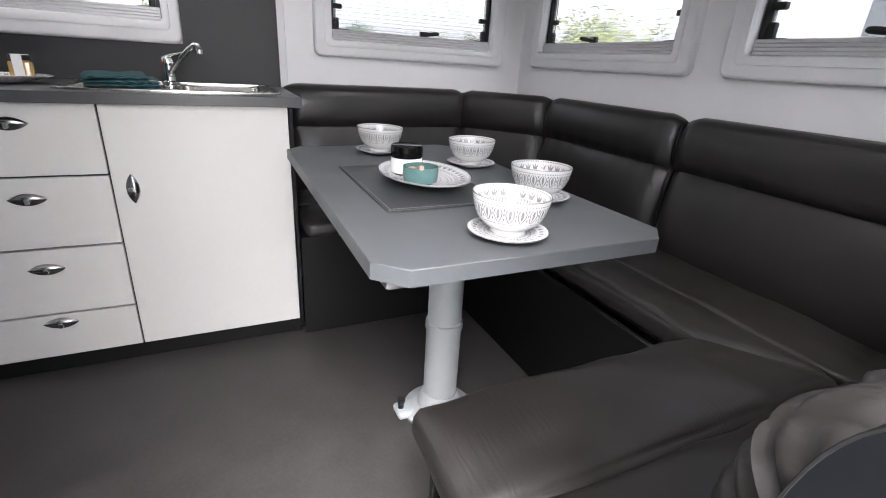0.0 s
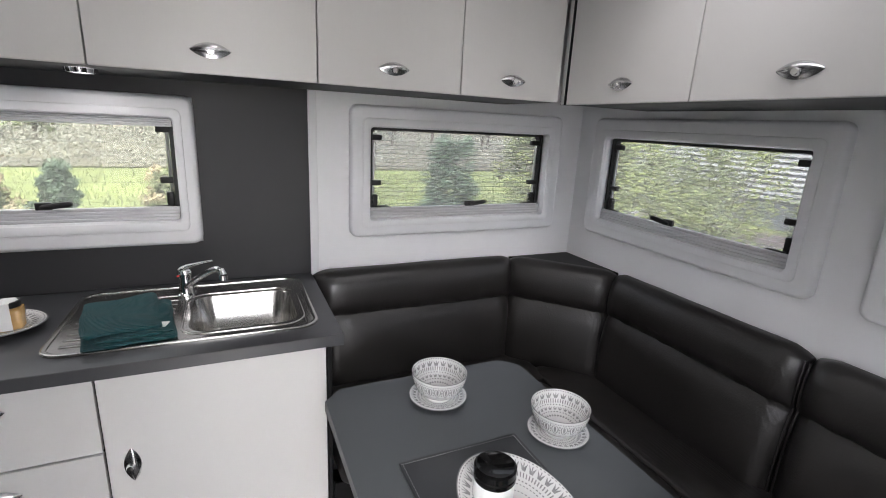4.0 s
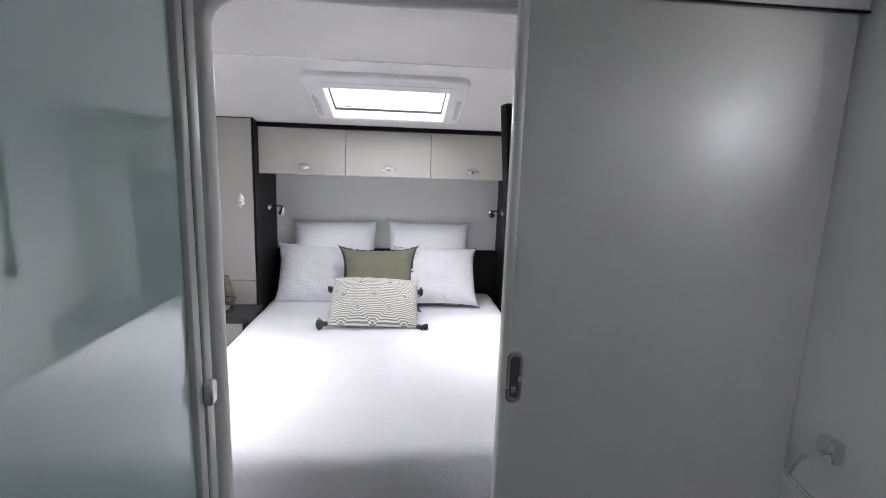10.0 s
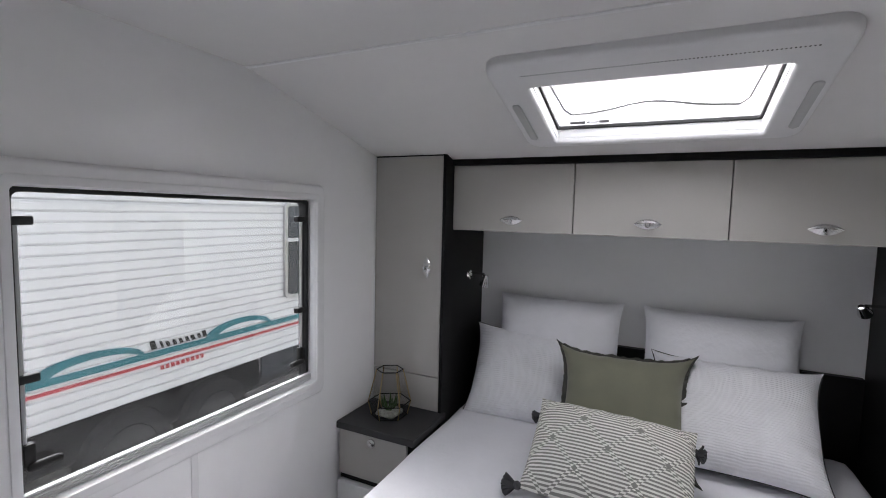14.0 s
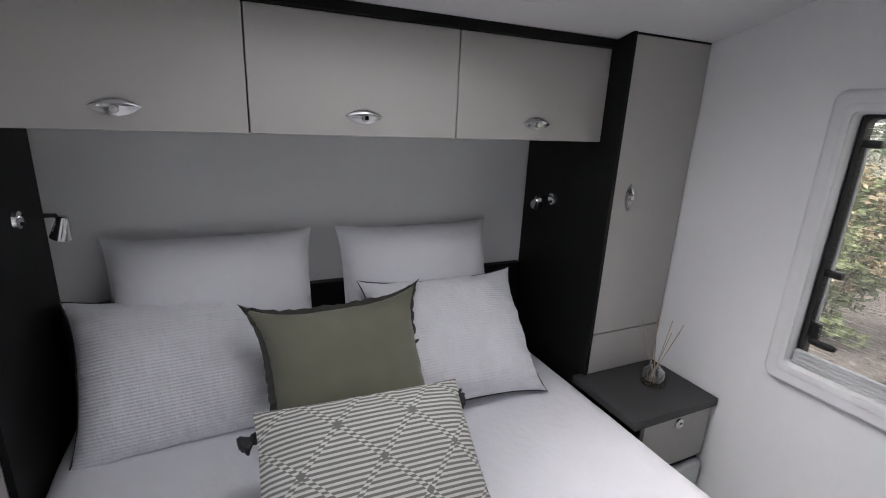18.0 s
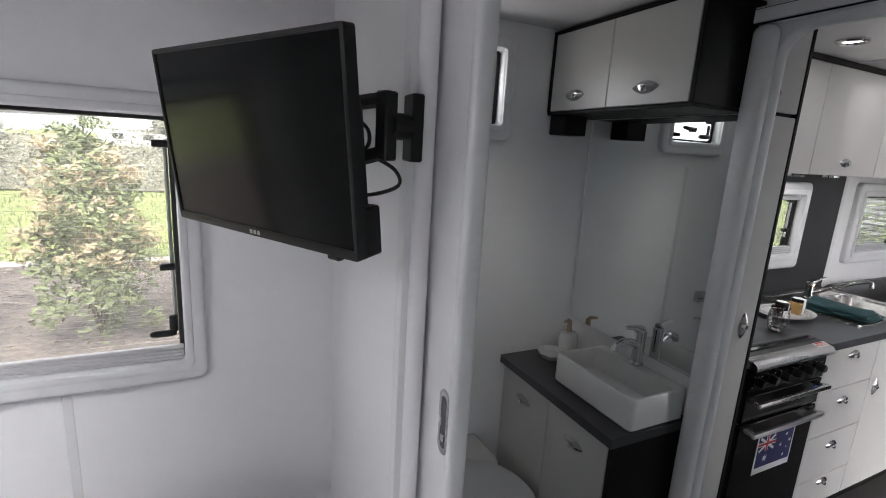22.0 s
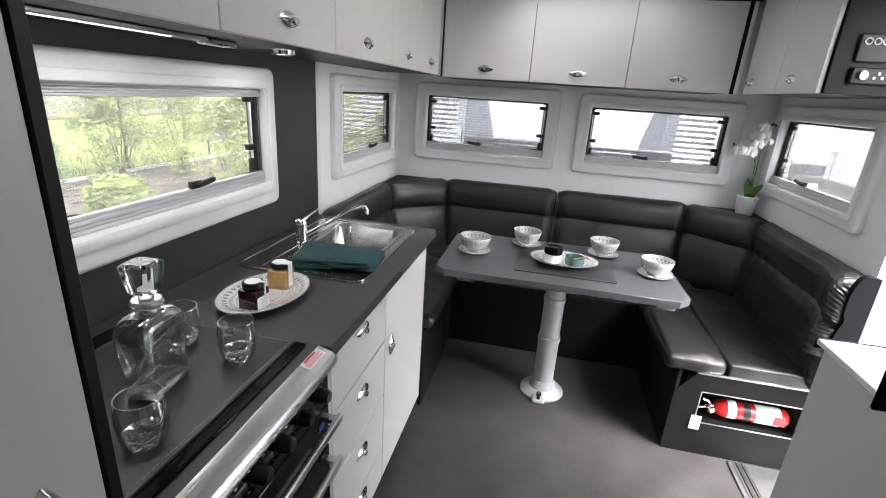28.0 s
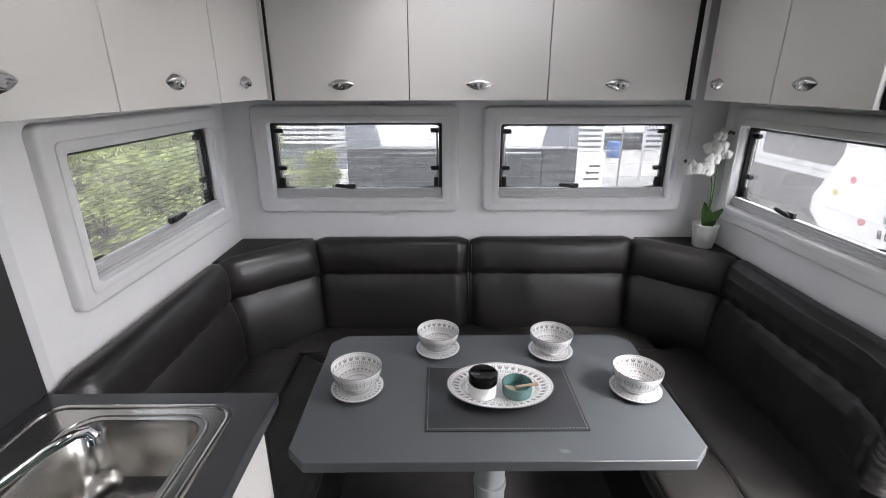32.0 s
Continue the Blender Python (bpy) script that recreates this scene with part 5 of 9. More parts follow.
def platter(x, y, z, a, b, turn, where):
    p = thing("oval_plate", "white oval plate with grey printed pattern " + where, "plate", (0, 0, 0), "oval plates")
    part("dish", lathe([(0, 0.004), (0.062, 0.004), (0.066, 0.0), (0.072, 0.003), (0.134, 0.0185), (0.140, 0.0228), (0.137, 0.0243), (0.10, 0.0135), (0.075, 0.008), (0, 0.0075)], 72), PLATTER, p)
    part("rim_line", lathe([(0.1375, 0.0241), (0.1405, 0.0233), (0.1402, 0.0218)], 72), RIMGREY, p, "thin grey rim line")
    p.matrix_basis = pose(x, y, z, 0, 0, turn) @ Matrix.Diagonal((a / 0.14, b / 0.14, 1, 1))
    return p


platter(0.505, 0.005, 0.7515, 0.110, 0.156, 0, "on the table mat")
platter(-0.556, 0.852, 0.9005, 0.147, 0.105, -4, "on the worktop")


def square_jar(x, y, z, turn, inside, label, wrapped=False):
    """A filled square jar; wrapped: a broad paper strip runs over the lid and down the front."""
    j = thing("preserve_jar", label, "jar", (0, 0, 0))
    s = 0.024
    part("glass", slab(rrect(-s, s, -s, s, 0.005, 3), fxy, 0.0, 0.046, 0.004, 2), inside, j, "filled square glass jar")
    part("neck", lathe([(0.019, 0.044), (0.019, 0.050)], 24), inside, j)
    part("lid", lathe([(0, 0.062), (0.021, 0.062), (0.0225, 0.060), (0.0225, 0.050), (0.020, 0.049)], 28), PLASTIC, j, "black screw lid")
    if wrapped:
        part("lid_label", slab([(0.0195 * math.cos(math.pi * k / 3), 0.0195 * math.sin(math.pi * k / 3)) for k in range(6)], fxy, 0.0622, 0.0630), PAPER, j, "white six-sided lid label")
        part("seal_strip", slab([(0.0, 0.0634), (-s - 0.0012, 0.0634), (-s - 0.0022, 0.062), (-s - 0.0022, 0.003), (-s - 0.0012, 0.003), (-s - 0.0012, 0.0618), (0.0, 0.0626)], lambda u, v, d: (d, u, v), -0.013, 0.008), PAPER, j, "broad white seal strip", 0)
    else:
        part("lid_label", lathe([(0, 0.0626), (0.0175, 0.0626)], 28), PAPER, j, "round white lid label")
        part("seal_strip", slab([(-0.012, 0.0634), (-s - 0.0012, 0.0632), (-s - 0.0024, 0.062), (-s - 0.0024, 0.028), (-s - 0.0014, 0.028), (-s - 0.0014, 0.0612), (-0.012, 0.0626)], lambda u, v, d: (d, u, v), 0.002, 0.008), PAPER, j, "narrow white seal strip", 0)
        part("label", bx((-0.0205, -s - 0.0012, 0.003), (0.0205, -s - 0.0002, 0.032), 0), PAPER, j, "white paper label")
        bm = bmesh.new()
        for k in range(3):
            bx((-0.012 + 0.002 * (k % 2), -s - 0.0015, 0.009 + k * 0.007), (0.012 - 0.003 * (k % 2), -s - 0.0011, 0.0105 + k * 0.007), 0, 1, bm)
        part("print_bars", bm, FRIDGE, j, "grey print on the label", 0)
    j.matrix_basis = pose(x, y, z, 0, 0, turn) @ Matrix.Diagonal((1.17, 1.17, 1.17, 1))
    return j


JAM = mat("dark_jam", (0.030, 0.010, 0.007), 0.08, vary=0.2, coat=0.5)
HONEY = mat("creamed_honey", (0.55, 0.34, 0.13), 0.1, vary=0.18, scale=30, coat=0.5)
square_jar(-0.627, 0.838, 0.9085, -4, JAM, "square jar of dark jam with a black lid")
square_jar(-0.482, 0.848, 0.9085, 6, HONEY, "square jar of honey with a white paper strip over the lid", True)

# decanter and tumblers
dc = thing("decanter", "clear heavy square glass decanter with a faceted stopper", "decanter", (0, 0, 0))
bm = bmesh.new()


def skin(rows, bm):
    """Joins rings of points with equal counts into a wall."""
    for a, b in zip(rows, rows[1:]):
        for k in range(len(a)):
            bm.faces.new((a[k], a[(k + 1) % len(a)], b[(k + 1) % len(a)], b[k]))


rows = []
for z, a, b, r in ((0.0, 0.045, 0.028, 0.006), (0.004, 0.049, 0.031, 0.008), (0.020, 0.048, 0.030, 0.008), (0.060, 0.050, 0.031, 0.010), (0.105, 0.055, 0.034, 0.013), (0.128, 0.056, 0.035, 0.016), (0.142, 0.052, 0.033, 0.020), (0.151, 0.040, 0.028, 0.020), (0.156, 0.020, 0.019, 0.0185), (0.176, 0.0185, 0.0185, 0.018)):
    rows.append([bm.verts.new((u, v, z)) for u, v in rrect(-a, a, -b, b, r, 5)])
inner = []
for z, a, b, r in ((0.176, 0.0125, 0.0125, 0.012), (0.158, 0.013, 0.013, 0.0125), (0.146, 0.034, 0.022, 0.014), (0.128, 0.050, 0.029, 0.012), (0.060, 0.044, 0.0255, 0.009), (0.026, 0.041, 0.023, 0.008), (0.018, 0.034, 0.017, 0.006)):
    inner.append([bm.verts.new((u, v, z)) for u, v in rrect(-a, a, -b, b, r, 5)])
skin(rows + inner, bm)
bm.faces.new(rows[0]), bm.faces.new(inner[-1])
part("bottle", bm, CLEAR, dc, "heavy clear glass bottle", 50)
bm = bmesh.new()
slug = [[bm.verts.new((u, v, z)) for u, v in rrect(-a, a, -b, b, 0.006, 5)] for z, a, b in ((0.0015, 0.0440, 0.0270), (0.004, 0.0475, 0.0295), (0.016, 0.0468, 0.0288), (0.0172, 0.034, 0.017))]
skin(slug, bm)
bm.faces.new(slug[0]), bm.faces.new(slug[-1])
part("base", bm, SOLID, dc, "thick solid glass base", 50)
part("collar", lathe([(0.0185, 0.163), (0.0265, 0.166), (0.0275, 0.171), (0.0235, 0.178), (0.013, 0.178)], 28), FROST, dc, "whitish ground glass collar")
bm = bmesh.new()
rows = []
for z, a, r in ((0.170, 0.010, 0.0098), (0.186, 0.0125, 0.012), (0.192, 0.019, 0.007), (0.202, 0.021, 0.006), (0.236, 0.0265, 0.007), (0.243, 0.0255, 0.008), (0.247, 0.020, 0.008)):
    rows.append([bm.verts.new((u, v, z)) for u, v in rrect(-a, a, -a, a, r, 3)])
skin(rows, bm)
bm.faces.new(rows[0]), bm.faces.new(rows[-1])
part("stopper", bm, SOLID, dc, "square faceted glass stopper", 20)
dc.matrix_basis = pose(-0.984, 0.800, 0.917, 0, 0, 6)


def tumbler():
    t = thing("tumbler", "clear glass tumbler with a scalloped base", "drinking glass", (0, 0, 0), "tumblers on the cooker")
    bm = bmesh.new()
    prof = [(0.024, 0.001), (0.029, 0.004), (0.0335, 0.022), (0.0375, 0.045), (0.037, 0.068), (0.0335, 0.086)]
    seg = 36
    lathe(prof, seg, (0, 0, 0), bm)
    for v in bm.verts:
        if v.co.z < 0.028 and v.co.xy.length > 0.02:
            a = math.atan2(v.co.y, v.co.x)
            k = 1 + 0.06 * math.cos(9 * a + v.co.z * 90)
            v.co.x, v.co.y = v.co.x * k, v.co.y * k
            v.co.z += 0.002 * math.cos(9 * a)
    part("glass", bm, CLEAR, t, "clear glass", 60)
    t.children[0].name = "glass_wall"
    part("rim", tube([(0.0335 * math.cos(2 * math.pi * k / 32), 0.0335 * math.sin(2 * math.pi * k / 32), 0.086) for k in range(32)], 0.0011, 6, closed=True), RIM, t, "fine bright rim")
    bm = lathe([(0, 0.001), (0.022, 0.001), (0.0275, 0.006), (0.0315, 0.016), (0.0318, 0.023), (0.026, 0.020), (0.017, 0.0145), (0, 0.013)], 27)
    for v in bm.verts:
        a = math.atan2(v.co.y, v.co.x)
        k = 1 + 0.05 * math.cos(9 * a + v.co.z * 110)
        v.co = (v.co.x * k, v.co.y * k, v.co.z + 0.0015 * math.cos(9 * a) * (v.co.xy.length > 0.01))
    part("base", bm, SOLID, t, "thick scalloped base", 25)
    return t


tb = tumbler()
for i, (x, y) in enumerate(((-1.112, 0.708), (-1.105, 0.878), (-0.858, 0.722), (-0.842, 0.868))):
    m = pose(x, y, 0.9165, 0, 0, 33 * i)
    if i == 0:
        tb.matrix_basis = m
    else:
        copy_thing(tb, m)

# vase and hyacinth
GLAZE = mat("teal_mottled_glaze", (0.025, 0.15, 0.145), 0.16, vary=0.5, scale=9, coat=0.5, stretch=(1, 1, 2.2))


def clouds(n, l):
    t = n.new("ShaderNodeTexNoise")
    t.inputs["Scale"].default_value, t.inputs["Detail"].default_value = 11, 3
    co = n.new("ShaderNodeTexCoord")
    l.new(co.outputs["Object"], t.inputs["Vector"])
    r = n.new("ShaderNodeMapRange")
    r.inputs["From Min"].default_value, r.inputs["From Max"].default_value = 0.44, 0.60
    l.new(t.outputs["Fac"], r.inputs["Value"])
    return r.outputs[0]


tint(GLAZE, (0.16, 0.15, 0.155), clouds)
GREEN = mat("green_leaf", (0.045, 0.10, 0.025), 0.4, vary=0.3, scale=20)
PETAL = mat("white_petal", (0.80, 0.80, 0.76), 0.6, vary=0.08, scale=40)
va = thing("vase", "tall teal and brown glazed vase", "vase", (-1.11, 1.02, 0.906))
part("body", lathe([(0, 0.002), (0.036, 0.002), (0.040, 0.006), (0.050, 0.06), (0.056, 0.12), (0.054, 0.17), (0.046, 0.205), (0.043, 0.222), (0.046, 0.232), (0.042, 0.234), (0.039, 0.222), (0.042, 0.20), (0.04, 0.10), (0, 0.03)], 40, (-1.11, 1.02, 0.905)), GLAZE, va)
fl = thing("hyacinth", "white hyacinth flower with green leaves in the vase", "flower", (-1.11, 1.02, 1.0))
part("stem", tube([(-1.11, 1.02, 0.95), (-1.108, 1.018, 1.1), (-1.105, 1.016, 1.20)], 0.006, 8), GREEN, fl)
bm = bmesh.new()
rnd = random.Random(4)
part("core", lathe([(0, 1.195), (0.010, 1.20), (0.013, 1.25), (0.012, 1.31), (0.006, 1.332), (0, 1.335)], 14, (-1.105, 1.016, 0)), PETAL, fl)
for k in range(150):
    h_, a = (k + 0.5) / 150 + rnd.uniform(-0.02, 0.02), k * 2.4 + rnd.uniform(-0.3, 0.3)
    rr_ = 0.025 - 0.016 * max(0.0, h_ - 0.6) + rnd.uniform(-0.004, 0.004)
    c = Vector((-1.105 + rr_ * math.cos(a), 1.016 + rr_ * math.sin(a), 1.200 + 0.138 * h_))
    out = Vector((math.cos(a), math.sin(a), 0.3 * (h_ - 0.4))).normalized()
    side, up = out.orthogonal().normalized(), None
    up = out.cross(side)
    for j in range(5):
        b_ = 2 * math.pi * j / 5 + k
        d = side * math.cos(b_) + up * math.sin(b_)
        e = side * math.cos(b_ + 0.5) + up * math.sin(b_ + 0.5)
        g = side * math.cos(b_ - 0.5) + up * math.sin(b_ - 0.5)
        bm.faces.new([bm.verts.new(p) for p in (c, c + e * 0.0055 + out * 0.007, c + d * 0.0125 + out * 0.001, c + g * 0.0055 + out * 0.007)])
part("flower_head", bm, PETAL, fl, "dense white florets", 0)
for a, ln, w in ((150, 0.16, 0.013), (20, 0.10, 0.024), (-30, 0.115, 0.026), (95, 0.12, 0.014), (-75, 0.07, 0.022)):
    bm = bmesh.new()
    c, s = math.cos(radians(a)), math.sin(radians(a))
    last = None
    for k in range(9):
        t = k / 8
        p = Vector((-1.11 + c * (0.025 + 0.055 * t * t * 1.3), 1.02 + s * (0.025 + 0.045 * t * t), 1.10 + ln * t - 0.02 * t ** 3))
        q = Vector((-s, c, 0)) * w * math.sin(math.pi * min(0.97, 0.25 + 0.75 * t)) * 0.9
        row = [bm.verts.new(p - q), bm.verts.new(p + Vector((c, s, 0)) * -0.004), bm.verts.new(p + q)]
        if last:
            bm.faces.new((last[0], last[1], row[1], row[0])), bm.faces.new((last[1], last[2], row[2], row[1]))
        last = row
    part("leaf", bm, GREEN, fl)

# Fridge, side cupboard and television --------------------------------------
fr = thing("fridge", "tall grey caravan fridge in a black frame", "fridge", (-1.28, -0.75, 0))
box("body", (-1.55, -1.095, 0.05), (-1.02, -0.425, 1.70), BLACK, fr)
box("frame_post", (-1.080, -0.43, 0.06), (-1.005, -0.394, 1.715), PLASTIC, fr, "black frame", r=0.006, seg=2)
box("frame_post", (-1.553, -0.43, 0.06), (-1.52, -0.400, 1.715), PLASTIC, fr, r=0.006, seg=2)
box("frame_rail", (-1.52, -0.43, 1.600), (-1.080, -0.398, 1.715), PLASTIC, fr, "black vented top rail", r=0.006, seg=2)
for k in range(3):
    box("vent_slot", (-1.49, -0.3985, 1.628 + k * 0.024), (-1.10, -0.396, 1.638 + k * 0.024), RUBBER, fr)
box("frame_rail", (-1.52, -0.43, 1.182), (-1.080, -0.396, 1.232), PLASTIC, fr, r=0.006, seg=2)
for z0, z1 in ((1.238, 1.592), (0.09, 1.176)):
    d = box("door", (-1.512, -0.425, z0), (-1.086, -0.400, z1), FRIDGE, fr, "grey laminate door panel", r=0.004)
box("frame_bead", (-1.030, -0.394, 0.08), (-1.020, -0.388, 1.70), PLASTIC, fr, r=0.003)
for z0, z1 in ((1.236, 1.365), (1.022, 1.156)):
    hm = tube([(-1.050, -0.394, z0), (-1.048, -0.374, z0 + 0.004), (-1.046, -0.370, z0 + 0.02), (-1.046, -0.370, z1 - 0.02), (-1.048, -0.374, z1 - 0.004), (-1.066, -0.394, z1)], 0.007, 8)
    hd = part("handle", hm, PLASTIC, fr, "black pull latch")
    box("latch", (-1.060, -0.394, z0 + 0.015), (-1.040, -0.384, z1 - 0.02), RUBBER, hd, r=0.003)
uc = thing("overhead_cupboard", "off-white cupboard above the fridge", "cupboard", (-1.28, -0.75, 1.72))
box("body", (-1.55, -1.095, 1.72), (-1.02, -0.415, 1.998), BLACK, uc)
box("edge_panel", (-1.018, -1.095, 0.0), (-1.004, -0.398, 1.998), BLACK, uc, "black tall side panel")
box("door", (-1.545, -0.414, 1.724), (-1.020, -0.399, 1.985), CAB, uc, r=0.0015)
sc = thing("side_cupboard", "small white cupboard with a dark-edged top by the entry", "cabinet", (-0.64, -0.87, 0))
box("body", (-1.0, -1.095, 0.04), (-0.300, -0.652, 0.885), CAB, sc)
box("door", (-0.99, -0.652, 0.06), (-0.31, -0.637, 0.88), CAB, sc, r=0.0015)
box("top", (-1.0, -1.097, 0.886), (-0.285, -0.628, 0.902), WPLASTIC, sc, "white laminate top")
box("edge_strip", (-0.285, -1.097, 0.872), (-0.278, -0.626, 0.903), EDGE, sc, "black edge strip")
tv = thing("television", "slim black flat television on a stand", "television", (-0.75, -0.72, 0.9))
box("screen", (-0.762, -1.02, 0.985), (-0.752, -0.463, 1.43), SCREEN, tv, r=0.003)
box("back", (-0.795, -1.0, 1.0), (-0.762, -0.483, 1.41), PLASTIC, tv, r=0.008, seg=2)
box("stand", (-0.83, -0.87, 0.902), (-0.70, -0.64, 0.912), PLASTIC, tv, r=0.004)
box("neck", (-0.79, -0.77, 0.91), (-0.765, -0.73, 1.05), PLASTIC, tv)
for z in (1.165, 1.185):
    box("indicator", (-0.7985, -0.50 - (z - 1.165), 1.13), (-0.7955, -0.494 - (z - 1.165), 1.19), CHROME, tv)

# Dinette -------------------------------------------------------------------
ds = thing("dinette_bench", "black laminate U-shaped dinette bench", "bench", (1.1, 0, 0))
box("end_front", (0.968, -0.526, 0.0), (0.985, 0.594, 0.405), BLACK, ds)
box("kitchen_side_front", (0.275, 0.594, 0.0), (0.985, 0.610, 0.405), BLACK, ds)
box("door_side_front", (0.318, -0.541, 0.0), (0.985, -0.526, 0.405), BLACK, ds)
NY0, NY1, NZ0, NZ1 = -1.045, -0.635, 0.165, 0.318
bm = bmesh.new()
out = [(-1.098, 0.0), (-0.527, 0.0), (-0.527, 0.30), (-0.60, 0.405), (-1.098, 0.405)]
o = [[bm.verts.new((x, *p)) for p in out] for x in (0.315, 0.331)]
hl = rrect(NY0, NY1, NZ0, NZ1, 0.006, 2)
i_ = [[bm.verts.new((x, *p)) for p in hl] for x in (0.315, 0.331)]
for s in (0, 1):
    es = [bm.edges.new((o[s][k], o[s][(k + 1) % 5])) for k in range(5)] + [bm.edges.new((i_[s][k], i_[s][(k + 1) % len(hl)])) for k in range(len(hl))]
    bmesh.ops.triangle_fill(bm, use_beauty=True, use_dissolve=False, edges=es)
for q in (o, i_):
    n_ = len(q[0])
    for k in range(n_):
        bm.faces.new((q[0][k], q[0][(k + 1) % n_], q[1][(k + 1) % n_], q[1][k]))
part("end_panel", bm, mat("dark_grey_laminate", (0.012, 0.0115, 0.0115), 0.6, spec=0.08, vary=0.12, bump=0.06, bscale=300, dist=0.0005), ds, "charcoal end panel with a niche", 0)
box("niche", (0.331, NY0 - 0.01, NZ0 - 0.01), (0.50, NY1 + 0.01, NZ0), EDGE, ds)
box("niche_back", (0.49, NY0 - 0.01, NZ0), (0.50, NY1 + 0.01, NZ1 + 0.01), EDGE, ds)
box("niche_top", (0.331, NY0 - 0.01, NZ1), (0.49, NY1 + 0.01, NZ1 + 0.01), EDGE, ds)
part("niche_trim", ring(rrect(NY0 - 0.002, NY1 + 0.002, NZ0 - 0.002, NZ1 + 0.002, 0.006, 2), rrect(NY0 + 0.002, NY1 - 0.002, NZ0 + 0.002, NZ1 - 0.002, 0.006, 2), lambda u, v, d: (0.316 - d, u, v), 0, 0.003), ALU, ds, "chrome trim round the niche")
box("top_trim", (0.310, -1.09, 0.402), (0.320, -0.60, 0.412), ALU, ds)
fx = thing("fire_extinguisher", "red and white fire extinguisher lying in a niche", "fire extinguisher", (0.40, -0.84, 0.18))
CY, CZ = 0.385, 0.237
part("cylinder", moved(lathe([(0, -0.155), (0.030, -0.153), (0.040, -0.140), (0.040, 0.10), (0.032, 0.125), (0.016, 0.14), (0, 0.14)], 28), pose(0.372, -0.855, 0.222, -90, 0, 0)), RED, fx, "red steel cylinder")
part("white_band", moved(lathe([(0.0408, 0.055), (0.0408, 0.090)], 28), pose(0.372, -0.855, 0.222, -90, 0, 0)), PAPER, fx)
part("label", moved(lathe([(0.0408, -0.12), (0.0408, -0.02)], 28), pose(0.372, -0.855, 0.222, -90, 0, 0)), PAPER, fx, "white instruction label")
part("strap", moved(lathe([(0.0415, 0.0), (0.0415, 0.028)], 28), pose(0.372, -0.855, 0.222, -90, 0, 0)), PLASTIC, fx, "black strap")
part("valve", rod((0.372, -0.72, 0.222), (0.372, -0.68, 0.222), 0.014, 14), CHROME, fx)
part("lever", tube([(0.36, -0.70, 0.235), (0.345, -0.68, 0.262), (0.342, -0.655, 0.275)], 0.006, 8, tube([(0.36, -0.69, 0.225), (0.34, -0.665, 0.232), (0.336, -0.645, 0.228)], 0.006, 8)), CHROME, fx)
part("gauge", moved(lathe([(0, 0.010), (0.015, 0.008), (0.015, 0)], 18), pose(0.345, -0.70, 0.222, 0, -90, 0)), CHROME, fx)
box("tag", (0.309, -0.660, 0.13), (0.3105, -0.618, 0.20), PAPER, fx, "blank white tag", r=0)
part("red_print", bx((0.3305, -0.985, 0.205), (0.3318, -0.945, 0.245), 0), REDINK, fx)
sp = thing("step_plate", "ribbed aluminium tread plate at the entry step", "tread plate", (0.1, -0.95, 0))
box("plate", (-0.25, -1.09, 0.0005), (0.30, -0.80, 0.006), ALU, sp)
for k in range(5):
    box("rib", (-0.245, -0.825 - k * 0.012, 0.006), (0.295, -0.820 - k * 0.012, 0.010), EDGE if k % 2 else ALU, sp)


def cushion(lo, hi, label, bulge=(0.0, 0.0, 0.012), seed=0.0, r=0.012, mitre=None):
    """A stuffed seat pad; mitre(p) moves its points to cut an end on the slant."""
    c = thing("seat_cushion", label, "seat cushion", ((lo[0] + hi[0]) / 2, (lo[1] + hi[1]) / 2, lo[2]), "dinette seat cushions")
    bm = puff(lo, hi, r, bulge, 22, 0.007, 9, seed)
    for v in bm.verts:
        if mitre:
            v.co = mitre(v.co)
        up = max(0.0, (v.co.z - lo[2] - 0.02) / 0.05)
        v.co.z += up * 0.0022 * noise.noise(Vector((v.co.x * 26 + seed, v.co.y * 26, 4.0)))
    part("pad", bm, LEATHER, c, "soft creased leather pad", 70)
    return c


def slant_x(lo, hi, front, back):
    """The far end of a pad along x runs from lo[0]..front at its table side to back at its wall side."""
    def f(p):
        w = min(1.0, max(0.0, abs(p.y - 0.045) - front[1]) / (back[1] - front[1]))
        end = front[0] + (back[0] - front[0]) * w + 0.012
        return Vector((lo + (p.x - lo) * (end - lo) / (hi - lo), p.y, p.z))
    return f


def slant_y(p):
    """Both ends of the pad across the end run out to the slanted joints."""
    w = (p.x - EPX) / (1.17 - EPX)
    k = 0.045 + (p.y - 0.045) * (0.528 + (0.761 - 0.528) * min(1.0, max(0.0, w))) / 0.748
    return Vector((p.x, k, p.z))


CT = 0.472
EPX = 0.992
cushion((0.300, -0.705, 0.408), (1.165, -0.462, CT + 0.006), "black leather front seat pad on the door side", (0.004, 0.008, 0.014), 1, 0.028, slant_x(0.300, 1.165, (EPX, 0.515), (1.165, 0.748)))
cushion((0.305, -1.02, 0.408), (1.19, -0.707, CT), "black leather rear seat pad on the door side", (0, 0, 0.010), 2)
cushion((EPX, -0.703, 0.408), (1.168, 0.793, CT + 0.004), "black leather front seat pad across the lounge end", (0.006, 0, 0.012), 3, 0.026, slant_y)
cushion((1.17, -0.80, 0.408), (1.44, 0.90, CT), "black leather rear seat pad across the lounge end", (0, 0, 0.010), 4)
cushion((0.290, 0.560, 0.408), (1.165, 0.795, CT + 0.004), "black leather front seat pad on the kitchen side", (0.004, 0.008, 0.012), 5, 0.028, slant_x(0.290, 1.165, (EPX, 0.515), (1.165, 0.748)))
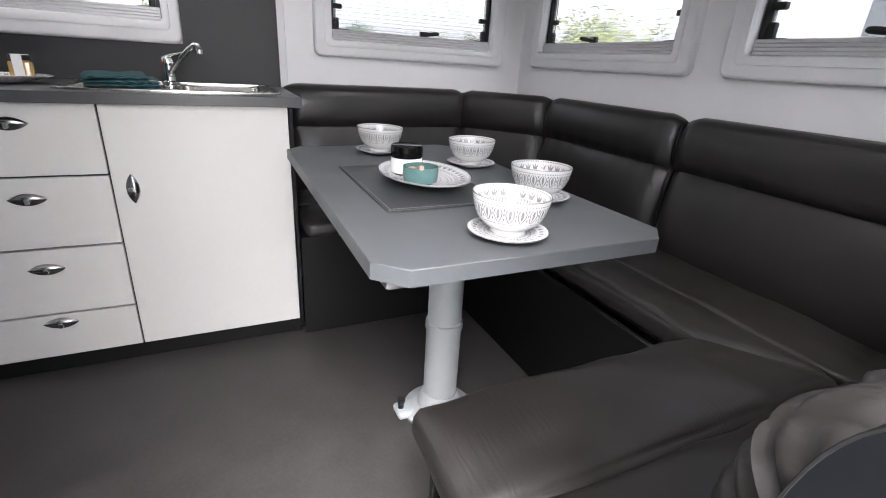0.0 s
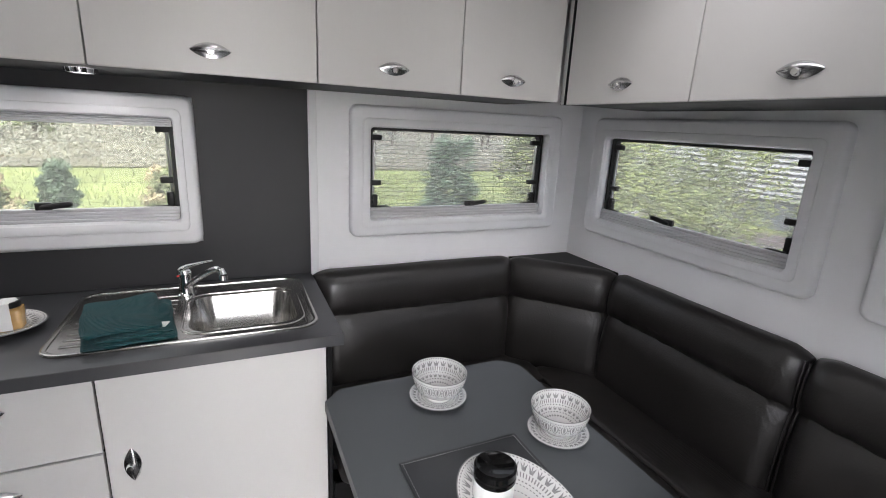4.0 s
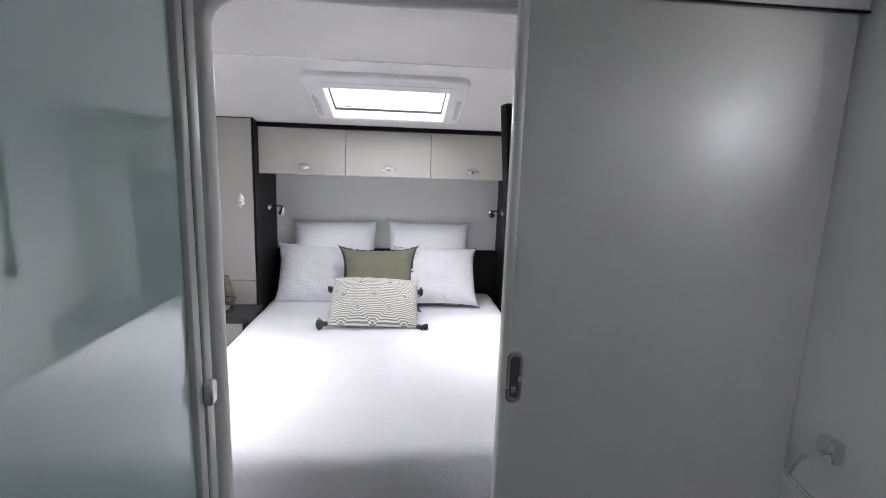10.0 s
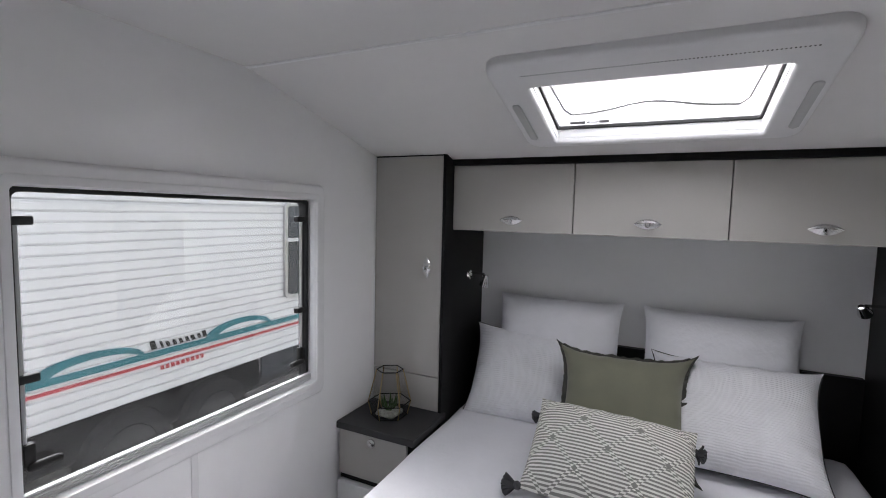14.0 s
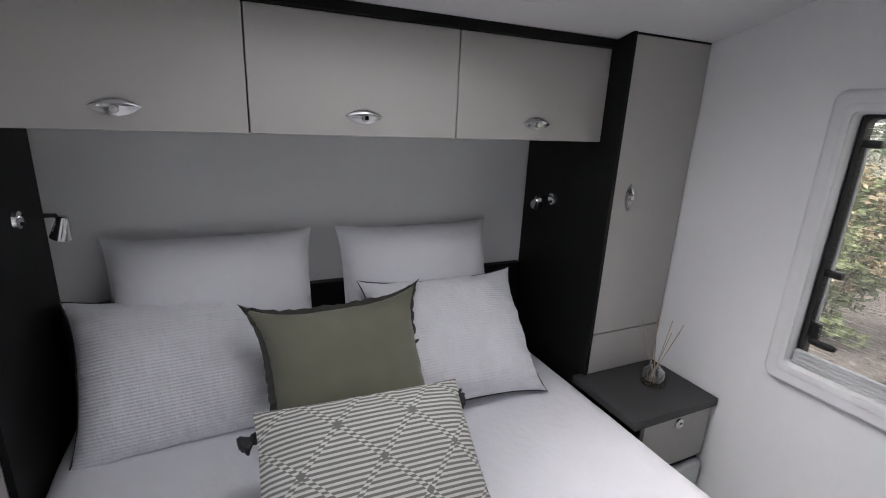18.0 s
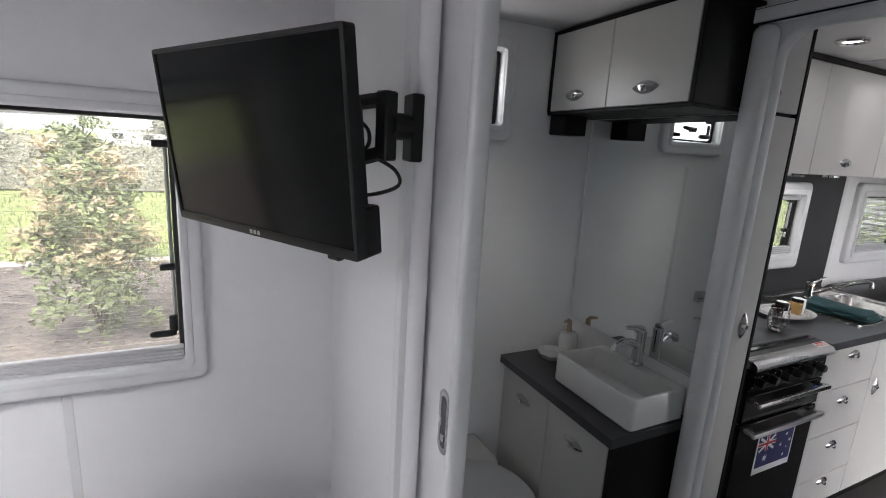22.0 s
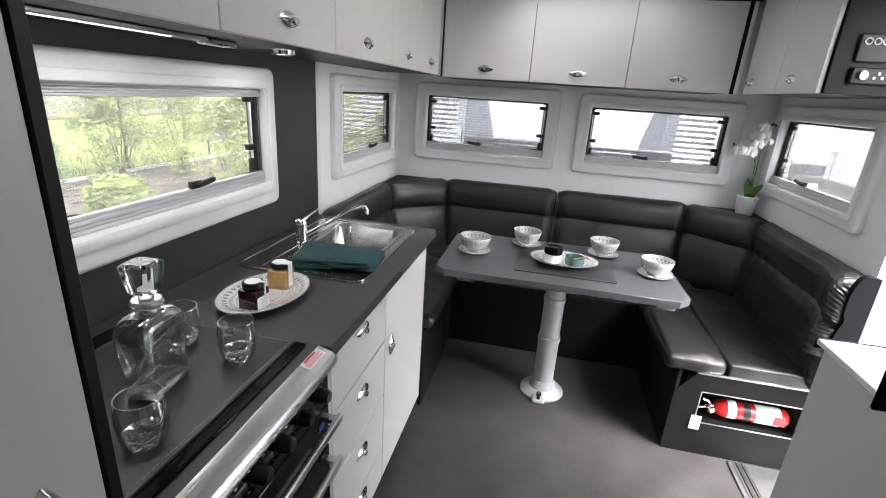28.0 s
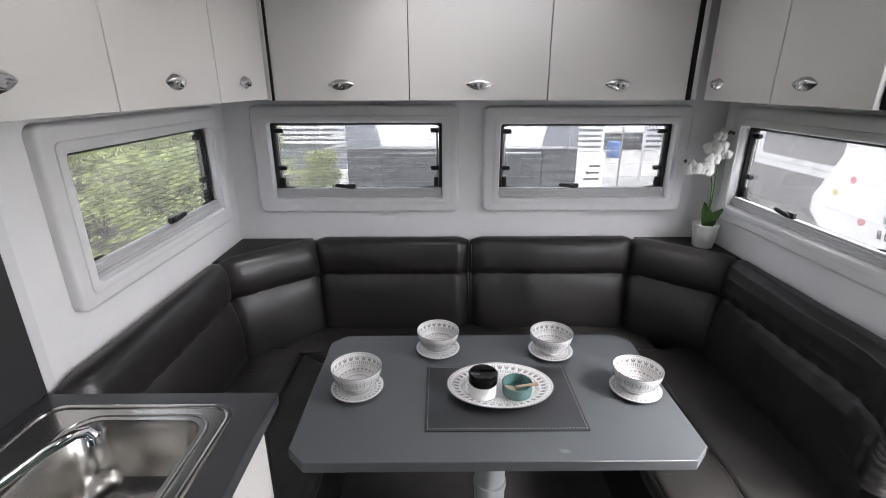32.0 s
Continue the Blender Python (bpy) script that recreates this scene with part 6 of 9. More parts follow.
cushion((0.290, 0.80, 0.408), (1.20, 1.06, CT), "black leather rear seat pad on the kitchen side", (0, 0, 0.010), 6)

PROF = [(0.0, 0.43), (0.085, 0.43), (0.102, 0.455), (0.106, 0.53), (0.099, 0.62), (0.086, 0.69), (0.070, 0.730), (0.060, 0.745), (0.074, 0.757), (0.083, 0.79), (0.080, 0.845), (0.066, 0.890), (0.042, 0.914), (0.015, 0.919), (0.0, 0.912)]


def backrest(p0, p1, label, seed=0.0, n=34, top=0.0, fat=0.0):
    """A stuffed back cushion from p0 to p1 (its wall line), with a headroll and tucked ends."""
    fold = lambda k: k * 1.55 + 2.5 * noise.noise(Vector((k * 0.13, seed, 1.0)))
    c = thing("back_cushion", label, "back cushion", ((p0[0] + p1[0]) / 2, (p0[1] + p1[1]) / 2, 0.43), "dinette back cushions")
    a, b = Vector((*p0, 0)), Vector((*p1, 0))
    d = (b - a).normalized()
    inn = Vector((-d.y, d.x, 0))
    L = (b - a).length
    bm = bmesh.new()
    rows = []
    prof = PROF
    if fat:
        prof = [tuple(p[i] + (q[i] - p[i]) * f / 10 for i in (0, 1)) for p, q in zip(PROF, PROF[1:]) for f in range(10)] + PROF[-1:]
    for i in range(n + 1):
        s = i / n
        s = 0.5 - 0.5 * math.cos(math.pi * s) if n > 6 else s
        e = min(s, 1 - s) * L
        tuck = min(1.0, e / 0.055) ** 0.5 if e < 0.055 else 1.0
        row = []
        for k, (dd, z) in enumerate(prof):
            p = a + d * (s * L)
            wv = noise.noise(Vector((p.x * 6 + seed, p.y * 6, z * 9))) * 0.007 + noise.noise(Vector((p.x * 22, p.y * 22, z * 16 + seed))) * 0.0015
            crease = 0.004 * math.sin((s * L) * 70 + seed) * math.exp(-((z - 0.745) / 0.03) ** 2)
            near = math.exp(-(s * L / 0.10) ** 2) if fat else 0.0
            wv += near * 0.0016 * math.sin(fold(k)) * math.exp(-s * L / 0.05)
            dep = (dd + fat * near * (z > 0.60) * min(1.0, dd / 0.05)) * (0.38 + 0.62 * max(tuck, near)) + (wv + crease if 0 < k < len(prof) - 1 else 0)
            zz = 0.43 + (z - 0.43 + top * (z > 0.6)) * (0.945 + 0.055 * tuck)
            row.append(bm.verts.new((p.x + inn.x * dep, p.y + inn.y * dep, zz)))
        rows.append(row)
    if fat:
        # the end curls round in a wrinkled roll to an inset panel
        roll = []
        for step in range(1, 10):
            th = radians(10 * step)
            ring_ = []
            for k, v in enumerate(rows[0]):
                dep = (v.co - a).dot(inn)
                crumple = math.sin(th) ** 0.7 * math.sin(fold(k))
                pull_ = 0.040 * (1 - math.cos(th)) - 0.0015 * crumple
                dep2 = max(0.012, dep - pull_) if dep > 0.012 else dep
                sink = pull_ * max(0.0, (v.co.z - 0.70) / 0.22)
                ring_.append(bm.verts.new(v.co + inn * (dep2 - dep) - Vector((0, 0, sink)) - d * (0.036 * math.sin(th) + 0.0018 * crumple)))
            roll.insert(0, ring_)
        rows = roll + rows
    for r0, r1 in zip(rows, rows[1:]):
        for k in range(len(prof) - 1):
            bm.faces.new((r0[k], r0[k + 1], r1[k + 1], r1[k]))
    bm.faces.new(rows[0]), bm.faces.new(rows[-1])
    part("pad", bm, LEATHER, c, "stuffed leather pad with a headroll", 75)
    if fat:
        pr = [(max(0.004, d_ * 0.72 + 0.028 * (z > 0.6) * (d_ > 0.01)), 0.43 + (z - 0.43) * 1.035) for d_, z in PROF]
        for _ in range(2):
            pr = pr[:1] + [(p[0] + (q[0] - p[0]) * f, p[1] + (q[1] - p[1]) * f) for p, q in zip(pr, pr[1:]) for f in (0.25, 0.75)] + pr[-1:]
        put = lambda u, v, w: (a.x + inn.x * u - d.x * w, a.y + inn.y * u, v)
        part("end_panel", slab(pr, put, 0.026, 0.052, 0.005, 2), ENDPANEL, c, "smooth blue-black end panel", 0)
        part("bead", tube([Vector(put(u, v, 0.0515)) for u, v in pr[1:-1]], 0.0010, 6), PLASTIC, c, "thin bead round the panel")
    # piping along the end seams
    for row, sd in ((0, 1), (1, -1)):
        base = a if row == 0 else b
        pts = [base + d * (0.004 * sd) + inn * (dd * 0.60 + 0.004) + Vector((0, 0, z)) for dd, z in PROF[1:-3]]
        part("piping", tube(pts, 0.004, 6), LEATHER, c)
    return c


backrest((1.160, YK - 0.014), (0.302, YK - 0.014), "black leather back cushion along the kitchen side wall", 1)
backrest((1.476, 0.775), (1.165, YK - 0.014), "short angled black leather corner back cushion", 2, 18)
backrest((1.476, 0.040), (1.476, 0.772), "black leather back cushion against the end wall", 3)
backrest((1.476, -0.742), (1.476, 0.036), "black leather back cushion against the end wall", 4)
backrest((1.180, YD + 0.014), (1.476, -0.745), "short angled black leather corner back cushion", 5, 18)
backrest((0.300, YD + 0.014), (1.178, YD + 0.014), "black leather back cushion below the door side window", 6, 70, 0.0, 0.050)
for pts, s in (([(1.165, 1.128), (1.488, 1.128), (1.488, 0.79)], 1), ([(1.18, -1.098), (1.488, -1.098), (1.488, -0.76)], -1)):
    sh = thing("corner_shelf", "small black triangular shelf behind the corner cushion", "shelf", (1.4, 0.98 * s, 0.9), "corner shelves")
    part("board", slab(pts, fxy, 0.885, 0.903, 0.002, 1), BLACK, sh)

# table
tbl = thing("dinette_table", "slate grey laminate table with clipped corners on a pole", "table", (0.59, 0.02, 0))
TX0, TX1, TY0, TY1, c1 = 0.236, 0.836, -0.490, 0.560, 0.048
outl = [(TX0 + c1, TY0), (TX1 - c1, TY0), (TX1, TY0 + c1), (TX1, TY1 - c1), (TX1 - c1, TY1), (TX0 + c1, TY1), (TX0, TY1 - c1), (TX0, TY0 + c1)]
part("tabletop", slab(outl, fxy, 0.716, 0.745, 0.0015, 1), TABLE, tbl)
part("pole", lathe([(0.052, 0.02), (0.052, 0.30), (0.0555, 0.302), (0.0555, 0.325), (0.050, 0.327), (0.050, 0.52), (0.054, 0.522), (0.054, 0.54), (0.048, 0.542), (0.048, 0.70)], 36, (0.595, 0.012, 0)), POLE, tbl, "grey telescopic pole")
part("base", lathe([(0, 0.0), (0.112, 0.0), (0.112, 0.008), (0.100, 0.020), (0.070, 0.034), (0.060, 0.060), (0.054, 0.075), (0.050, 0.075)], 40, (0.595, 0.012, 0)), POLE, tbl, "round grey floor flange")
part("lock_lug", bx((0.455, -0.005, 0.0), (0.53, 0.06, 0.026), 0.012, 3), POLE, tbl)
part("lock_knob", lathe([(0.009, 0), (0.009, 0.02), (0.013, 0.024), (0.013, 0.036), (0, 0.038)], 16, (0.472, 0.028, 0.024)), PLASTIC, tbl, "black locking knob")
part("mount_plate", bx((0.47, -0.12, 0.700), (0.72, 0.14, 0.716), 0.006), ALU, tbl)
part("support_bar", bx((0.30, -0.44, 0.698), (0.34, 0.50, 0.715), 0.003), BLACK, tbl)
part("glide_bracket", bx((0.262, -0.44, 0.688), (0.31, -0.36, 0.714), 0.008, 2), FRIDGEDARK, tbl)
part("glide_bracket", bx((0.262, 0.38, 0.688), (0.31, 0.46, 0.714), 0.008, 2), FRIDGEDARK, tbl)
part("scuff", slab([(0.264, -0.140), (0.271, -0.143), (0.277, -0.128), (0.274, -0.112), (0.268, -0.116), (0.262, -0.124)], fxy, 0.7451, 0.7454), mat("worn_laminate", (0.14, 0.147, 0.152), 0.75, vary=0.15, scale=60), tbl, "worn pale scuff mark")
stitched("table_mat", 0.338, 0.634, -0.214, 0.222, 0.7453, "black stitched leatherette mat on the table", 0.004)

jr = thing("condiment_jar", "white jar with a wide black screw lid", "jar", (0.475, 0.058, 0.757))
part("body", lathe([(0, 0), (0.036, 0), (0.039, 0.004), (0.039, 0.045), (0.034, 0.050)], 36, (0.478, 0.058, 0.7585)), mat("dark_brown_glass", (0.02, 0.012, 0.008), 0.1), jr)
part("label", lathe([(0.0394, 0.006), (0.0394, 0.044)], 36, (0.478, 0.058, 0.7585)), PAPER, jr, "white paper label")
part("lid", lathe([(0.036, 0.046), (0.0415, 0.047), (0.0415, 0.055), (0.039, 0.057), (0.0415, 0.059), (0.0415, 0.072), (0.038, 0.075), (0.036, 0.0735), (0, 0.0735)], 40, (0.478, 0.058, 0.7585)), SCREEN, jr, "glossy black screw lid")
CELADON = mat("celadon_glaze", (0.095, 0.185, 0.18), 0.10, vary=0.25, scale=14, coat=0.5)
db = thing("dip_bowl", "small celadon glazed dip bowl", "bowl", (0.475, -0.045, 0.757))
part("wall", lathe([(0, 0.002), (0.034, 0.0), (0.041, 0.006), (0.0435, 0.020), (0.0430, 0.040), (0.0415, 0.041), (0.0400, 0.022), (0.036, 0.010), (0, 0.008)], 40, (0.478, -0.040, 0.7585)), CELADON, db)
ws = thing("wooden_spoon", "small pale wooden spoon resting in the dip bowl", "spoon", (0.475, -0.05, 0.79))
part("handle", tube([(0.466, -0.035, 0.790), (0.462, -0.065, 0.800), (0.458, -0.095, 0.806)], [0.0045, 0.0035, 0.006], 8), mat("pale_wood", (0.40, 0.31, 0.22), 0.6, vary=0.2, scale=40, stretch=(1, 6, 6)), ws)
part("scoop", moved(puff((-0.010, -0.016, -0.003), (0.010, 0.016, 0.003), 0.003, (0, 0, 0.002), 4), pose(0.468, -0.018, 0.785, 12, 0, 8)), bpy.data.materials["pale_wood"], ws)

# orchid on the corner shelf
op = thing("plant_pot", "white textured ceramic plant pot", "plant pot", (1.352, -1.02, 0.903))
bm = lathe([(0, 0.0), (0.040, 0.0), (0.043, 0.004), (0.056, 0.105), (0.054, 0.108), (0.050, 0.10), (0.04, 0.085), (0, 0.085)], 32, (1.352, -1.015, 0.9035))
part("wall", bm, mat("hammered_white_ceramic", (0.72, 0.72, 0.70), 0.35, vary=0.06, bump=0.8, bscale=40, dist=0.006), op)
orc = thing("orchid", "white orchid with arching stems and dark leaves", "plant", (1.352, -1.015, 0.99))
for a, ln, lean in ((95, 0.125, 0.25), (250, 0.105, 0.55), (180, 0.06, 0.9)):
    bm = bmesh.new()
    c, s = math.cos(radians(a)), math.sin(radians(a))
    last = None
    for j in range(11):
        t = j / 10
        p = Vector((1.345 + c * lean * ln * t * t, -1.015 + s * lean * ln * t * t, 0.985 + ln * t))
        w = 0.026 * math.sin(math.pi * min(0.985, 0.12 + 0.88 * t)) ** 0.8
        q = Vector((0.25, 1, 0)).normalized() * w
        row = [bm.verts.new(p - q), bm.verts.new(p + Vector((0.008, 0, 0))), bm.verts.new(p + q)]
        if last:
            bm.faces.new((last[0], last[1], row[1], row[0])), bm.faces.new((last[1], last[2], row[2], row[1]))
        last = row
    part("leaf", bm, GREEN, orc, "thick dark green leaf")
part("stem", tube([(1.350, -1.012, 0.985), (1.348, -1.012, 1.10), (1.343, -1.002, 1.19), (1.338, -0.985, 1.235), (1.330, -0.950, 1.262), (1.322, -0.905, 1.275), (1.318, -0.872, 1.285)], 0.0028, 6), GREEN, orc)
part("stem", tube([(1.352, -1.018, 0.985), (1.352, -1.020, 1.15), (1.346, -1.012, 1.29), (1.343, -1.010, 1.36), (1.342, -1.030, 1.405), (1.342, -1.05, 1.412)], 0.0028, 6), GREEN, orc)
for k, (y, z) in enumerate(((-1.035, 1.41), (-1.05, 1.405), (-0.868, 1.29))):
    part("bud", lathe([(0, -0.009), (0.006, -0.004), (0.007, 0.002), (0, 0.010)], 10, (1.34, y, z)), GREEN, orc)
rnd = random.Random(9)


def bloom(c, r, turn):
    """A moth orchid flower: two broad petals, three narrower sepals and a small lip."""
    bm = bmesh.new()
    c = Vector(c)
    out = Vector((-1, 0.25 + rnd.uniform(-0.45, 0.45), rnd.uniform(-0.25, 0.1))).normalized()
    side = Vector((0, 0, 1)).cross(out).normalized()
    up = out.cross(side)
    for ang, ln, w in ((0, 1.0, 0.62), (180, 1.0, 0.62), (90, 0.95, 0.36), (215, 0.92, 0.34), (325, 0.92, 0.34)):
        an = radians(ang + turn)
        d, e = side * math.cos(an) + up * math.sin(an), up * math.cos(an) - side * math.sin(an)
        last = None
        for j in range(7):
            t = j / 6
            hw = r * w * math.sin(math.pi * (0.06 + 0.90 * t ** 0.8))
            p = c + d * (r * ln * t) + out * (0.006 * math.sin(math.pi * t) - 0.010 * t * t + (0.002 if w > 0.5 else 0))
            row = [bm.verts.new(p - e * hw - out * 0.004), bm.verts.new(p + out * 0.002), bm.verts.new(p + e * hw - out * 0.004)]
            if last:
                bm.faces.new((last[0], last[1], row[1], row[0])), bm.faces.new((last[1], last[2], row[2], row[1]))
            last = row
    bmesh.ops.create_icosphere(bm, subdivisions=1, radius=r * 0.16, matrix=Matrix.Translation(c + out * 0.006 - up * 0.004))
    part("flower", bm, PETAL, orc, "open white orchid flower", 60)


for (x, y, z), r, turn in (((1.312, -0.893, 1.262), 0.042, 10), ((1.318, -0.955, 1.258), 0.043, -15), ((1.328, -0.985, 1.300), 0.040, 8), ((1.326, -0.968, 1.345), 0.040, -6), ((1.334, -1.005, 1.350), 0.036, 20), ((1.334, -1.000, 1.392), 0.034, -10), ((1.336, -1.03, 1.315), 0.032, 15)):
    bloom((x, y, z), r, turn)

# Bathroom ------------------------------------------------------------------
def sliding_door(x0, x1, y0, y1, hy, label, num):
    d = thing("door_%d" % num, label, "door", ((x0 + x1) / 2, (y0 + y1) / 2, 0), kind="structure")
    box("leaf", (x0, y0, 0.02), (x1, y1, 1.925), WPLASTIC, d, "smooth pale sliding leaf", r=0.003 if num == 1 else 0.006, seg=2)
    e = y1 if num == 1 else y0
    box("edge_profile", (x0 - 0.002, e - 0.014, 0.02), (x1 + 0.002, e + 0.012, 1.925), WPLASTIC, d, "rounded white edge profile", r=0.012, seg=4)
    for xs, s in ((x1, 1), (x0, -1)):
        f = lambda u, v, q: (xs + s * q, u, v)
        part("handle", ring(rrect(hy - 0.019, hy + 0.019, 1.005, 1.135, 0.018, 6), rrect(hy - 0.011, hy + 0.011, 1.018, 1.122, 0.010, 6), f, -0.001, 0.003, 0.001), STEEL, d, "recessed steel finger pull")
        # flat plate; the dark grey stands for shade inside the recess
        part("recess", slab(rrect(hy - 0.011, hy + 0.011, 1.018, 1.122, 0.010, 6), f, -0.001, 0.0006), FRIDGEDARK, d, "grey finger recess")
        box("lock", (xs - 0.001, hy - 0.006, 1.030), (xs + s * 0.004, hy + 0.006, 1.046), STEEL, d)
    return d


sliding_door(-1.626, -1.600, -0.90, -0.205, -0.252, "white sliding bathroom door, half open", 1)
sliding_door(-2.545, -2.510, 0.354, 1.115, 0.374, "white sliding bedroom door, pushed open", 2)
for x0, x1, y0, y1, n_ in ((-1.64, -1.598, -1.09, 1.10, 0), (-2.5515, -2.500, -0.34, 1.125, 1)):
    t = thing("door_track", "aluminium sliding door track above the doorway", "door track", ((x0 + x1) / 2, 0, 1.94))
    part("rail", bx((x0, y0, 1.928), (x1, y1, 1.968), 0.003), WPLASTIC, t, "white folded aluminium rail")
    part("lip", bx((x0 - 0.002 if n_ == 0 else x1 - 0.004, y0, 1.9235), (x0 + 0.004 if n_ == 0 else x1 + 0.002, y1, 1.9275), 0.001), EDGE, t, "dark shadow gap of the rail")
    part("groove", bx((x0 - 0.0012 if n_ == 0 else x1 - 0.003, y0, 1.961), (x0 + 0.003 if n_ == 0 else x1 + 0.0012, y1, 1.9625), 0), EDGE, t)
    part("end_stop", bx((x0 + 0.004, y0 + 0.06, 1.955), (x1 + 0.004, y0 + 0.13, 1.9685), 0.002), PLASTIC, t)

# shower with a frosted screen
SHY = -0.318
FROST = mat("teal_back_painted_glass", (0.41, 0.54, 0.55), 0.03, vary=0.02, scale=0.8, coat=1.0, rvary=0.0, spec=0.9)
sh = thing("shower_screen", "teal glass shower screen in a pale aluminium frame", "shower screen", (-2.0, SHY, 0))
p = part("pane", bx((-2.40, SHY - 0.003, 0.06), (-1.655, SHY + 0.003, 1.90), 0.001), FROST, sh, "teal tinted glass")
for nm, lo, hi in (("frame_post", (-2.475, SHY - 0.014, 0.0), (-2.440, SHY + 0.018, 1.93)), ("frame_post", (-2.436, SHY - 0.012, 0.03), (-2.405, SHY + 0.014, 1.93)),
                   ("frame_post", (-1.668, SHY - 0.014, 0.0), (-1.640, SHY + 0.018, 1.93)), ("frame_rail", (-2.475, SHY - 0.016, 1.90), (-1.64, SHY + 0.020, 1.938)), ("frame_rail", (-2.475, SHY - 0.016, 0.0), (-1.64, SHY + 0.020, 0.06))):
    part(nm, bx(lo, hi, 0.004, 2), GREYPANEL, sh, "pale grey aluminium profile")
part("seal", bx((-2.441, SHY + 0.004, 0.03), (-2.435, SHY + 0.012, 1.92), 0), RUBBER, sh, "dark seal")
part("latch", bx((-2.455, SHY + 0.014, 1.05), (-2.425, SHY + 0.034, 1.10), 0.004), ALU, sh, "small metal latch")
tagged(box("shower_tray", (-2.508, YD + 0.001, 0.001), (-1.64, SHY - 0.016, 0.05), WPLASTIC, r=0.01, seg=2), "white moulded shower tray", "shower tray", "", "structure")

# vanity
vn = thing("vanity_cabinet", "pale bathroom vanity with a black end panel", "cabinet", (-1.75, 0.83, 0))
box("body", (-1.888, 0.560, 0.04), (-1.60, 1.126, 0.748), BLACK, vn)
box("end_panel", (-1.900, 0.545, 0.0), (-1.60, 0.560, 0.748), BLACK, vn, "black end panel")
for y0, y1 in ((0.562, 0.835), (0.837, 1.122)):
    d = box("door", (-1.903, y0, 0.05), (-1.889, y1, 0.742), CAB, vn, r=0.0015)
    pull(d, -1.903, (y0 + y1) / 2, 0.66, -90)
box("top", (-1.923, 0.531, 0.750), (-1.598, 1.128, 0.782), BENCH, vn, "dark laminate top")
bs = thing("basin", "white rectangular ceramic counter-top basin", "basin", (-1.735, 0.72, 0.782))
bm = bmesh.new()
rows = []
for e, r, z in ((0.006, 0.016, 0.783), (0.0, 0.018, 0.790), (0.0, 0.018, 0.882), (0.003, 0.017, 0.887), (0.010, 0.014, 0.888), (0.014, 0.012, 0.884), (0.020, 0.018, 0.840), (0.030, 0.03, 0.815), (0.055, 0.03, 0.808), (0.09, 0.02, 0.806)):
    rows.append([bm.verts.new((u, v, z)) for u, v in rrect(-1.852 + e, -1.622 - e - (0.030 if z < 0.886 and e > 0.012 else 0), 0.535 + e, 0.890 - e, r, 4)])
for a, b in zip(rows, rows[1:]):
    for k in range(len(a)):
        bm.faces.new((a[k], a[(k + 1) % len(a)], b[(k + 1) % len(a)], b[k]))
bm.faces.new(rows[0]), bm.faces.new(rows[-1])
part("bowl", bm, CERAMIC, bs, "glossy white ceramic")
part("waste", lathe([(0, 0.010), (0.016, 0.009), (0.022, 0.004), (0.024, 0.0)], 24, (-1.74, 0.71, 0.806)), CHROME, bs, "chrome push waste")
mt = thing("basin_mixer", "chrome basin mixer tap with a flat lever", "tap", (-1.645, 0.722, 0.888))
part("body", lathe([(0.024, 0), (0.024, 0.006), (0.019, 0.012), (0.018, 0.095), (0.020, 0.115), (0.015, 0.122), (0, 0.123)], 24, (-1.643, 0.722, 0.888)), CHROME, mt)
part("spout", tube([(-1.65, 0.722, 0.955), (-1.68, 0.724, 0.972), (-1.715, 0.727, 0.975), (-1.742, 0.730, 0.962), (-1.748, 0.731, 0.945)], [0.013, 0.0125, 0.012, 0.012, 0.012], 14), CHROME, mt)
part("lever", tube([(-1.643, 0.722, 1.008), (-1.67, 0.724, 1.020), (-1.71, 0.728, 1.024)], [0.018, 0.010, 0.006], 12), CHROME, mt)
mr = thing("bathroom_mirror", "large frameless mirror above the vanity", "mirror", (-1.598, 0.8, 0.9))
part("glass", bx((-1.600, 0.534, 0.912), (-1.5955, 1.118, 1.706), 0.0008), MIRROR, mr)
oc = thing("overhead_cupboard", "off-white bathroom cupboard with black surround", "cupboard", (-1.71, 0.82, 1.71))
box("body", (-1.800, 0.544, 1.718), (-1.598, 1.127, 1.982), BLACK, oc)
box("end_panel", (-1.818, 0.530, 1.716), (-1.598, 0.544, 1.990), BLACK, oc, "black end panel")
box("edge_strip", (-1.818, 0.544, 1.978), (-1.800, 1.127, 1.990), EDGE, oc)
box("edge_strip", (-1.818, 1.112, 1.716), (-1.801, 1.127, 1.978), EDGE, oc)
box("base_board", (-1.816, 0.531, 1.708), (-1.60, 1.127, 1.718), EDGE, oc)
for y0, y1, hy in ((0.545, 0.838, 0.69), (0.838, 1.111, 0.985)):
    d = box("door", (-1.816, y0 + 0.001, 1.721), (-1.801, y1 - 0.001, 1.977), CAB, oc, r=0.0015)
    pull(d, -1.816, hy, 1.768, -90)
part("bracket", bx((-1.800, 1.04, 1.640), (-1.70, 1.126, 1.708), 0.003), BLACK, oc, "black bracket block")
so = thing("soap_dispenser", "white soap dispenser with a wooden pump", "soap dispenser", (-1.645, 1.06, 0.782))
part("bottle", lathe([(0, 0), (0.036, 0), (0.038, 0.006), (0.038, 0.075), (0.030, 0.088), (0.014, 0.092)], 28, (-1.648, 1.06, 0.7825)), CERAMIC, so)
part("pump", tube([(-1.648, 1.06, 0.872), (-1.648, 1.06, 0.915), (-1.655, 1.057, 0.922), (-1.685, 1.050, 0.920)], [0.012, 0.009, 0.008, 0.005], 10), bpy.data.materials["pale_wood"], so, "pale wooden pump head")
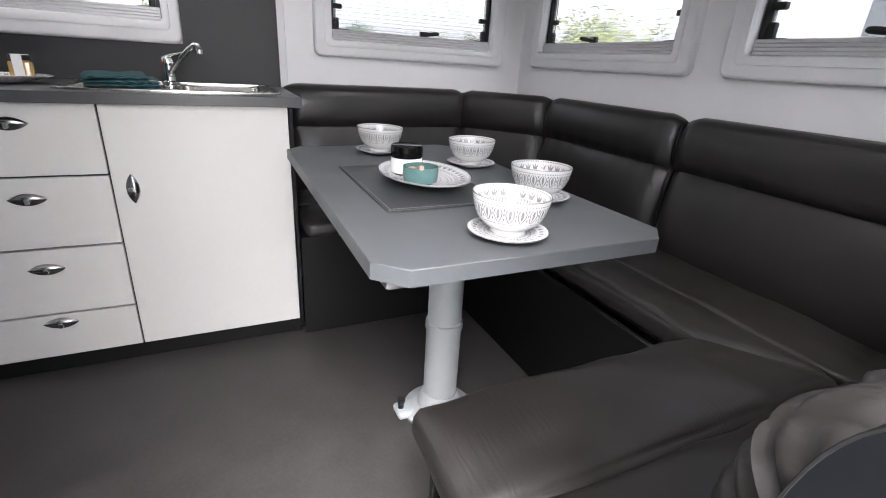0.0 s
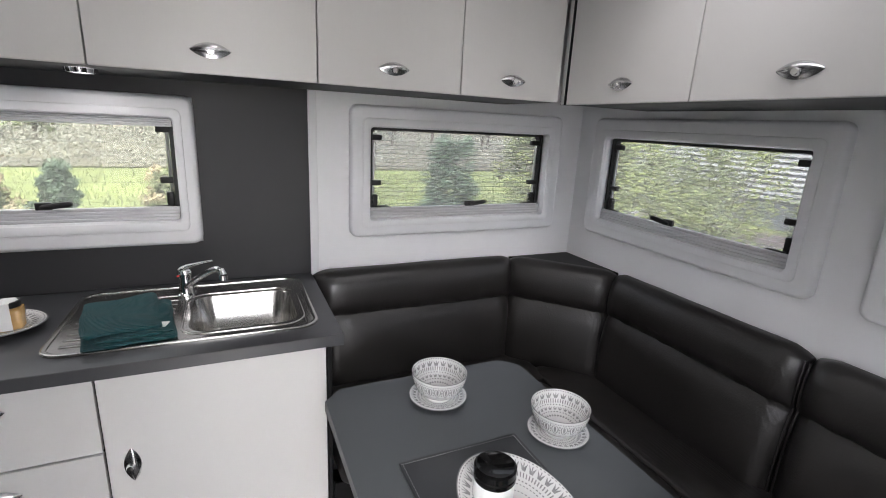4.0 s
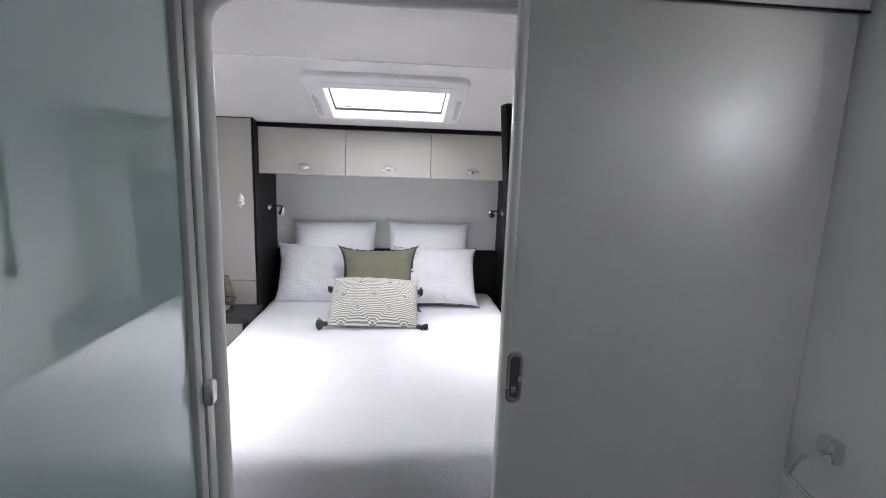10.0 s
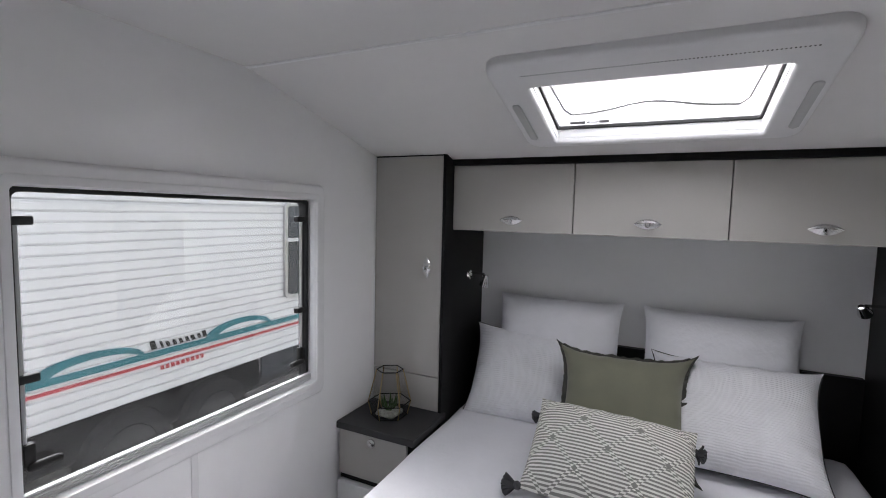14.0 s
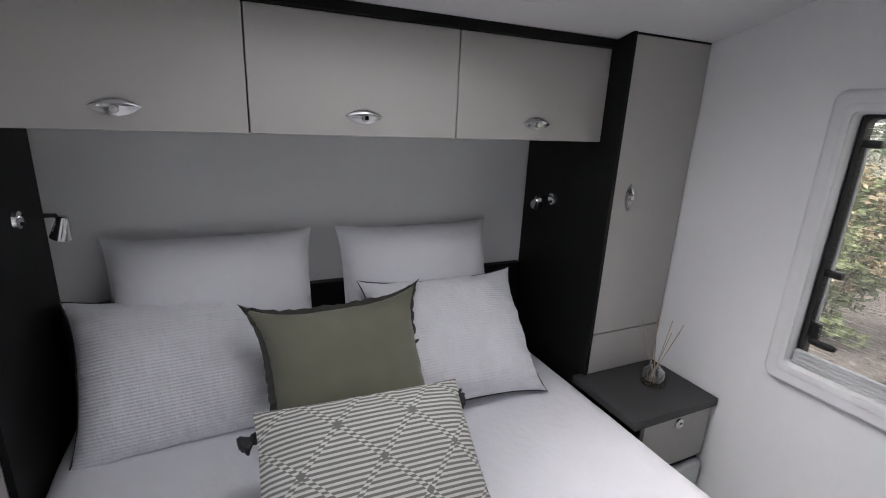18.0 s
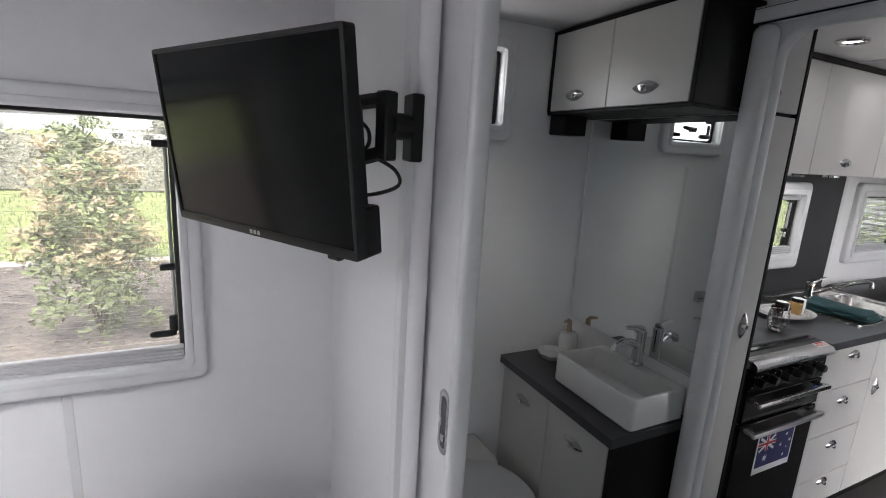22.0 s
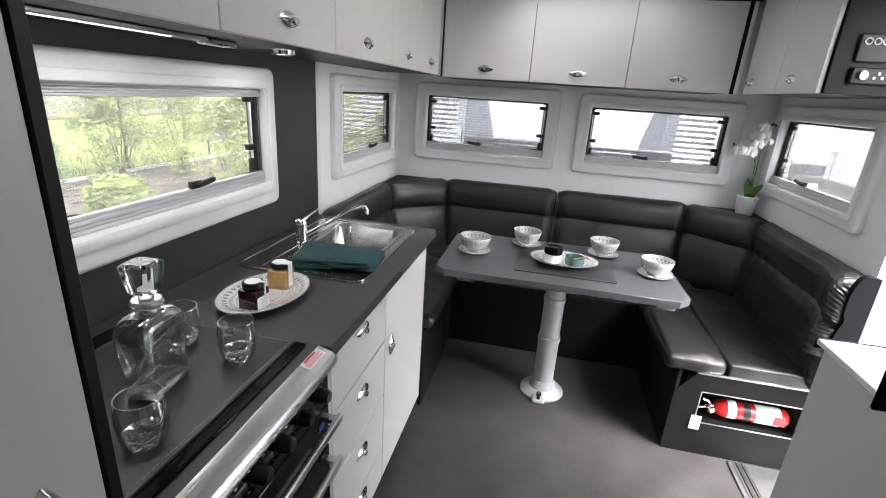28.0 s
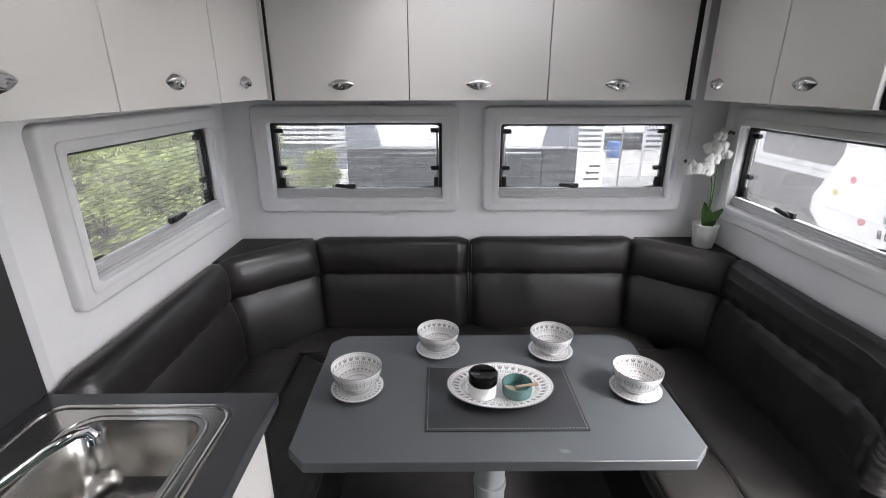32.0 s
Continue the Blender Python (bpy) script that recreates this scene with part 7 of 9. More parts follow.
sd = thing("soap_dish", "white faceted ceramic soap dish", "soap dish", (-1.74, 1.05, 0.782))
part("dish", lathe([(0, 0.0), (0.045, 0.0), (0.062, 0.022), (0.060, 0.024), (0.045, 0.008), (0, 0.006)], 8, (-1.735, 1.045, 0.7825)), CERAMIC, sd, "", 0)
tl = thing("toilet", "white caravan toilet against the side wall", "toilet", (-2.2, 0.9, 0))
part("bowl", lathe([(0.13, 0.0), (0.15, 0.05), (0.14, 0.15), (0.17, 0.30), (0.20, 0.40), (0.205, 0.43), (0.19, 0.44), (0, 0.44)], 36, (-2.20, 0.79, 0.0), sy=1.0), CERAMIC, tl, "white round bowl")
part("lid", lathe([(0.198, 0.442), (0.205, 0.447), (0.205, 0.462), (0.185, 0.480), (0.10, 0.492), (0, 0.494)], 36, (-2.20, 0.79, 0.0)), WPLASTIC, tl, "closed white lid")
part("cistern_box", bx((-2.39, 0.93, 0.0), (-2.01, 1.128, 0.47), 0.03, 3), CERAMIC, tl)
part("flush_button", lathe([(0, 0.006), (0.018, 0.005), (0.02, 0)], 20, (-2.30, 1.02, 0.471)), CHROME, tl)
th = thing("toilet_roll_holder", "chrome toilet roll holder on the side wall", "toilet roll holder", (-2.40, 1.12, 0.8))
part("mount", bx((-2.425, 1.098, 0.905), (-2.375, 1.128, 0.960), 0.006, 2), CHROME, th)
part("arm", tube([(-2.40, 1.10, 0.925), (-2.40, 1.04, 0.915), (-2.405, 1.02, 0.87), (-2.34, 1.02, 0.855), (-2.27, 1.03, 0.865)], 0.006, 8), CHROME, th)

# Bedroom -------------------------------------------------------------------
for s, ya, yb, nm in ((-1, -1.098, -0.762, "left"), (1, 0.808, 1.128, "right")):
    lo, hi = min(ya, yb), max(ya, yb)
    ins = hi if s < 0 else lo
    w = thing("wardrobe", "tall narrow grey-white wardrobe with a black side panel", "wardrobe", (-4.55, (lo + hi) / 2, 0.7), "bedside wardrobes")
    box("body", (-4.795, lo + 0.002, 0.70), (-4.346, hi - 0.002, 1.70), BLACK, w)
    box("head", (-4.56, lo + 0.002, 1.70), (-4.346, hi - 0.002, 1.752), BLACK, w)
    a, b = (ins, ins + 0.014) if s < 0 else (ins - 0.014, ins)
    bm = bmesh.new()
    pts = [(-4.328, 0.40), (-4.328, 1.815), (-4.40, 1.793), (-4.79, 1.688), (-4.79, 0.40)]
    slab(pts, lambda u, v, d: (u, d, v), a, b, bm=bm)
    part("side_panel", bm, BLACK, w, "black side panel")
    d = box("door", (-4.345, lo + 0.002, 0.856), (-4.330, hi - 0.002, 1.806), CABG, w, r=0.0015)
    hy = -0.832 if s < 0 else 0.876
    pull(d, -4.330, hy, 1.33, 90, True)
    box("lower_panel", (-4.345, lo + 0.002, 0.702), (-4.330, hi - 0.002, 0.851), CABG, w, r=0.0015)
    box("edge_strip", (-4.340, lo, 1.807), (-4.330, hi, 1.816), EDGE, w)
    nb = thing("bedside_cabinet", "small bedside cabinet with a dark top and one drawer", "bedside cabinet", (-4.2, (lo + hi) / 2, 0), "bedside cabinets")
    i2 = ins + 0.03 if s < 0 else ins - 0.05
    y0, y1 = min(lo, i2), max(hi, i2)
    box("top", (-4.347, y0 + 0.001, 0.672), (-4.058, y1 - 0.001, 0.701), CHAR, nb, "dark laminate top", r=0.002)
    box("body", (-4.795, lo + 0.004, 0.42), (-4.085, hi - 0.004, 0.671), BLACK, nb)
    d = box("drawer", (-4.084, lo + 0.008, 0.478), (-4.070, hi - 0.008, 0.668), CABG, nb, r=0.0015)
    part("lock", moved(lathe([(0, 0.009), (0.008, 0.009), (0.012, 0.007), (0.017, 0.006), (0.018, 0.0)], 20), pose(-4.070, (lo + hi) / 2, 0.640, 0, 90, 0)), SATIN, d, "round push-button lock")
    part("button", moved(lathe([(0, 0.014), (0.006, 0.013), (0.007, 0.008)], 14), pose(-4.070, (lo + hi) / 2, 0.640, 0, 90, 0)), CHROME, d)
    box("lower_box", (-4.795, lo + 0.002, 0.0), (-4.06, hi - 0.002, 0.45), WPLASTIC, nb, "white moulded lower step", r=0.012, seg=2)
YB = (-0.748, -0.238, 0.282, 0.794)
for y0, y1 in zip(YB, YB[1:]):
    c = thing("overhead_cupboard", "grey-white overhead cupboard above the bed", "cupboard", (-4.6, (y0 + y1) / 2, 1.5), "bedroom overhead cupboards")
    box("body", (-4.795, y0 + 0.001, 1.499), (-4.42, y1 - 0.001, 1.675), CHAR, c, r=0)
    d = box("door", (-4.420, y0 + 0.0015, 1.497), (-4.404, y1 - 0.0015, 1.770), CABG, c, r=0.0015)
    pull(d, -4.404, (y0 + y1) / 2 + 0.005, 1.545, 90)
tagged(box("trim", (-4.425, -0.747, 1.771), (-4.385, 0.793, 1.796), EDGE), "black strip over the bedroom cupboards", "trim", "", "structure")
hd = thing("headboard", "low black bed head panel", "headboard", (-4.77, 0.02, 0.7))
box("panel", (-4.798, -0.745, 0.55), (-4.765, 0.79, 0.985), BLACK, hd)

for s, y in ((1, -0.7485), (-1, 0.7945)):
    lp = thing("reading_light", "small chrome adjustable reading light", "wall light", (-4.6, y, 1.27), "bed reading lights")
    part("plate", moved(lathe([(0, 0.012), (0.016, 0.012), (0.021, 0.009), (0.023, 0.0)], 24), pose(-4.606, y, 1.278, -90 * s, 0, 0)), CHROME, lp, "round chrome wall plate")
    part("switch", moved(lathe([(0.005, 0.0), (0.005, 0.006), (0, 0.007)], 12), pose(-4.606, y + 0.012 * s, 1.268, -90 * s, 0, 0)), PLASTIC, lp)
    part("arm", tube([(-4.606, y + 0.010 * s, 1.286), (-4.606, y + 0.040 * s, 1.287), (-4.602, y + 0.078 * s, 1.286), (-4.598, y + 0.084 * s, 1.278)], 0.0055, 8), CHROME, lp)
    part("head", moved(lathe([(0, 0.034), (0.010, 0.032), (0.014, 0.020), (0.022, -0.024), (0.019, -0.026), (0.012, 0.0), (0, 0.004)], 24), pose(-4.592, y + 0.088 * s, 1.256, 18, 0, 90 + 60 * s) if s > 0 else pose(-4.584, y + 0.086 * s, 1.272, 62, 0, 60)), CHROME, lp, "tilted chrome lamp head")

# bed
BW0, BW1, BFX, BTZ = -0.742, 0.762, -2.775, 0.686
be = thing("bed", "double bed made up with a white cover", "bed", (-3.8, 0.01, 0))
box("base", (-4.76, -0.66, 0.0), (-3.25, 0.68, 0.30), EDGE, be, "dark base")
box("base_panel", (-4.76, -0.70, 0.285), (-2.835, 0.72, 0.47), GREYPANEL, be, "pale grey foot panel", r=0.006)
box("mattress", (-4.76, BW0 + 0.03, 0.44), (BFX - 0.03, BW1 - 0.03, 0.675), LINEN, be, r=0.05, seg=4)
bm = bmesh.new()
NX, NY = 70, 56
drop_s, drop_f, rr = 0.26, 0.200, 0.055
half = (BW1 - BW0) / 2
mid = (BW0 + BW1) / 2


def fold(a, edge):
    """How a cover runs over an edge: place along, and depth below the top."""
    q = a - (edge - rr)
    if q <= 0:
        return a, 0.0
    if q < rr * math.pi / 2:
        t = q / rr
        return edge - rr + rr * math.sin(t), rr * (1 - math.cos(t))
    return edge + 0.0, rr + q - rr * math.pi / 2


grid = []
for i in range(NX + 1):
    row = []
    a = i / NX * (4.70 + BFX + drop_f + 0.02)
    for j in range(NY + 1):
        b = (-1 + 2 * j / NY) * (half + drop_s)
        x_, dx = fold(a, 4.70 + BFX)
        y_, dy = fold(abs(b), half)
        y_ = math.copysign(y_, b)
        d = max(dx, dy)
        wob = noise.noise(Vector((a * 2.2, b * 2.6, 1.0))) * 0.010 + noise.noise(Vector((a * 6, b * 6, 3.0))) * 0.004
        fl_ = noise.noise(Vector((a * 7, b * 9, 7.0))) * 0.012 * min(1, d / 0.1)
        hem = 0.012 * noise.noise(Vector((b * 12, a * 3, 2.0))) if dx > 0.15 else 0
        row.append(bm.verts.new((-4.70 + x_ + (fl_ if dx > dy else 0), mid + y_ + (fl_ if dy >= dx else 0) * (1 if b > 0 else -1), BTZ - d + (wob if d < 0.06 else 0) + hem)))
    grid.append(row)
for i in range(NX):
    for j in range(NY):
        bm.faces.new((grid[i][j], grid[i][j + 1], grid[i + 1][j + 1], grid[i + 1][j]))
part("cover", bm, LINEN, be, "white crumpled cotton cover", 80)


def cushion_on_bed(name, bm, m, mt_, label, cat):
    c = thing(name, label, cat, (0, 0, 0), "pillows on the bed")
    part("pad", bm, mt_, c, "", 80)
    c.matrix_basis = m
    return c


for k, y in enumerate((-0.342, 0.305)):
    c = cushion_on_bed("pillow", pillow(0.58, 0.43, 0.18, cuts=26, wave=0.008, seed=k * 3, pull_in=0.075, soft=0.03), pose(-4.690, y, 0.985, 74, 0, 90), LINEN, "plump white pillow leaning on the bed head", "pillow")
for k, (x, y, z, tilt, tw_) in enumerate(((-4.575, -0.432, 0.848, 58, 3), (-4.462, 0.338, 0.865, 47, -2))):
    c = cushion_on_bed("pillow", pillow(0.56, 0.45, 0.19, cuts=36, wave=0.015, seed=20 + k * 3, pull_in=0.11), pose(x, y, z, tilt, 0, 90 + tw_), CREPE, "white crinkled square pillow with dark piping", "pillow")
    pts = []
    for q in range(81):
        e, f = min(3, int(q / 20)), q / 20 - min(3, int(q / 20))
        u, v = [(-1 + 2 * f, -1), (1, -1 + 2 * f), (1 - 2 * f, 1), (-1, 1 - 2 * f)][e]
        pts.append(Vector((u * 0.281 * (1 - 0.11 * abs(u) ** 3 * (1 - abs(v) ** 3)), v * 0.226 * (1 - 0.11 * abs(v) ** 3 * (1 - abs(u) ** 3)), 0.0)))
    part("piping", tube(pts, 0.0022, 5), GREYCLOTH, None, "thin dark grey piping").parent = c
gc = cushion_on_bed("cushion", pillow(0.50, 0.44, 0.18, cuts=28, wave=0.011, seed=40, pull_in=0.20), pose(-4.362, -0.025, 0.868, 56, 0, 94), SAGE, "sage green linen cushion with a dark fringed edge", "cushion")
rnd = random.Random(3)
bm = bmesh.new()
last = first = None
for k in range(160):
    t = k / 160 * 4
    e, f = int(t), t % 1
    x, y = [(-1 + 2 * f, -1), (1, -1 + 2 * f), (1 - 2 * f, 1), (-1, 1 - 2 * f)][e]
    px = x * 0.25 * (1 - 0.20 * abs(x) ** 3 * (1 - abs(y) ** 3))
    py = y * 0.22 * (1 - 0.20 * abs(y) ** 3 * (1 - abs(x) ** 3))
    out = Vector((px, py, 0)).normalized()
    wv = 0.0045 * math.sin(k * 1.9) + rnd.uniform(-0.002, 0.002)
    c = Vector((px, py, wv * 0.4))
    row = [bm.verts.new(c - out * 0.004 + Vector((0, 0, 0.003))), bm.verts.new(c + out * (0.016 + rnd.uniform(-0.003, 0.003)) + Vector((0, 0, wv + 0.002))), bm.verts.new(c + out * 0.012 + Vector((0, 0, wv - 0.002))), bm.verts.new(c - out * 0.004 - Vector((0, 0, 0.003)))]
    if last:
        for q in range(4):
            bm.faces.new((last[q], last[(q + 1) % 4], row[(q + 1) % 4], row[q]))
    first, last = first or row, row
for q in range(4):
    bm.faces.new((last[q], last[(q + 1) % 4], first[(q + 1) % 4], first[q]))
p = part("ruffle", bm, mat("grey_green_ruffle", (0.062, 0.062, 0.055), 0.95, vary=0.3, scale=60, bump=0.5, bscale=160, dist=0.002), None, "dark gathered ruffle edge", 60)
p.parent = gc

# striped cushion with tassels
WEAVE = mat("woven_stripe", (0.76, 0.75, 0.70), 0.92, vary=0.08, scale=20, bump=0.4, bscale=200, dist=0.002)
n_, l_ = WEAVE.node_tree.nodes, WEAVE.node_tree.links
co = n_.new("ShaderNodeTexCoord")
sp_ = n_.new("ShaderNodeSeparateXYZ")
l_.new(co.outputs["Object"], sp_.inputs[0])


def mth(op, a, c=None):
    k = n_.new("ShaderNodeMath")
    k.operation = op
    for i, x in enumerate((a, c)):
        if x is None:
            continue
        if isinstance(x, (int, float)):
            k.inputs[i].default_value = x
        else:
            l_.new(x, k.inputs[i])
    return k.outputs[0]


U, Vv = mth("MULTIPLY", sp_.outputs[0], 5.9), mth("MULTIPLY", sp_.outputs[1], 5.9)
d1 = mth("ABSOLUTE", mth("SUBTRACT", mth("FRACT", mth("ADD", mth("ADD", U, Vv), 40.5)), 0.5))
d2 = mth("ABSOLUTE", mth("SUBTRACT", mth("FRACT", mth("ADD", mth("SUBTRACT", U, Vv), 40.5)), 0.5))
near = mth("LESS_THAN", mth("MINIMUM", d1, d2), 0.04)
stripe = mth("GREATER_THAN", mth("FRACT", mth("ADD", mth("MULTIPLY", sp_.outputs[1], 92.0), mth("MULTIPLY", near, 0.5))), 0.5)
spot = mth("LESS_THAN", mth("MAXIMUM", d1, d2), 0.06)
full = mth("MULTIPLY", mth("MAXIMUM", stripe, spot), 0.88)
mx_ = n_.new("ShaderNodeMix")
mx_.data_type = "RGBA"
b_ = n_["Principled BSDF"]
l_.new(b_.inputs["Base Color"].links[0].from_socket, mx_.inputs["A"])
mx_.inputs["B"].default_value = (0.17, 0.17, 0.152, 1)
l_.new(full, mx_.inputs["Factor"])
l_.new(mx_.outputs["Result"], b_.inputs["Base Color"])
sc_ = cushion_on_bed("cushion", pillow(0.51, 0.34, 0.17, wave=0.009, seed=60, cuts=26, pull_in=0.05, soft=0.05), pose(-4.068, -0.037, 0.800, 37, 0, 92) @ pose(0, 0, 0, 0, 0, -3), WEAVE, "grey and cream striped woven cushion with tassels", "cushion")
for x, y, tz in ((-0.252, -0.158, 0.0), (0.252, -0.158, 0.0), (-0.245, 0.125, -0.05), (0.245, 0.125, -0.05)):
    bm = bmesh.new()
    c, s = (1 if x > 0 else -1), (1 if y > 0 else -1)
    base = Vector((x, y, tz))
    bmesh.ops.create_uvsphere(bm, u_segments=10, v_segments=8, radius=0.014, matrix=Matrix.Translation(base))
    for k in range(40):
        a1, a2 = rnd.uniform(-0.9, 0.9), rnd.uniform(-0.7, 0.7)
        d = Vector((c * math.cos(a1), s * 0.25 + 0.6 * math.sin(a1) - (0.5 if y > 0 else 0), math.sin(a2) * 0.7)).normalized()
        e = d.orthogonal() * rnd.uniform(-0.4, 0.4)
        tube([base + d * 0.008, base + d * 0.026 + e * 0.014, base + d * (0.050 if y < 0 else 0.034) + e * 0.030], [0.0045, 0.0045, 0.0035], 4, bm)
    p = part("tassel", bm, GREYCLOTH, None, "charcoal yarn tassel", 0)
    p.parent = sc_

# things on the bedside cabinets
BRASS = mat("aged_brass_wire", (0.45, 0.33, 0.16), 0.3, 1.0, vary=0.1)
tr = thing("geometric_terrarium", "faceted glass terrarium with dark brass edges", "terrarium", (-4.215, -0.938, 0.701))
cc = Vector((-4.215, -0.938, 0.7))
levels = [(0.076, 0.003, 0), (0.090, 0.062, 0), (0.056, 0.20, 30)]
rg = []
for r, z, o in levels:
    rg.append([cc + Vector((r * math.cos(radians(60 * k + o * 0)), r * math.sin(radians(60 * k + o * 0)), z)) for k in range(6)])
for nm_, segs in (("rim", [(rg[i][k], rg[i][(k + 1) % 6]) for i in range(3) for k in range(6)]), ("edge", [(rg[i][k], rg[i + 1][k]) for i in range(2) for k in range(6)])):
    for a, b in segs:
        part(nm_, tube([a, b], 0.0022, 6), EDGE if nm_ == "rim" else BRASS, tr)
bm = bmesh.new()
for i in range(2):
    for k in range(6):
        j = (k + 1) % 6
        bm.faces.new([bm.verts.new(q) for q in (rg[i][k], rg[i][j], rg[i + 1][j], rg[i + 1][k])])
p = part("panes", bm, SKYPANE, tr, "clear glass panes", 0)
part("pebbles", puff((-4.26, -0.983, 0.703), (-4.17, -0.893, 0.722), 0.01, (0, 0, 0.004), 8, 0.006, 60), mat("pale_pebbles", (0.5, 0.49, 0.45), 0.8, vary=0.4, scale=80), tr)
for k in range(7):
    a = 2 * math.pi * k / 7
    bm = bmesh.new()
    tube([cc + Vector((0.01 * math.cos(a), 0.01 * math.sin(a), 0.02)), cc + Vector((0.03 * math.cos(a), 0.03 * math.sin(a), 0.055)), cc + Vector((0.034 * math.cos(a), 0.034 * math.sin(a), 0.085))], [0.007, 0.006, 0.001], 6, bm)
    part("succulent_leaf", bm, GREEN, tr)
RS = 1.22
rd = thing("reed_diffuser", "small glass reed diffuser with thin wooden reeds", "reed diffuser", (-4.205, 0.985, 0.701))
part("bottle", lathe([(r * RS, z * RS) for r, z in ((0, 0.0), (0.030, 0.0), (0.033, 0.004), (0.033, 0.012), (0.028, 0.040), (0.016, 0.052), (0.014, 0.062), (0.0125, 0.062), (0.014, 0.050), (0.026, 0.038), (0.029, 0.008), (0, 0.006))], 28, (-4.205, 0.985, 0.7015)), CLEAR, rd, "clear glass bottle")
part("oil", lathe([(0, 0.0085), (0.033, 0.0095), (0.032, 0.024), (0, 0.024)], 24, (-4.205, 0.985, 0.7015)), glassy("amber_oil", (0.93, 0.80, 0.62), 0.05), rd)
for k in range(8):
    a = 2 * math.pi * k / 8 + 0.3
    t_ = 0.055 + 0.012 * (k % 3)
    part("reed", tube([(-4.205 - 0.012 * math.cos(a), 0.985 - 0.012 * math.sin(a), 0.712), (-4.205 + t_ * math.cos(a), 0.985 + t_ * math.sin(a), 0.915 + 0.01 * (k % 2))], 0.0012, 5), mat("reed_wood", (0.52, 0.42, 0.34), 0.7) if k == 0 else bpy.data.materials["reed_wood"], rd)

# television on a swing arm in the bedroom
tvp = Vector((-2.878, 0.603, 1.554))
ax = Vector((0.4905, -0.8714, 0)).normalized()
nn = Vector((-ax.y, ax.x, 0)) * 1
nn = nn if nn.dot(Vector((-0.1, -0.9, 0))) > 0 else -nn
T = Matrix(((ax.x, -nn.x, 0), (ax.y, -nn.y, 0), (0, 0, 1))).to_4x4()
T.translation = tvp
T = T @ Matrix.Translation((0, 0, 0.171)) @ Matrix.Rotation(radians(6.6), 4, "X") @ Matrix.Translation((0, 0, -0.171))
tv2 = thing("television", "black flat television on a swing-arm wall bracket", "television", tvp)
part("screen", moved(bx((-0.272, -0.004, -0.158), (0.272, 0.001, 0.166), 0.001), T), mat("dark_screen", 0.006, 0.14, spec=0.16, vary=0.1), tv2, "glossy black screen")
part("bezel", moved(ring(rrect(-0.279, 0.279, -0.173, 0.173, 0.006, 3), rrect(-0.270, 0.270, -0.156, 0.164, 0.003, 3), lambda u, v, d: (u, -d, v), -0.016, 0.007, 0.002), T), PLASTIC, tv2, "black plastic bezel")
part("back_shell", moved(bx((-0.274, 0.004, -0.168), (0.274, 0.022, 0.168), 0.008, 2, bx((-0.22, 0.018, -0.165), (0.262, 0.045, 0.075), 0.012, 2)), T), PLASTIC, tv2)
part("port_block", moved(bx((0.235, 0.01, -0.172), (0.279, 0.050, -0.09), 0.004), T), PLASTIC, tv2)
bm = bmesh.new()
for k in range(3):
    bx((-0.012 + k * 0.012, -0.0075, -0.1685), (-0.004 + k * 0.012, -0.0068, -0.1605), 0, 1, bm)
part("badge", moved(bm, T), ALU, tv2, "small silver badge")
for u in (0.205, 0.168):
    part("rear_label", moved(bx((u - 0.009, 0.0452, -0.016), (u + 0.009, 0.0458, 0.038), 0), T), PAPER, tv2, "white rating label")
part("sensor", moved(bx((0.20, -0.004, -0.182), (0.23, 0.012, -0.172), 0.003), T), PLASTIC, tv2)
bk = thing("tv_bracket", "black folding television wall bracket", "wall bracket", (-2.60, 0.45, 1.6))
part("wall_plate", bx((-2.612, 0.428, 1.540), (-2.591, 0.474, 1.652), 0.003), PLASTIC, bk)
back = tvp - nn * 0.055
elbow = Vector((-2.66, 0.42, 1.595))
part("connector", rod((-2.612, 0.45, 1.597), (elbow.x, elbow.y, 1.597), 0.022, 10), PLASTIC, bk)
part("pivot_post", moved(bx((-0.013, -0.014, -0.054), (0.013, 0.014, 0.054), 0.003), Matrix.Translation(elbow) @ Matrix.Rotation(0.4, 4, "Z")), PLASTIC, bk)
for dz, bow in ((0.042, 0.010), (-0.040, -0.012)):
    pts = [elbow.lerp(back, t / 8) + Vector((0, 0, dz * (1 - 0.25 * t / 8) + bow * math.sin(math.pi * t / 8) - 0.008 * t / 8)) for t in range(9)]
    part("arm", tube(pts, 0.0125, 8), PLASTIC, bk, "curved flat arm")
part("pivot_post", rod((back.x, back.y, 1.535), (back.x, back.y, 1.635), 0.012, 10), PLASTIC, bk)
cb = thing("television_cables", "loose black television cables with a plug", "cable", (-2.65, 0.47, 1.5))


def hang(*sz, r=0.0032):
    """A cable through points given along the bracket's arm and by height."""
    p = [elbow.lerp(back, a) + Vector((0, -0.012 + 0.006 * (i % 2), h)) for i, (a, h) in enumerate(sz)]
    q = []
    for i in range(len(p) - 1):
        p0, p1, p2, p3 = p[max(i - 1, 0)], p[i], p[i + 1], p[min(i + 2, len(p) - 1)]
        for k in range(5):
            t = k / 5
            q.append(0.5 * (2 * p1 + (p2 - p0) * t + (2 * p0 - 5 * p1 + 4 * p2 - p3) * t * t + (3 * p1 - p0 - 3 * p2 + p3) * t ** 3))
    part("cable", tube(q + [p[-1]], r, 6), RUBBER, cb)


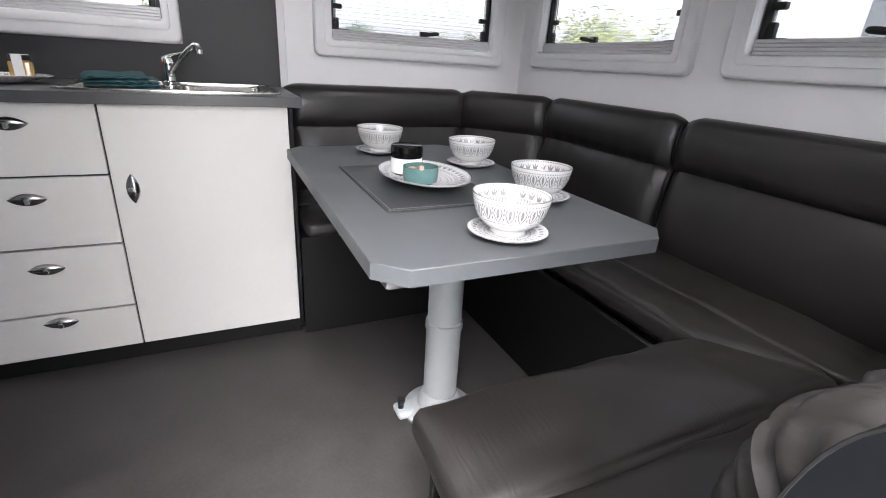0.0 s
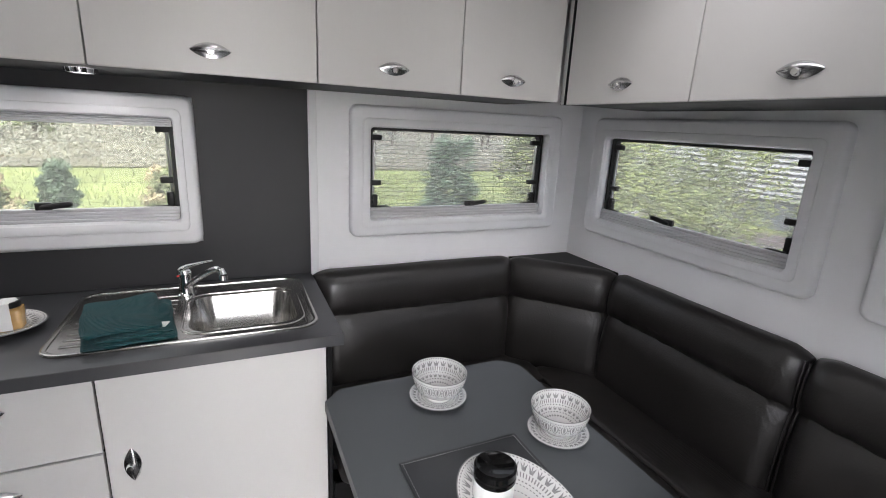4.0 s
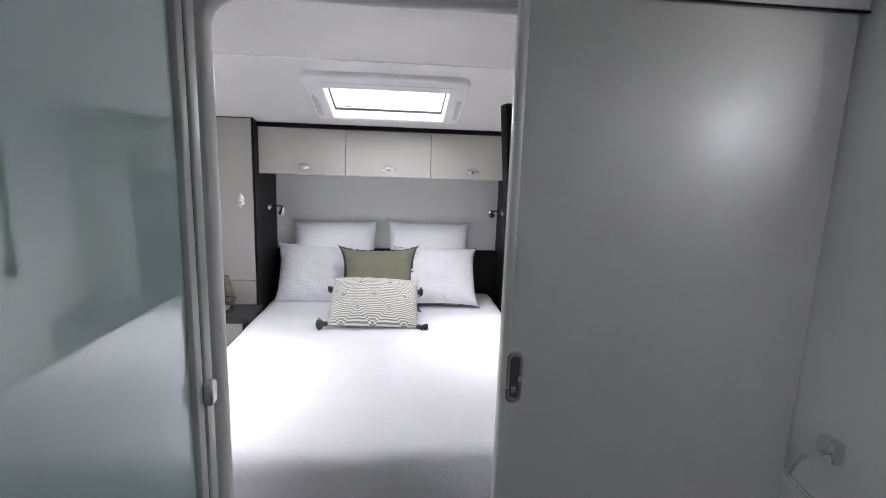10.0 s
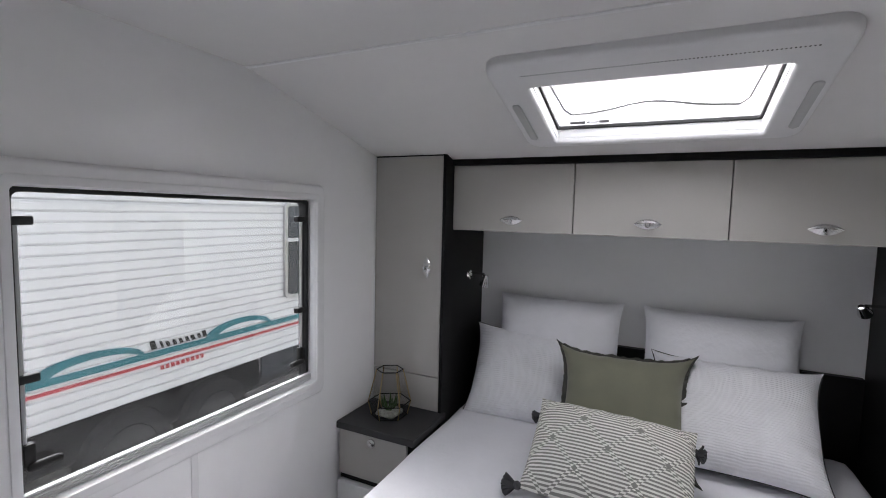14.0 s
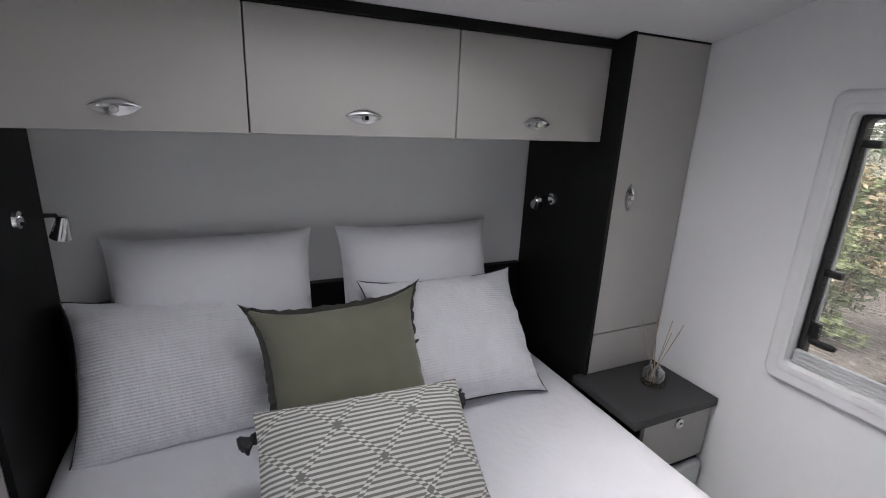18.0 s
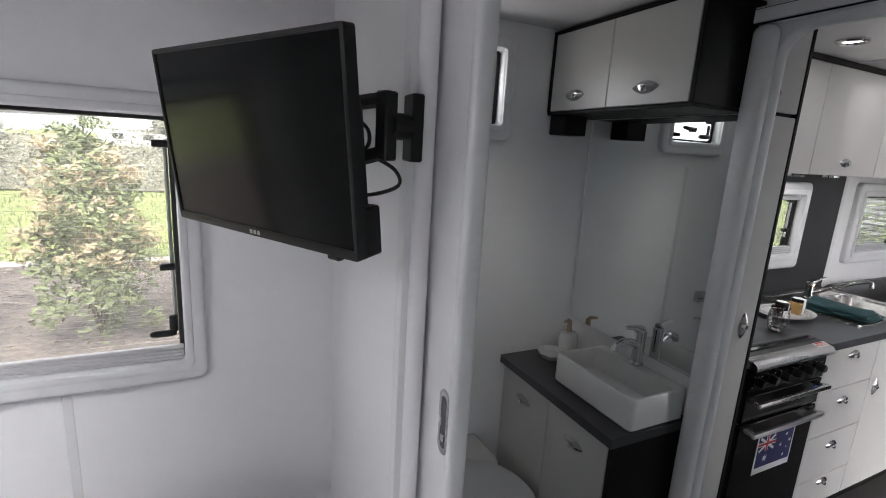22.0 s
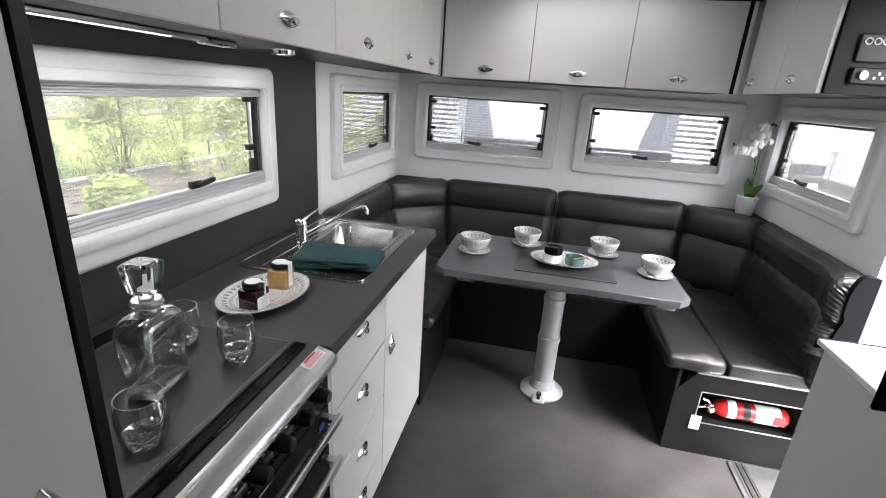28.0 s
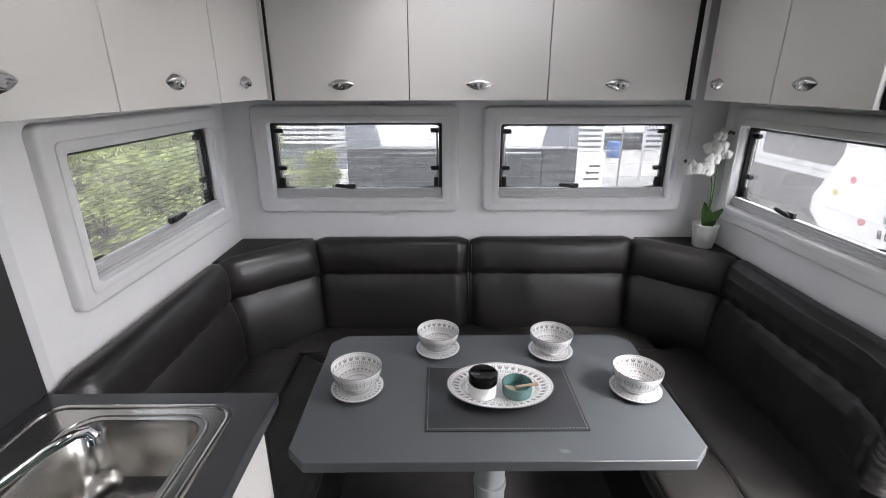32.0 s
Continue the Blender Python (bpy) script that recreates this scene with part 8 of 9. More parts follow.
hang((0.10, -0.045), (-0.06, -0.070), (-0.08, -0.095), (0.10, -0.107), (0.32, -0.100), (0.44, -0.078), (0.40, -0.058), (0.34, -0.03), (0.16, -0.03), (0.14, 0.0), (0.30, 0.034))
hang((0.86, -0.045), (0.62, -0.047), (0.54, -0.062), (0.68, -0.070), (0.86, -0.060))
hang((0.88, -0.052), (0.62, -0.080), (0.42, -0.112), (0.46, -0.136), (0.36, -0.152), (0.44, -0.168))
hang((0.96, 0.03), (0.88, -0.005), (0.62, -0.030))
hang((0.36, 0.036), (0.32, 0.014), (0.31, -0.003), r=0.006)
pp = elbow.lerp(back, 0.31) + Vector((0, -0.012, 0))
pg = part("plug", lathe([(0, 0.003), (0.008, 0.003), (0.0125, -0.004), (0.0125, -0.060), (0.008, -0.072), (0, -0.072)], 14, pp), PLASTIC, cb, "black twelve volt plug")
part("tip", lathe([(0, -0.071), (0.004, -0.071), (0.003, -0.080), (0, -0.080)], 10, pp), CHROME, pg)

# Outside -------------------------------------------------------------------
GZ = -0.75
GRASS = mat("mown_grass", (0.205, 0.240, 0.080), 0.9, vary=0.35, scale=0.35, bump=0.6, bscale=9, dist=0.05)
MULCH = mat("bark_mulch", (0.135, 0.113, 0.10), 0.95, vary=0.55, scale=2.5, bump=1.0, bscale=16, dist=0.05)
GRAVEL = mat("pale_gravel", (0.36, 0.35, 0.33), 0.95, vary=0.3, scale=1.2, bump=0.8, bscale=30, dist=0.02)
VANW = mat("white_ribbed_cladding", (0.80, 0.80, 0.80), 0.4, vary=0.03, scale=2)
VANG = mat("charcoal_checker_plate", (0.038, 0.042, 0.047), 0.5, spec=0.2, vary=0.12, scale=3, bump=0.5, bscale=14, dist=0.01)
TYRE = mat("tyre_rubber", 0.007, 0.85, spec=0.15, vary=0.2)
POST = mat("dark_steel_post", 0.02, 0.7, spec=0.2)
SHED = mat("pale_steel_cladding", (0.62, 0.63, 0.64), 0.45, vary=0.06)
TEALP, REDP = mat("teal_stripe_paint", (0.02, 0.17, 0.20), 0.3), mat("red_stripe_paint", (0.50, 0.05, 0.06), 0.3)
DARKGLASS = mat("dark_van_window", (0.05, 0.055, 0.06), 0.08, vary=0.2)
bm = bmesh.new()
bmesh.ops.create_grid(bm, x_segments=60, y_segments=60, size=400, matrix=Matrix.Translation((0, 0, GZ)))
tagged(part("ground", bm, GRASS, None, "", 0), "mown green paddock grass", "ground", "", "structure")


def sheet(name, x0, x1, y0, y1, z, m, label, n=40):
    bm = bmesh.new()
    g = [[bm.verts.new((x0 + (x1 - x0) * i / n, y0 + (y1 - y0) * j / n + (0.25 * noise.noise(Vector((i * 0.6, j * 3.1, z))) if j in (0, n) else 0), z + 0.02 * noise.noise(Vector((i * 0.8, j * 0.8, 2))))) for j in range(n + 1)] for i in range(n + 1)]
    for i in range(n):
        for j in range(n):
            bm.faces.new((g[i][j], g[i + 1][j], g[i + 1][j + 1], g[i][j + 1]))
    return tagged(part(name, bm, m), label, "ground", "", "structure")


sheet("ground_gravel", -30, 60, -45, 3.2, GZ + 0.03, GRAVEL, "pale gravel of the display yard", 60)
sheet("ground_scrub", -120, 120, 21.0, 160, GZ + 0.05, mat("rough_brown_scrub", (0.165, 0.155, 0.105), 0.95, vary=0.45, scale=0.25, bump=1.0, bscale=2.5, dist=0.4), "rough brownish scrub beyond the mown paddock", 60)
sheet("ground_mulch", -16, 12, 3.0, 9.2, GZ + 0.06, MULCH, "bark mulch garden bed")

# bark pieces on the mulch
rnd = random.Random(12)
bm = bmesh.new()
for k in range(5200):
    x, y = rnd.uniform(-9, 8), rnd.uniform(3.1, 9.1)
    a, s = rnd.uniform(0, 6.28), rnd.uniform(0.02, 0.06)
    c, q = math.cos(a) * s, math.sin(a) * s
    z = GZ + 0.075 + rnd.uniform(0, 0.03)
    bm.faces.new([bm.verts.new(p) for p in ((x - c, y - q, z), (x + q * 0.4, y - c * 0.4, z + 0.015), (x + c, y + q, z + rnd.uniform(-0.01, 0.02)), (x - q * 0.4, y + c * 0.4, z))])
BARK = mat("bark_chips", (0.22, 0.185, 0.165), 0.95, vary=0.6, scale=5)
ob = part("bark_chips", bm, BARK, None, "", 0)
tagged(ob, "scattered bark chips on the garden bed", "bark chips", "", "stuff")
# grass blades near the fence
bm = bmesh.new()
for k in range(9000):
    x, y = rnd.uniform(-14, 11), 9.2 + rnd.random() ** 2 * 12
    h_, w = rnd.uniform(0.08, 0.22), rnd.uniform(0.01, 0.02)
    a = rnd.uniform(0, 3.14)
    dx, dy = math.cos(a) * w, math.sin(a) * w
    bm.faces.new([bm.verts.new(p) for p in ((x - dx, y - dy, GZ), (x + dx, y + dy, GZ), (x + rnd.uniform(-0.06, 0.06), y + rnd.uniform(-0.06, 0.06), GZ + h_))])
tagged(part("grass_tufts", bm, mat("long_grass", (0.21, 0.235, 0.12), 0.9, vary=0.4, scale=1), None, "", 0), "longer grass along the paddock fence", "grass", "", "stuff")

LEAFS = {"olive": mat("olive_foliage", (0.175, 0.205, 0.095), 0.7, vary=0.5, scale=4), "dark": mat("dark_foliage", (0.10, 0.145, 0.09), 0.6, vary=0.5, scale=4),
         "pink": mat("pinkish_new_foliage", (0.36, 0.29, 0.18), 0.7, vary=0.4, scale=6), "bright": mat("yellow_green_foliage", (0.27, 0.31, 0.10), 0.65, vary=0.4, scale=5),
         # the far scrub's grey-green is paled to stand for haze in the air
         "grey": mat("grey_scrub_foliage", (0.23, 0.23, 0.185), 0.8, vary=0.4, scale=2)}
TRUNK = mat("grey_brown_bark", (0.13, 0.10, 0.08), 0.9, vary=0.4, scale=20, bump=0.8, bscale=60, dist=0.01)


def leaves(bm, rnd, c, r, n, size, flat=0.8):
    for _ in range(n):
        d = Vector((rnd.gauss(0, 1), rnd.gauss(0, 1), rnd.gauss(0, 1)))
        d = d.normalized() * r * (0.45 + 0.6 * rnd.random())
        p = c + Vector((d.x, d.y, d.z * flat))
        a = Vector((rnd.gauss(0, 1), rnd.gauss(0, 1), rnd.gauss(0, 0.6) + 0.3)).normalized()
        b = a.orthogonal().normalized()
        s = size * rnd.uniform(0.6, 1.3)
        bm.faces.new([bm.verts.new(q) for q in (p - a * s, p + b * s * 0.38, p + a * s, p - b * s * 0.38)])


def shrub(x, y, h, w, kind, seed, tips="", label="bushy green garden shrub", name="shrub", group="garden shrubs"):
    rnd = random.Random(seed)
    t = thing(name, label, "shrub", (x, y, GZ), group)
    base = Vector((x, y, GZ))
    bm = bmesh.new()
    ends = []
    for k in range(9):
        a = 2 * math.pi * k / 9 + rnd.uniform(-0.3, 0.3)
        lean = rnd.uniform(0.12, 0.42) * w
        top = base + Vector((math.cos(a) * lean, math.sin(a) * lean, h * rnd.uniform(0.55, 0.9)))
        midp = base.lerp(top, 0.5) + Vector((rnd.uniform(-0.05, 0.05), rnd.uniform(-0.05, 0.05), 0))
        tube([base, midp, top], [0.014, 0.009, 0.004], 5, bm)
        ends += [midp.lerp(top, q) for q in (0.0, 0.5, 1.0)]
    part("branches", bm, TRUNK, t, "thin branching stems", 0)
    bm, bt = bmesh.new(), bmesh.new()
    for k in range(84):
        hh = rnd.random() ** 0.8
        spread = w * 0.5 * (0.62 + 0.5 * math.sin(math.pi * (0.15 + 0.7 * hh))) * (1.0 - 0.45 * hh)
        a, q = rnd.uniform(0, 2 * math.pi), spread * math.sqrt(rnd.random())
        e = base + Vector((math.cos(a) * q, math.sin(a) * q, 0.08 + hh * h * rnd.uniform(0.86, 1.0)))
        leaves(bm, rnd, e, (0.10 * w + 0.03) * rnd.uniform(0.7, 1.4), 90 if kind == "dark" else 46, 0.046, 1.0)
        if tips and hh > 0.30 and rnd.random() < 0.8:
            leaves(bt, rnd, e + Vector((math.cos(a) * 0.09 * w, -0.05 * w, 0.07 * h)), 0.10 * w, 28, 0.042, 0.9)
    part("crown", bm, LEAFS[kind], t, "small dense leaves", 0)
    if tips:
        part("new_growth", bt, LEAFS[tips], t, "paler new leaf tips", 0)
    else:
        bt.free()
    return t


for i, (x, y, h, w, kind, tips) in enumerate((
        (-5.86, 5.8, 1.82, 1.0, "olive", "pink"), (-4.17, 5.75, 2.05, 1.3, "olive", "pink"), (-3.02, 7.3, 1.68, 1.0, "olive", "pink"),
        (-2.3, 8.0, 1.35, 0.62, "dark", ""), (-0.9, 8.3, 1.25, 0.8, "olive", "pink"), (-8.3, 6.0, 1.9, 1.5, "olive", "pink"), (-4.5, 9.2, 1.2, 0.75, "bright", ""), (4.45, 8.7, 1.98, 1.40, "dark", ""),
        (6.35, 8.6, 2.4, 1.6, "olive", "bright"), (3.95, 6.1, 0.62, 0.95, "bright", "olive"), (7.9, 8.4, 2.3, 1.7, "bright", "olive"), (7.6, 4.6, 2.4, 2.0, "bright", "olive"), (8.0, 2.4, 1.15, 0.95, "bright", ""), (9.5, 3.9, 1.6, 1.2, "olive", "bright"),
        (4.85, 4.6, 2.3, 1.7, "bright", "olive"), (6.1, 5.3, 2.6, 2.0, "bright", "olive"), (5.7, 3.9, 1.5, 1.5, "bright", "olive"))):
    shrub(x, y, h, w, kind, 100 + i, tips, "bushy garden shrub with pinkish new growth" if tips == "pink" else "bushy green garden shrub in the mulch bed")

# pale edging along the far side of the bed
eg = thing("garden_edging", "pale timber edging along the mulch bed", "edging", (-2, 9.2, GZ))
for k in range(12):
    part("board", bx((-16.0 + k * 2.35, 9.18, GZ), (-13.665 + k * 2.35, 9.22, GZ + 0.13), 0.004, 1), SHED, eg)

# wire fence along the bed
fe_ = thing("wire_fence", "thin wire fence on dark steel posts", "fence", (-2, 9.28, GZ))
for k in range(12):
    x = -17.0 + k * 2.69
    part("post", rod((x, 9.28, GZ), (x, 9.28, GZ + 1.75), 0.024, 8), POST, fe_)
for z in (0.25, 0.6, 0.95, 1.3, 1.65):
    part("wire", rod((-17.0, 9.28, GZ + z), (12.59, 9.28, GZ + z), 0.003, 5), POST, fe_)


# far scrub and trees
def far_tree(x, y, h, seed, kind):
    rnd = random.Random(seed)
    t = thing("tree", "distant grey-green scrub tree beyond the paddock", "tree", (x, y, GZ), "distant trees")
    base = Vector((x, y, GZ))
    bm = bmesh.new()
    tips = []
    tube([base, base + Vector((0.1, 0, h * 0.4)), base + Vector((0.25, 0.1, h * 0.75))], [0.16, 0.12, 0.05], 6, bm)
    for k in range(8):
        a = rnd.uniform(0, 6.28)
        s = base + Vector((0.1, 0, h * rnd.uniform(0.25, 0.7)))
        e = s + Vector((math.cos(a) * h * 0.28, math.sin(a) * h * 0.28, h * rnd.uniform(0.12, 0.38)))
        tube([s, s.lerp(e, 0.5) + Vector((0, 0, 0.1)), e], [0.07, 0.04, 0.015], 5, bm)
        tips += [e, s.lerp(e, 0.6)]
    part("trunk", bm, TRUNK, t, "", 0)
    bm = bmesh.new()
    for k in range(24):
        leaves(bm, rnd, rnd.choice(tips) + Vector((rnd.gauss(0, 0.4), rnd.gauss(0, 0.4), rnd.gauss(0, 0.4))), 0.16 * h, 34, 0.20, 0.7)
    part("crown", bm, LEAFS[kind], t, "", 0)


rnd = random.Random(5)
for k in range(26):
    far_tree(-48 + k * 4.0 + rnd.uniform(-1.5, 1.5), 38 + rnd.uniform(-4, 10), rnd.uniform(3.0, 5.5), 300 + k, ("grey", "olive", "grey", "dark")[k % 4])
bm = bmesh.new()
for k in range(34000):
    deep = rnd.random() ** 1.6
    a = rnd.uniform(-1, 1) * (34 + 44 * deep) - 3
    p = Vector((a, 21.2 + deep * 40, GZ + rnd.random() ** 1.6 * (0.75 + 1.6 * deep + (0.7 + deep) * noise.noise(Vector((a * 0.16, deep * 5, 0))))))
    q = Vector((rnd.gauss(0, 1), rnd.gauss(0, 1), rnd.gauss(0, 1))).normalized()
    o = q.orthogonal().normalized()
    s = rnd.uniform(0.04, 0.09) + 0.13 * deep
    bm.faces.new([bm.verts.new(v) for v in (p - q * s, p + o * s * 0.6, p + q * s, p - o * s * 0.6)])
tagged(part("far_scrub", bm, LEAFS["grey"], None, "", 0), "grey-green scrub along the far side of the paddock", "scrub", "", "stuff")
hill = bmesh.new()
last = None
for k in range(61):
    a = radians(20 + 140 * k / 60)
    r = 320
    hgt = 9 + 5 * noise.noise(Vector((k * 0.14, 2, 0))) + 2 * noise.noise(Vector((k * 0.6, 5, 0)))
    row = [hill.verts.new((r * math.cos(a), r * math.sin(a), GZ - 1)), hill.verts.new((r * math.cos(a) * 1.1, r * math.sin(a) * 1.1, GZ + hgt))]
    if last:
        hill.faces.new((last[0], last[1], row[1], row[0]))
    last = row
# distance haze is put into the hills' pale grey-green colour
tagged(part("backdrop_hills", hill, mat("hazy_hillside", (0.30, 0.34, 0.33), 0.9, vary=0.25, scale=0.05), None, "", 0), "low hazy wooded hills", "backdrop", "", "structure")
for k, (x, y, w) in enumerate(((-20, 90, 14), (6, 110, 18), (-52, 100, 16))):
    hs = thing("farm_shed", "distant white farm building", "building", (x, y, GZ))
    part("wall", bx((x, y, GZ), (x + w, y + 6, GZ + 2.6), 0), SHED, hs)
    bm = bmesh.new()
    slab([(y - 0.4, 2.6), (y + 3, 4.2), (y + 6.4, 2.6)], lambda u, v, d: (d, u, GZ + v), x - 0.3, x + w + 0.3, bm=bm)
    part("roof", bm, VANW, hs, "", 0)
    for q in range(3):
        part("window", bx((x + 2 + q * 4, y - 0.03, GZ + 1.0), (x + 3.4 + q * 4, y + 0.02, GZ + 1.9), 0), DARKGLASS, hs)


def ribs(x0, x1, y, z0, z1, s, pitch=0.075, skip=()):
    """Horizontal cladding ribs on an upright side facing s."""
    bm = bmesh.new()
    z = z0
    while z < z1 - 0.01:
        a = [bm.verts.new((x, y, z)) for x in (x0, x1)]
        b = [bm.verts.new((x, y + s * 0.010, z + 0.010)) for x in (x0, x1)]
        c = [bm.verts.new((x, y + s * 0.012, z + pitch * 0.84)) for x in (x0, x1)]
        e = [bm.verts.new((x, y - s * 0.010, z + pitch * 0.88)) for x in (x0, x1)]
        g = [bm.verts.new((x, y, z + pitch)) for x in (x0, x1)]
        for p, q in ((a, b), (b, c), (c, e), (e, g)):
            bm.faces.new((p[0], p[1], q[1], q[0]))
        z += pitch
    return bm


# the neighbouring caravan on the bedroom side
NV = -3.62
nv = thing("caravan", "white ribbed touring caravan with teal and red stripes", "caravan", (-5.0, NV - 1.1, GZ), "neighbouring caravans")
part("body", bx((-8.6, NV - 2.2, -0.16), (-2.2, NV - 0.026, 2.1), 0.06, 3), VANW, nv, "white body")
part("cladding", ribs(-8.55, -2.25, NV - 0.014, 0.02, 2.0, 1), VANW, nv, "horizontal ribbed cladding", 0)
part("skirt", bx((-8.6, NV - 2.2, -0.30), (-2.2, NV - 0.03, -0.16), 0.01), POST, nv, "dark chassis rail")
bm = bmesh.new()
for x0, x1 in ((-8.55, -6.03), (-3.75, -2.25)):
    bx((x0, NV - 0.02, -0.20), (x1, NV + 0.004, 0.03), 0.004, 1, bm)
part("lower_panel", bm, VANG, nv, "grey checker plate skirt", 0)
# flush plate; its near-black colour stands for the shade inside the arch
part("wheel_arch", bx((-6.03, NV - 0.25, -0.30), (-3.95, NV + 0.003, 0.045), 0.06, 3), mat("black_arch_plastic", 0.004, 0.9, spec=0.03, vary=0.2), nv, "black wheel arch")
for x in (-5.446, -4.668):
    w_ = part("wheel", moved(lathe([(0.0, 0.04), (0.21, 0.04), (0.22, 0.0), (0.0, 0.0)], 24), pose(x, NV + 0.03, -0.34, -90, 0, 0)), POST, nv, "black steel wheel")
    part("tyre", moved(lathe([(0.21, -0.10), (0.33, -0.09), (0.345, -0.04), (0.345, 0.02), (0.33, 0.06), (0.22, 0.07), (0.21, 0.0)], 32), pose(x, NV + 0.0, -0.34, -90, 0, 0)), TYRE, w_)
    part("hub_cap", moved(lathe([(0, 0.05), (0.05, 0.045), (0.065, 0.0)], 20), pose(x, NV + 0.07, -0.34, -90, 0, 0)), CHROME, w_, "shiny hub cap")
fn = lambda u, v, d: (u, NV + 0.001 + d, v)
part("stripe", slab([(-8.5, 0.335), (-2.3, 0.335), (-2.3, 0.385), (-8.5, 0.385)], fn, 0.0, 0.004), TEALP, nv, "teal stripe")
part("stripe", slab([(-8.5, 0.275), (-2.3, 0.275), (-2.3, 0.300), (-8.5, 0.300)], fn, 0.0, 0.004), REDP, nv, "red stripe")
for x in (-4.45, -5.77):
    pts = [(x + 0.39 * math.cos(radians(a)), 0.37 + 0.13 * math.sin(radians(a)) * (1 if a < 180 else 0)) for a in range(0, 181, 15)]
    pts += [(x + 0.30 * math.cos(radians(a)) - 0.04, 0.37 + 0.075 * math.sin(radians(a))) for a in range(180, -1, -15)]
    part("wave_stripe", slab(pts, fn, 0.002, 0.006), TEALP, nv, "curved teal wave", 0)
bm = bmesh.new()
for k, (w, h_) in enumerate(((0.04, 0.06), (0.03, 0.045), (0.035, 0.045), (0.03, 0.045), (0.03, 0.045), (0.03, 0.045), (0.03, 0.045), (0.02, 0.06), (0.045, 0.075))):
    u = -5.40 + 0.058 * k
    slab([(u, 0.40), (u + w, 0.40), (u + w + 0.02, 0.40 + h_), (u + 0.02, 0.40 + h_)], fn, 0.002, 0.006, bm=bm)
part("model_mark", bm, POST, nv, "dark slanted lettering bars", 0)
bm = bmesh.new()
for k in range(9):
    u = -5.36 + k * 0.046
    slab([(u, 0.215), (u + 0.030, 0.215), (u + 0.036, 0.250), (u + 0.006, 0.250)], fn, 0.002, 0.006, bm=bm)
part("model_mark", bm, REDP, nv, "red lettering bars", 0)
part("trim_line", slab([(-8.5, 1.575), (-2.3, 1.575), (-2.3, 1.590), (-8.5, 1.590)], fn, 0.002, 0.008), SHED, nv)
for x0, x1, z0, z1 in ((-7.35, -6.38, 0.63, 1.60), (-3.1, -2.4, 0.7, 1.4)):
    wv = part("window", slab(rrect(x0, x1, z0, z1, 0.05), fn, 0.0, 0.02, 0.006), DARKGLASS, nv, "dark tinted window")
    part("frame", ring(rrect(x0 - 0.04, x1 + 0.04, z0 - 0.04, z1 + 0.04, 0.07), rrect(x0, x1, z0, z1, 0.05), fn, 0.0, 0.03, 0.006), ALU, wv)
    part("rail", slab([(x0, z0 + 0.60 * (z1 - z0)), (x1, z0 + 0.60 * (z1 - z0)), (x1, z0 + 0.64 * (z1 - z0)), (x0, z0 + 0.64 * (z1 - z0))], fn, 0.0, 0.03), VANW, wv)
for x in (-3.3,):
    part("joint_strip", slab([(x, -0.1), (x + 0.02, -0.1), (x + 0.02, 2.0), (x, 2.0)], fn, 0.0, 0.010), SHED, nv)
part("roof_edge", bx((-8.62, NV - 0.05, 2.06), (-2.18, NV + 0.03, 2.12), 0.01, 2), ALU, nv)

# caravan parked beyond the lounge end
ev = thing("caravan", "white caravan with a charcoal checker plate front", "caravan", (5.5, 0, GZ), "neighbouring caravans")
EVX = 4.6
# paler grey for the raised bosses than for the plate under them
CHECK = mat("worn_checker_plate", (0.13, 0.14, 0.15), 0.35, vary=0.15, scale=6)
CORNER = mat("grey_moulded_corner", (0.20, 0.212, 0.23), 0.45, vary=0.06)
part("body", bx((EVX + 0.05, -1.36, -0.25), (EVX + 5.0, 1.21, 2.3), 0.05, 2), VANW, ev, "white body")
part("front_plate", bx((EVX, -1.365, -0.25), (EVX + 0.06, 1.215, 0.93), 0.015, 2), VANG, ev, "charcoal checker plate front")
for y in (1.01, -1.16):
    part("corner_plate", bx((EVX - 0.012, y - 0.195, -0.25), (EVX + 0.004, y + 0.195, 0.92), 0.006), VANG, ev, "embossed corner panel", 0)
    for i in range(5):
        for j in range(11):
            part("boss", rod((EVX - 0.018, y - 0.15 + i * 0.075, -0.15 + j * 0.098), (EVX - 0.011, y - 0.15 + i * 0.075, -0.15 + j * 0.098), 0.022, 6), CHECK, ev)
part("slope_panel", slab([(-0.95, 0.945), (0.82, 0.945), (1.05, 1.9), (-1.18, 1.9)], lambda u, v, d: (EVX + 0.03 - d + 0.02, u, v), 0.0, 0.02), VANW, ev, "white upper panel")
part("slope_side", slab([(0.84, 0.945), (1.215, 0.945), (1.215, 1.9), (1.07, 1.9)], lambda u, v, d: (EVX + 0.045 - d, u, v), 0.0, 0.012), CORNER, ev, "grey moulded corner")
part("slope_side", slab([(-0.97, 0.945), (-1.365, 0.945), (-1.365, 1.9), (-1.20, 1.9)], lambda u, v, d: (EVX + 0.045 - d, u, v), 0.0, 0.012), CORNER, ev, "grey moulded corner")
part("seam", bx((EVX - 0.016, -1.36, 0.922), (EVX - 0.002, 1.21, 0.942), 0.003), ALU, ev)
part("seam", bx((EVX - 0.014, -0.95, 0.865), (EVX - 0.002, 0.80, 0.885), 0.003), ALU, ev)
for k in range(7):
    part("rib", bx((EVX - 0.006, -0.94, 0.0 + k * 0.12), (EVX + 0.002, 0.80, 0.012 + k * 0.12), 0.003), VANG, ev)
part("drawbar", bx((EVX - 1.0, -0.08, -0.38), (EVX + 0.5, 0.08, -0.27), 0.01), POST, ev)
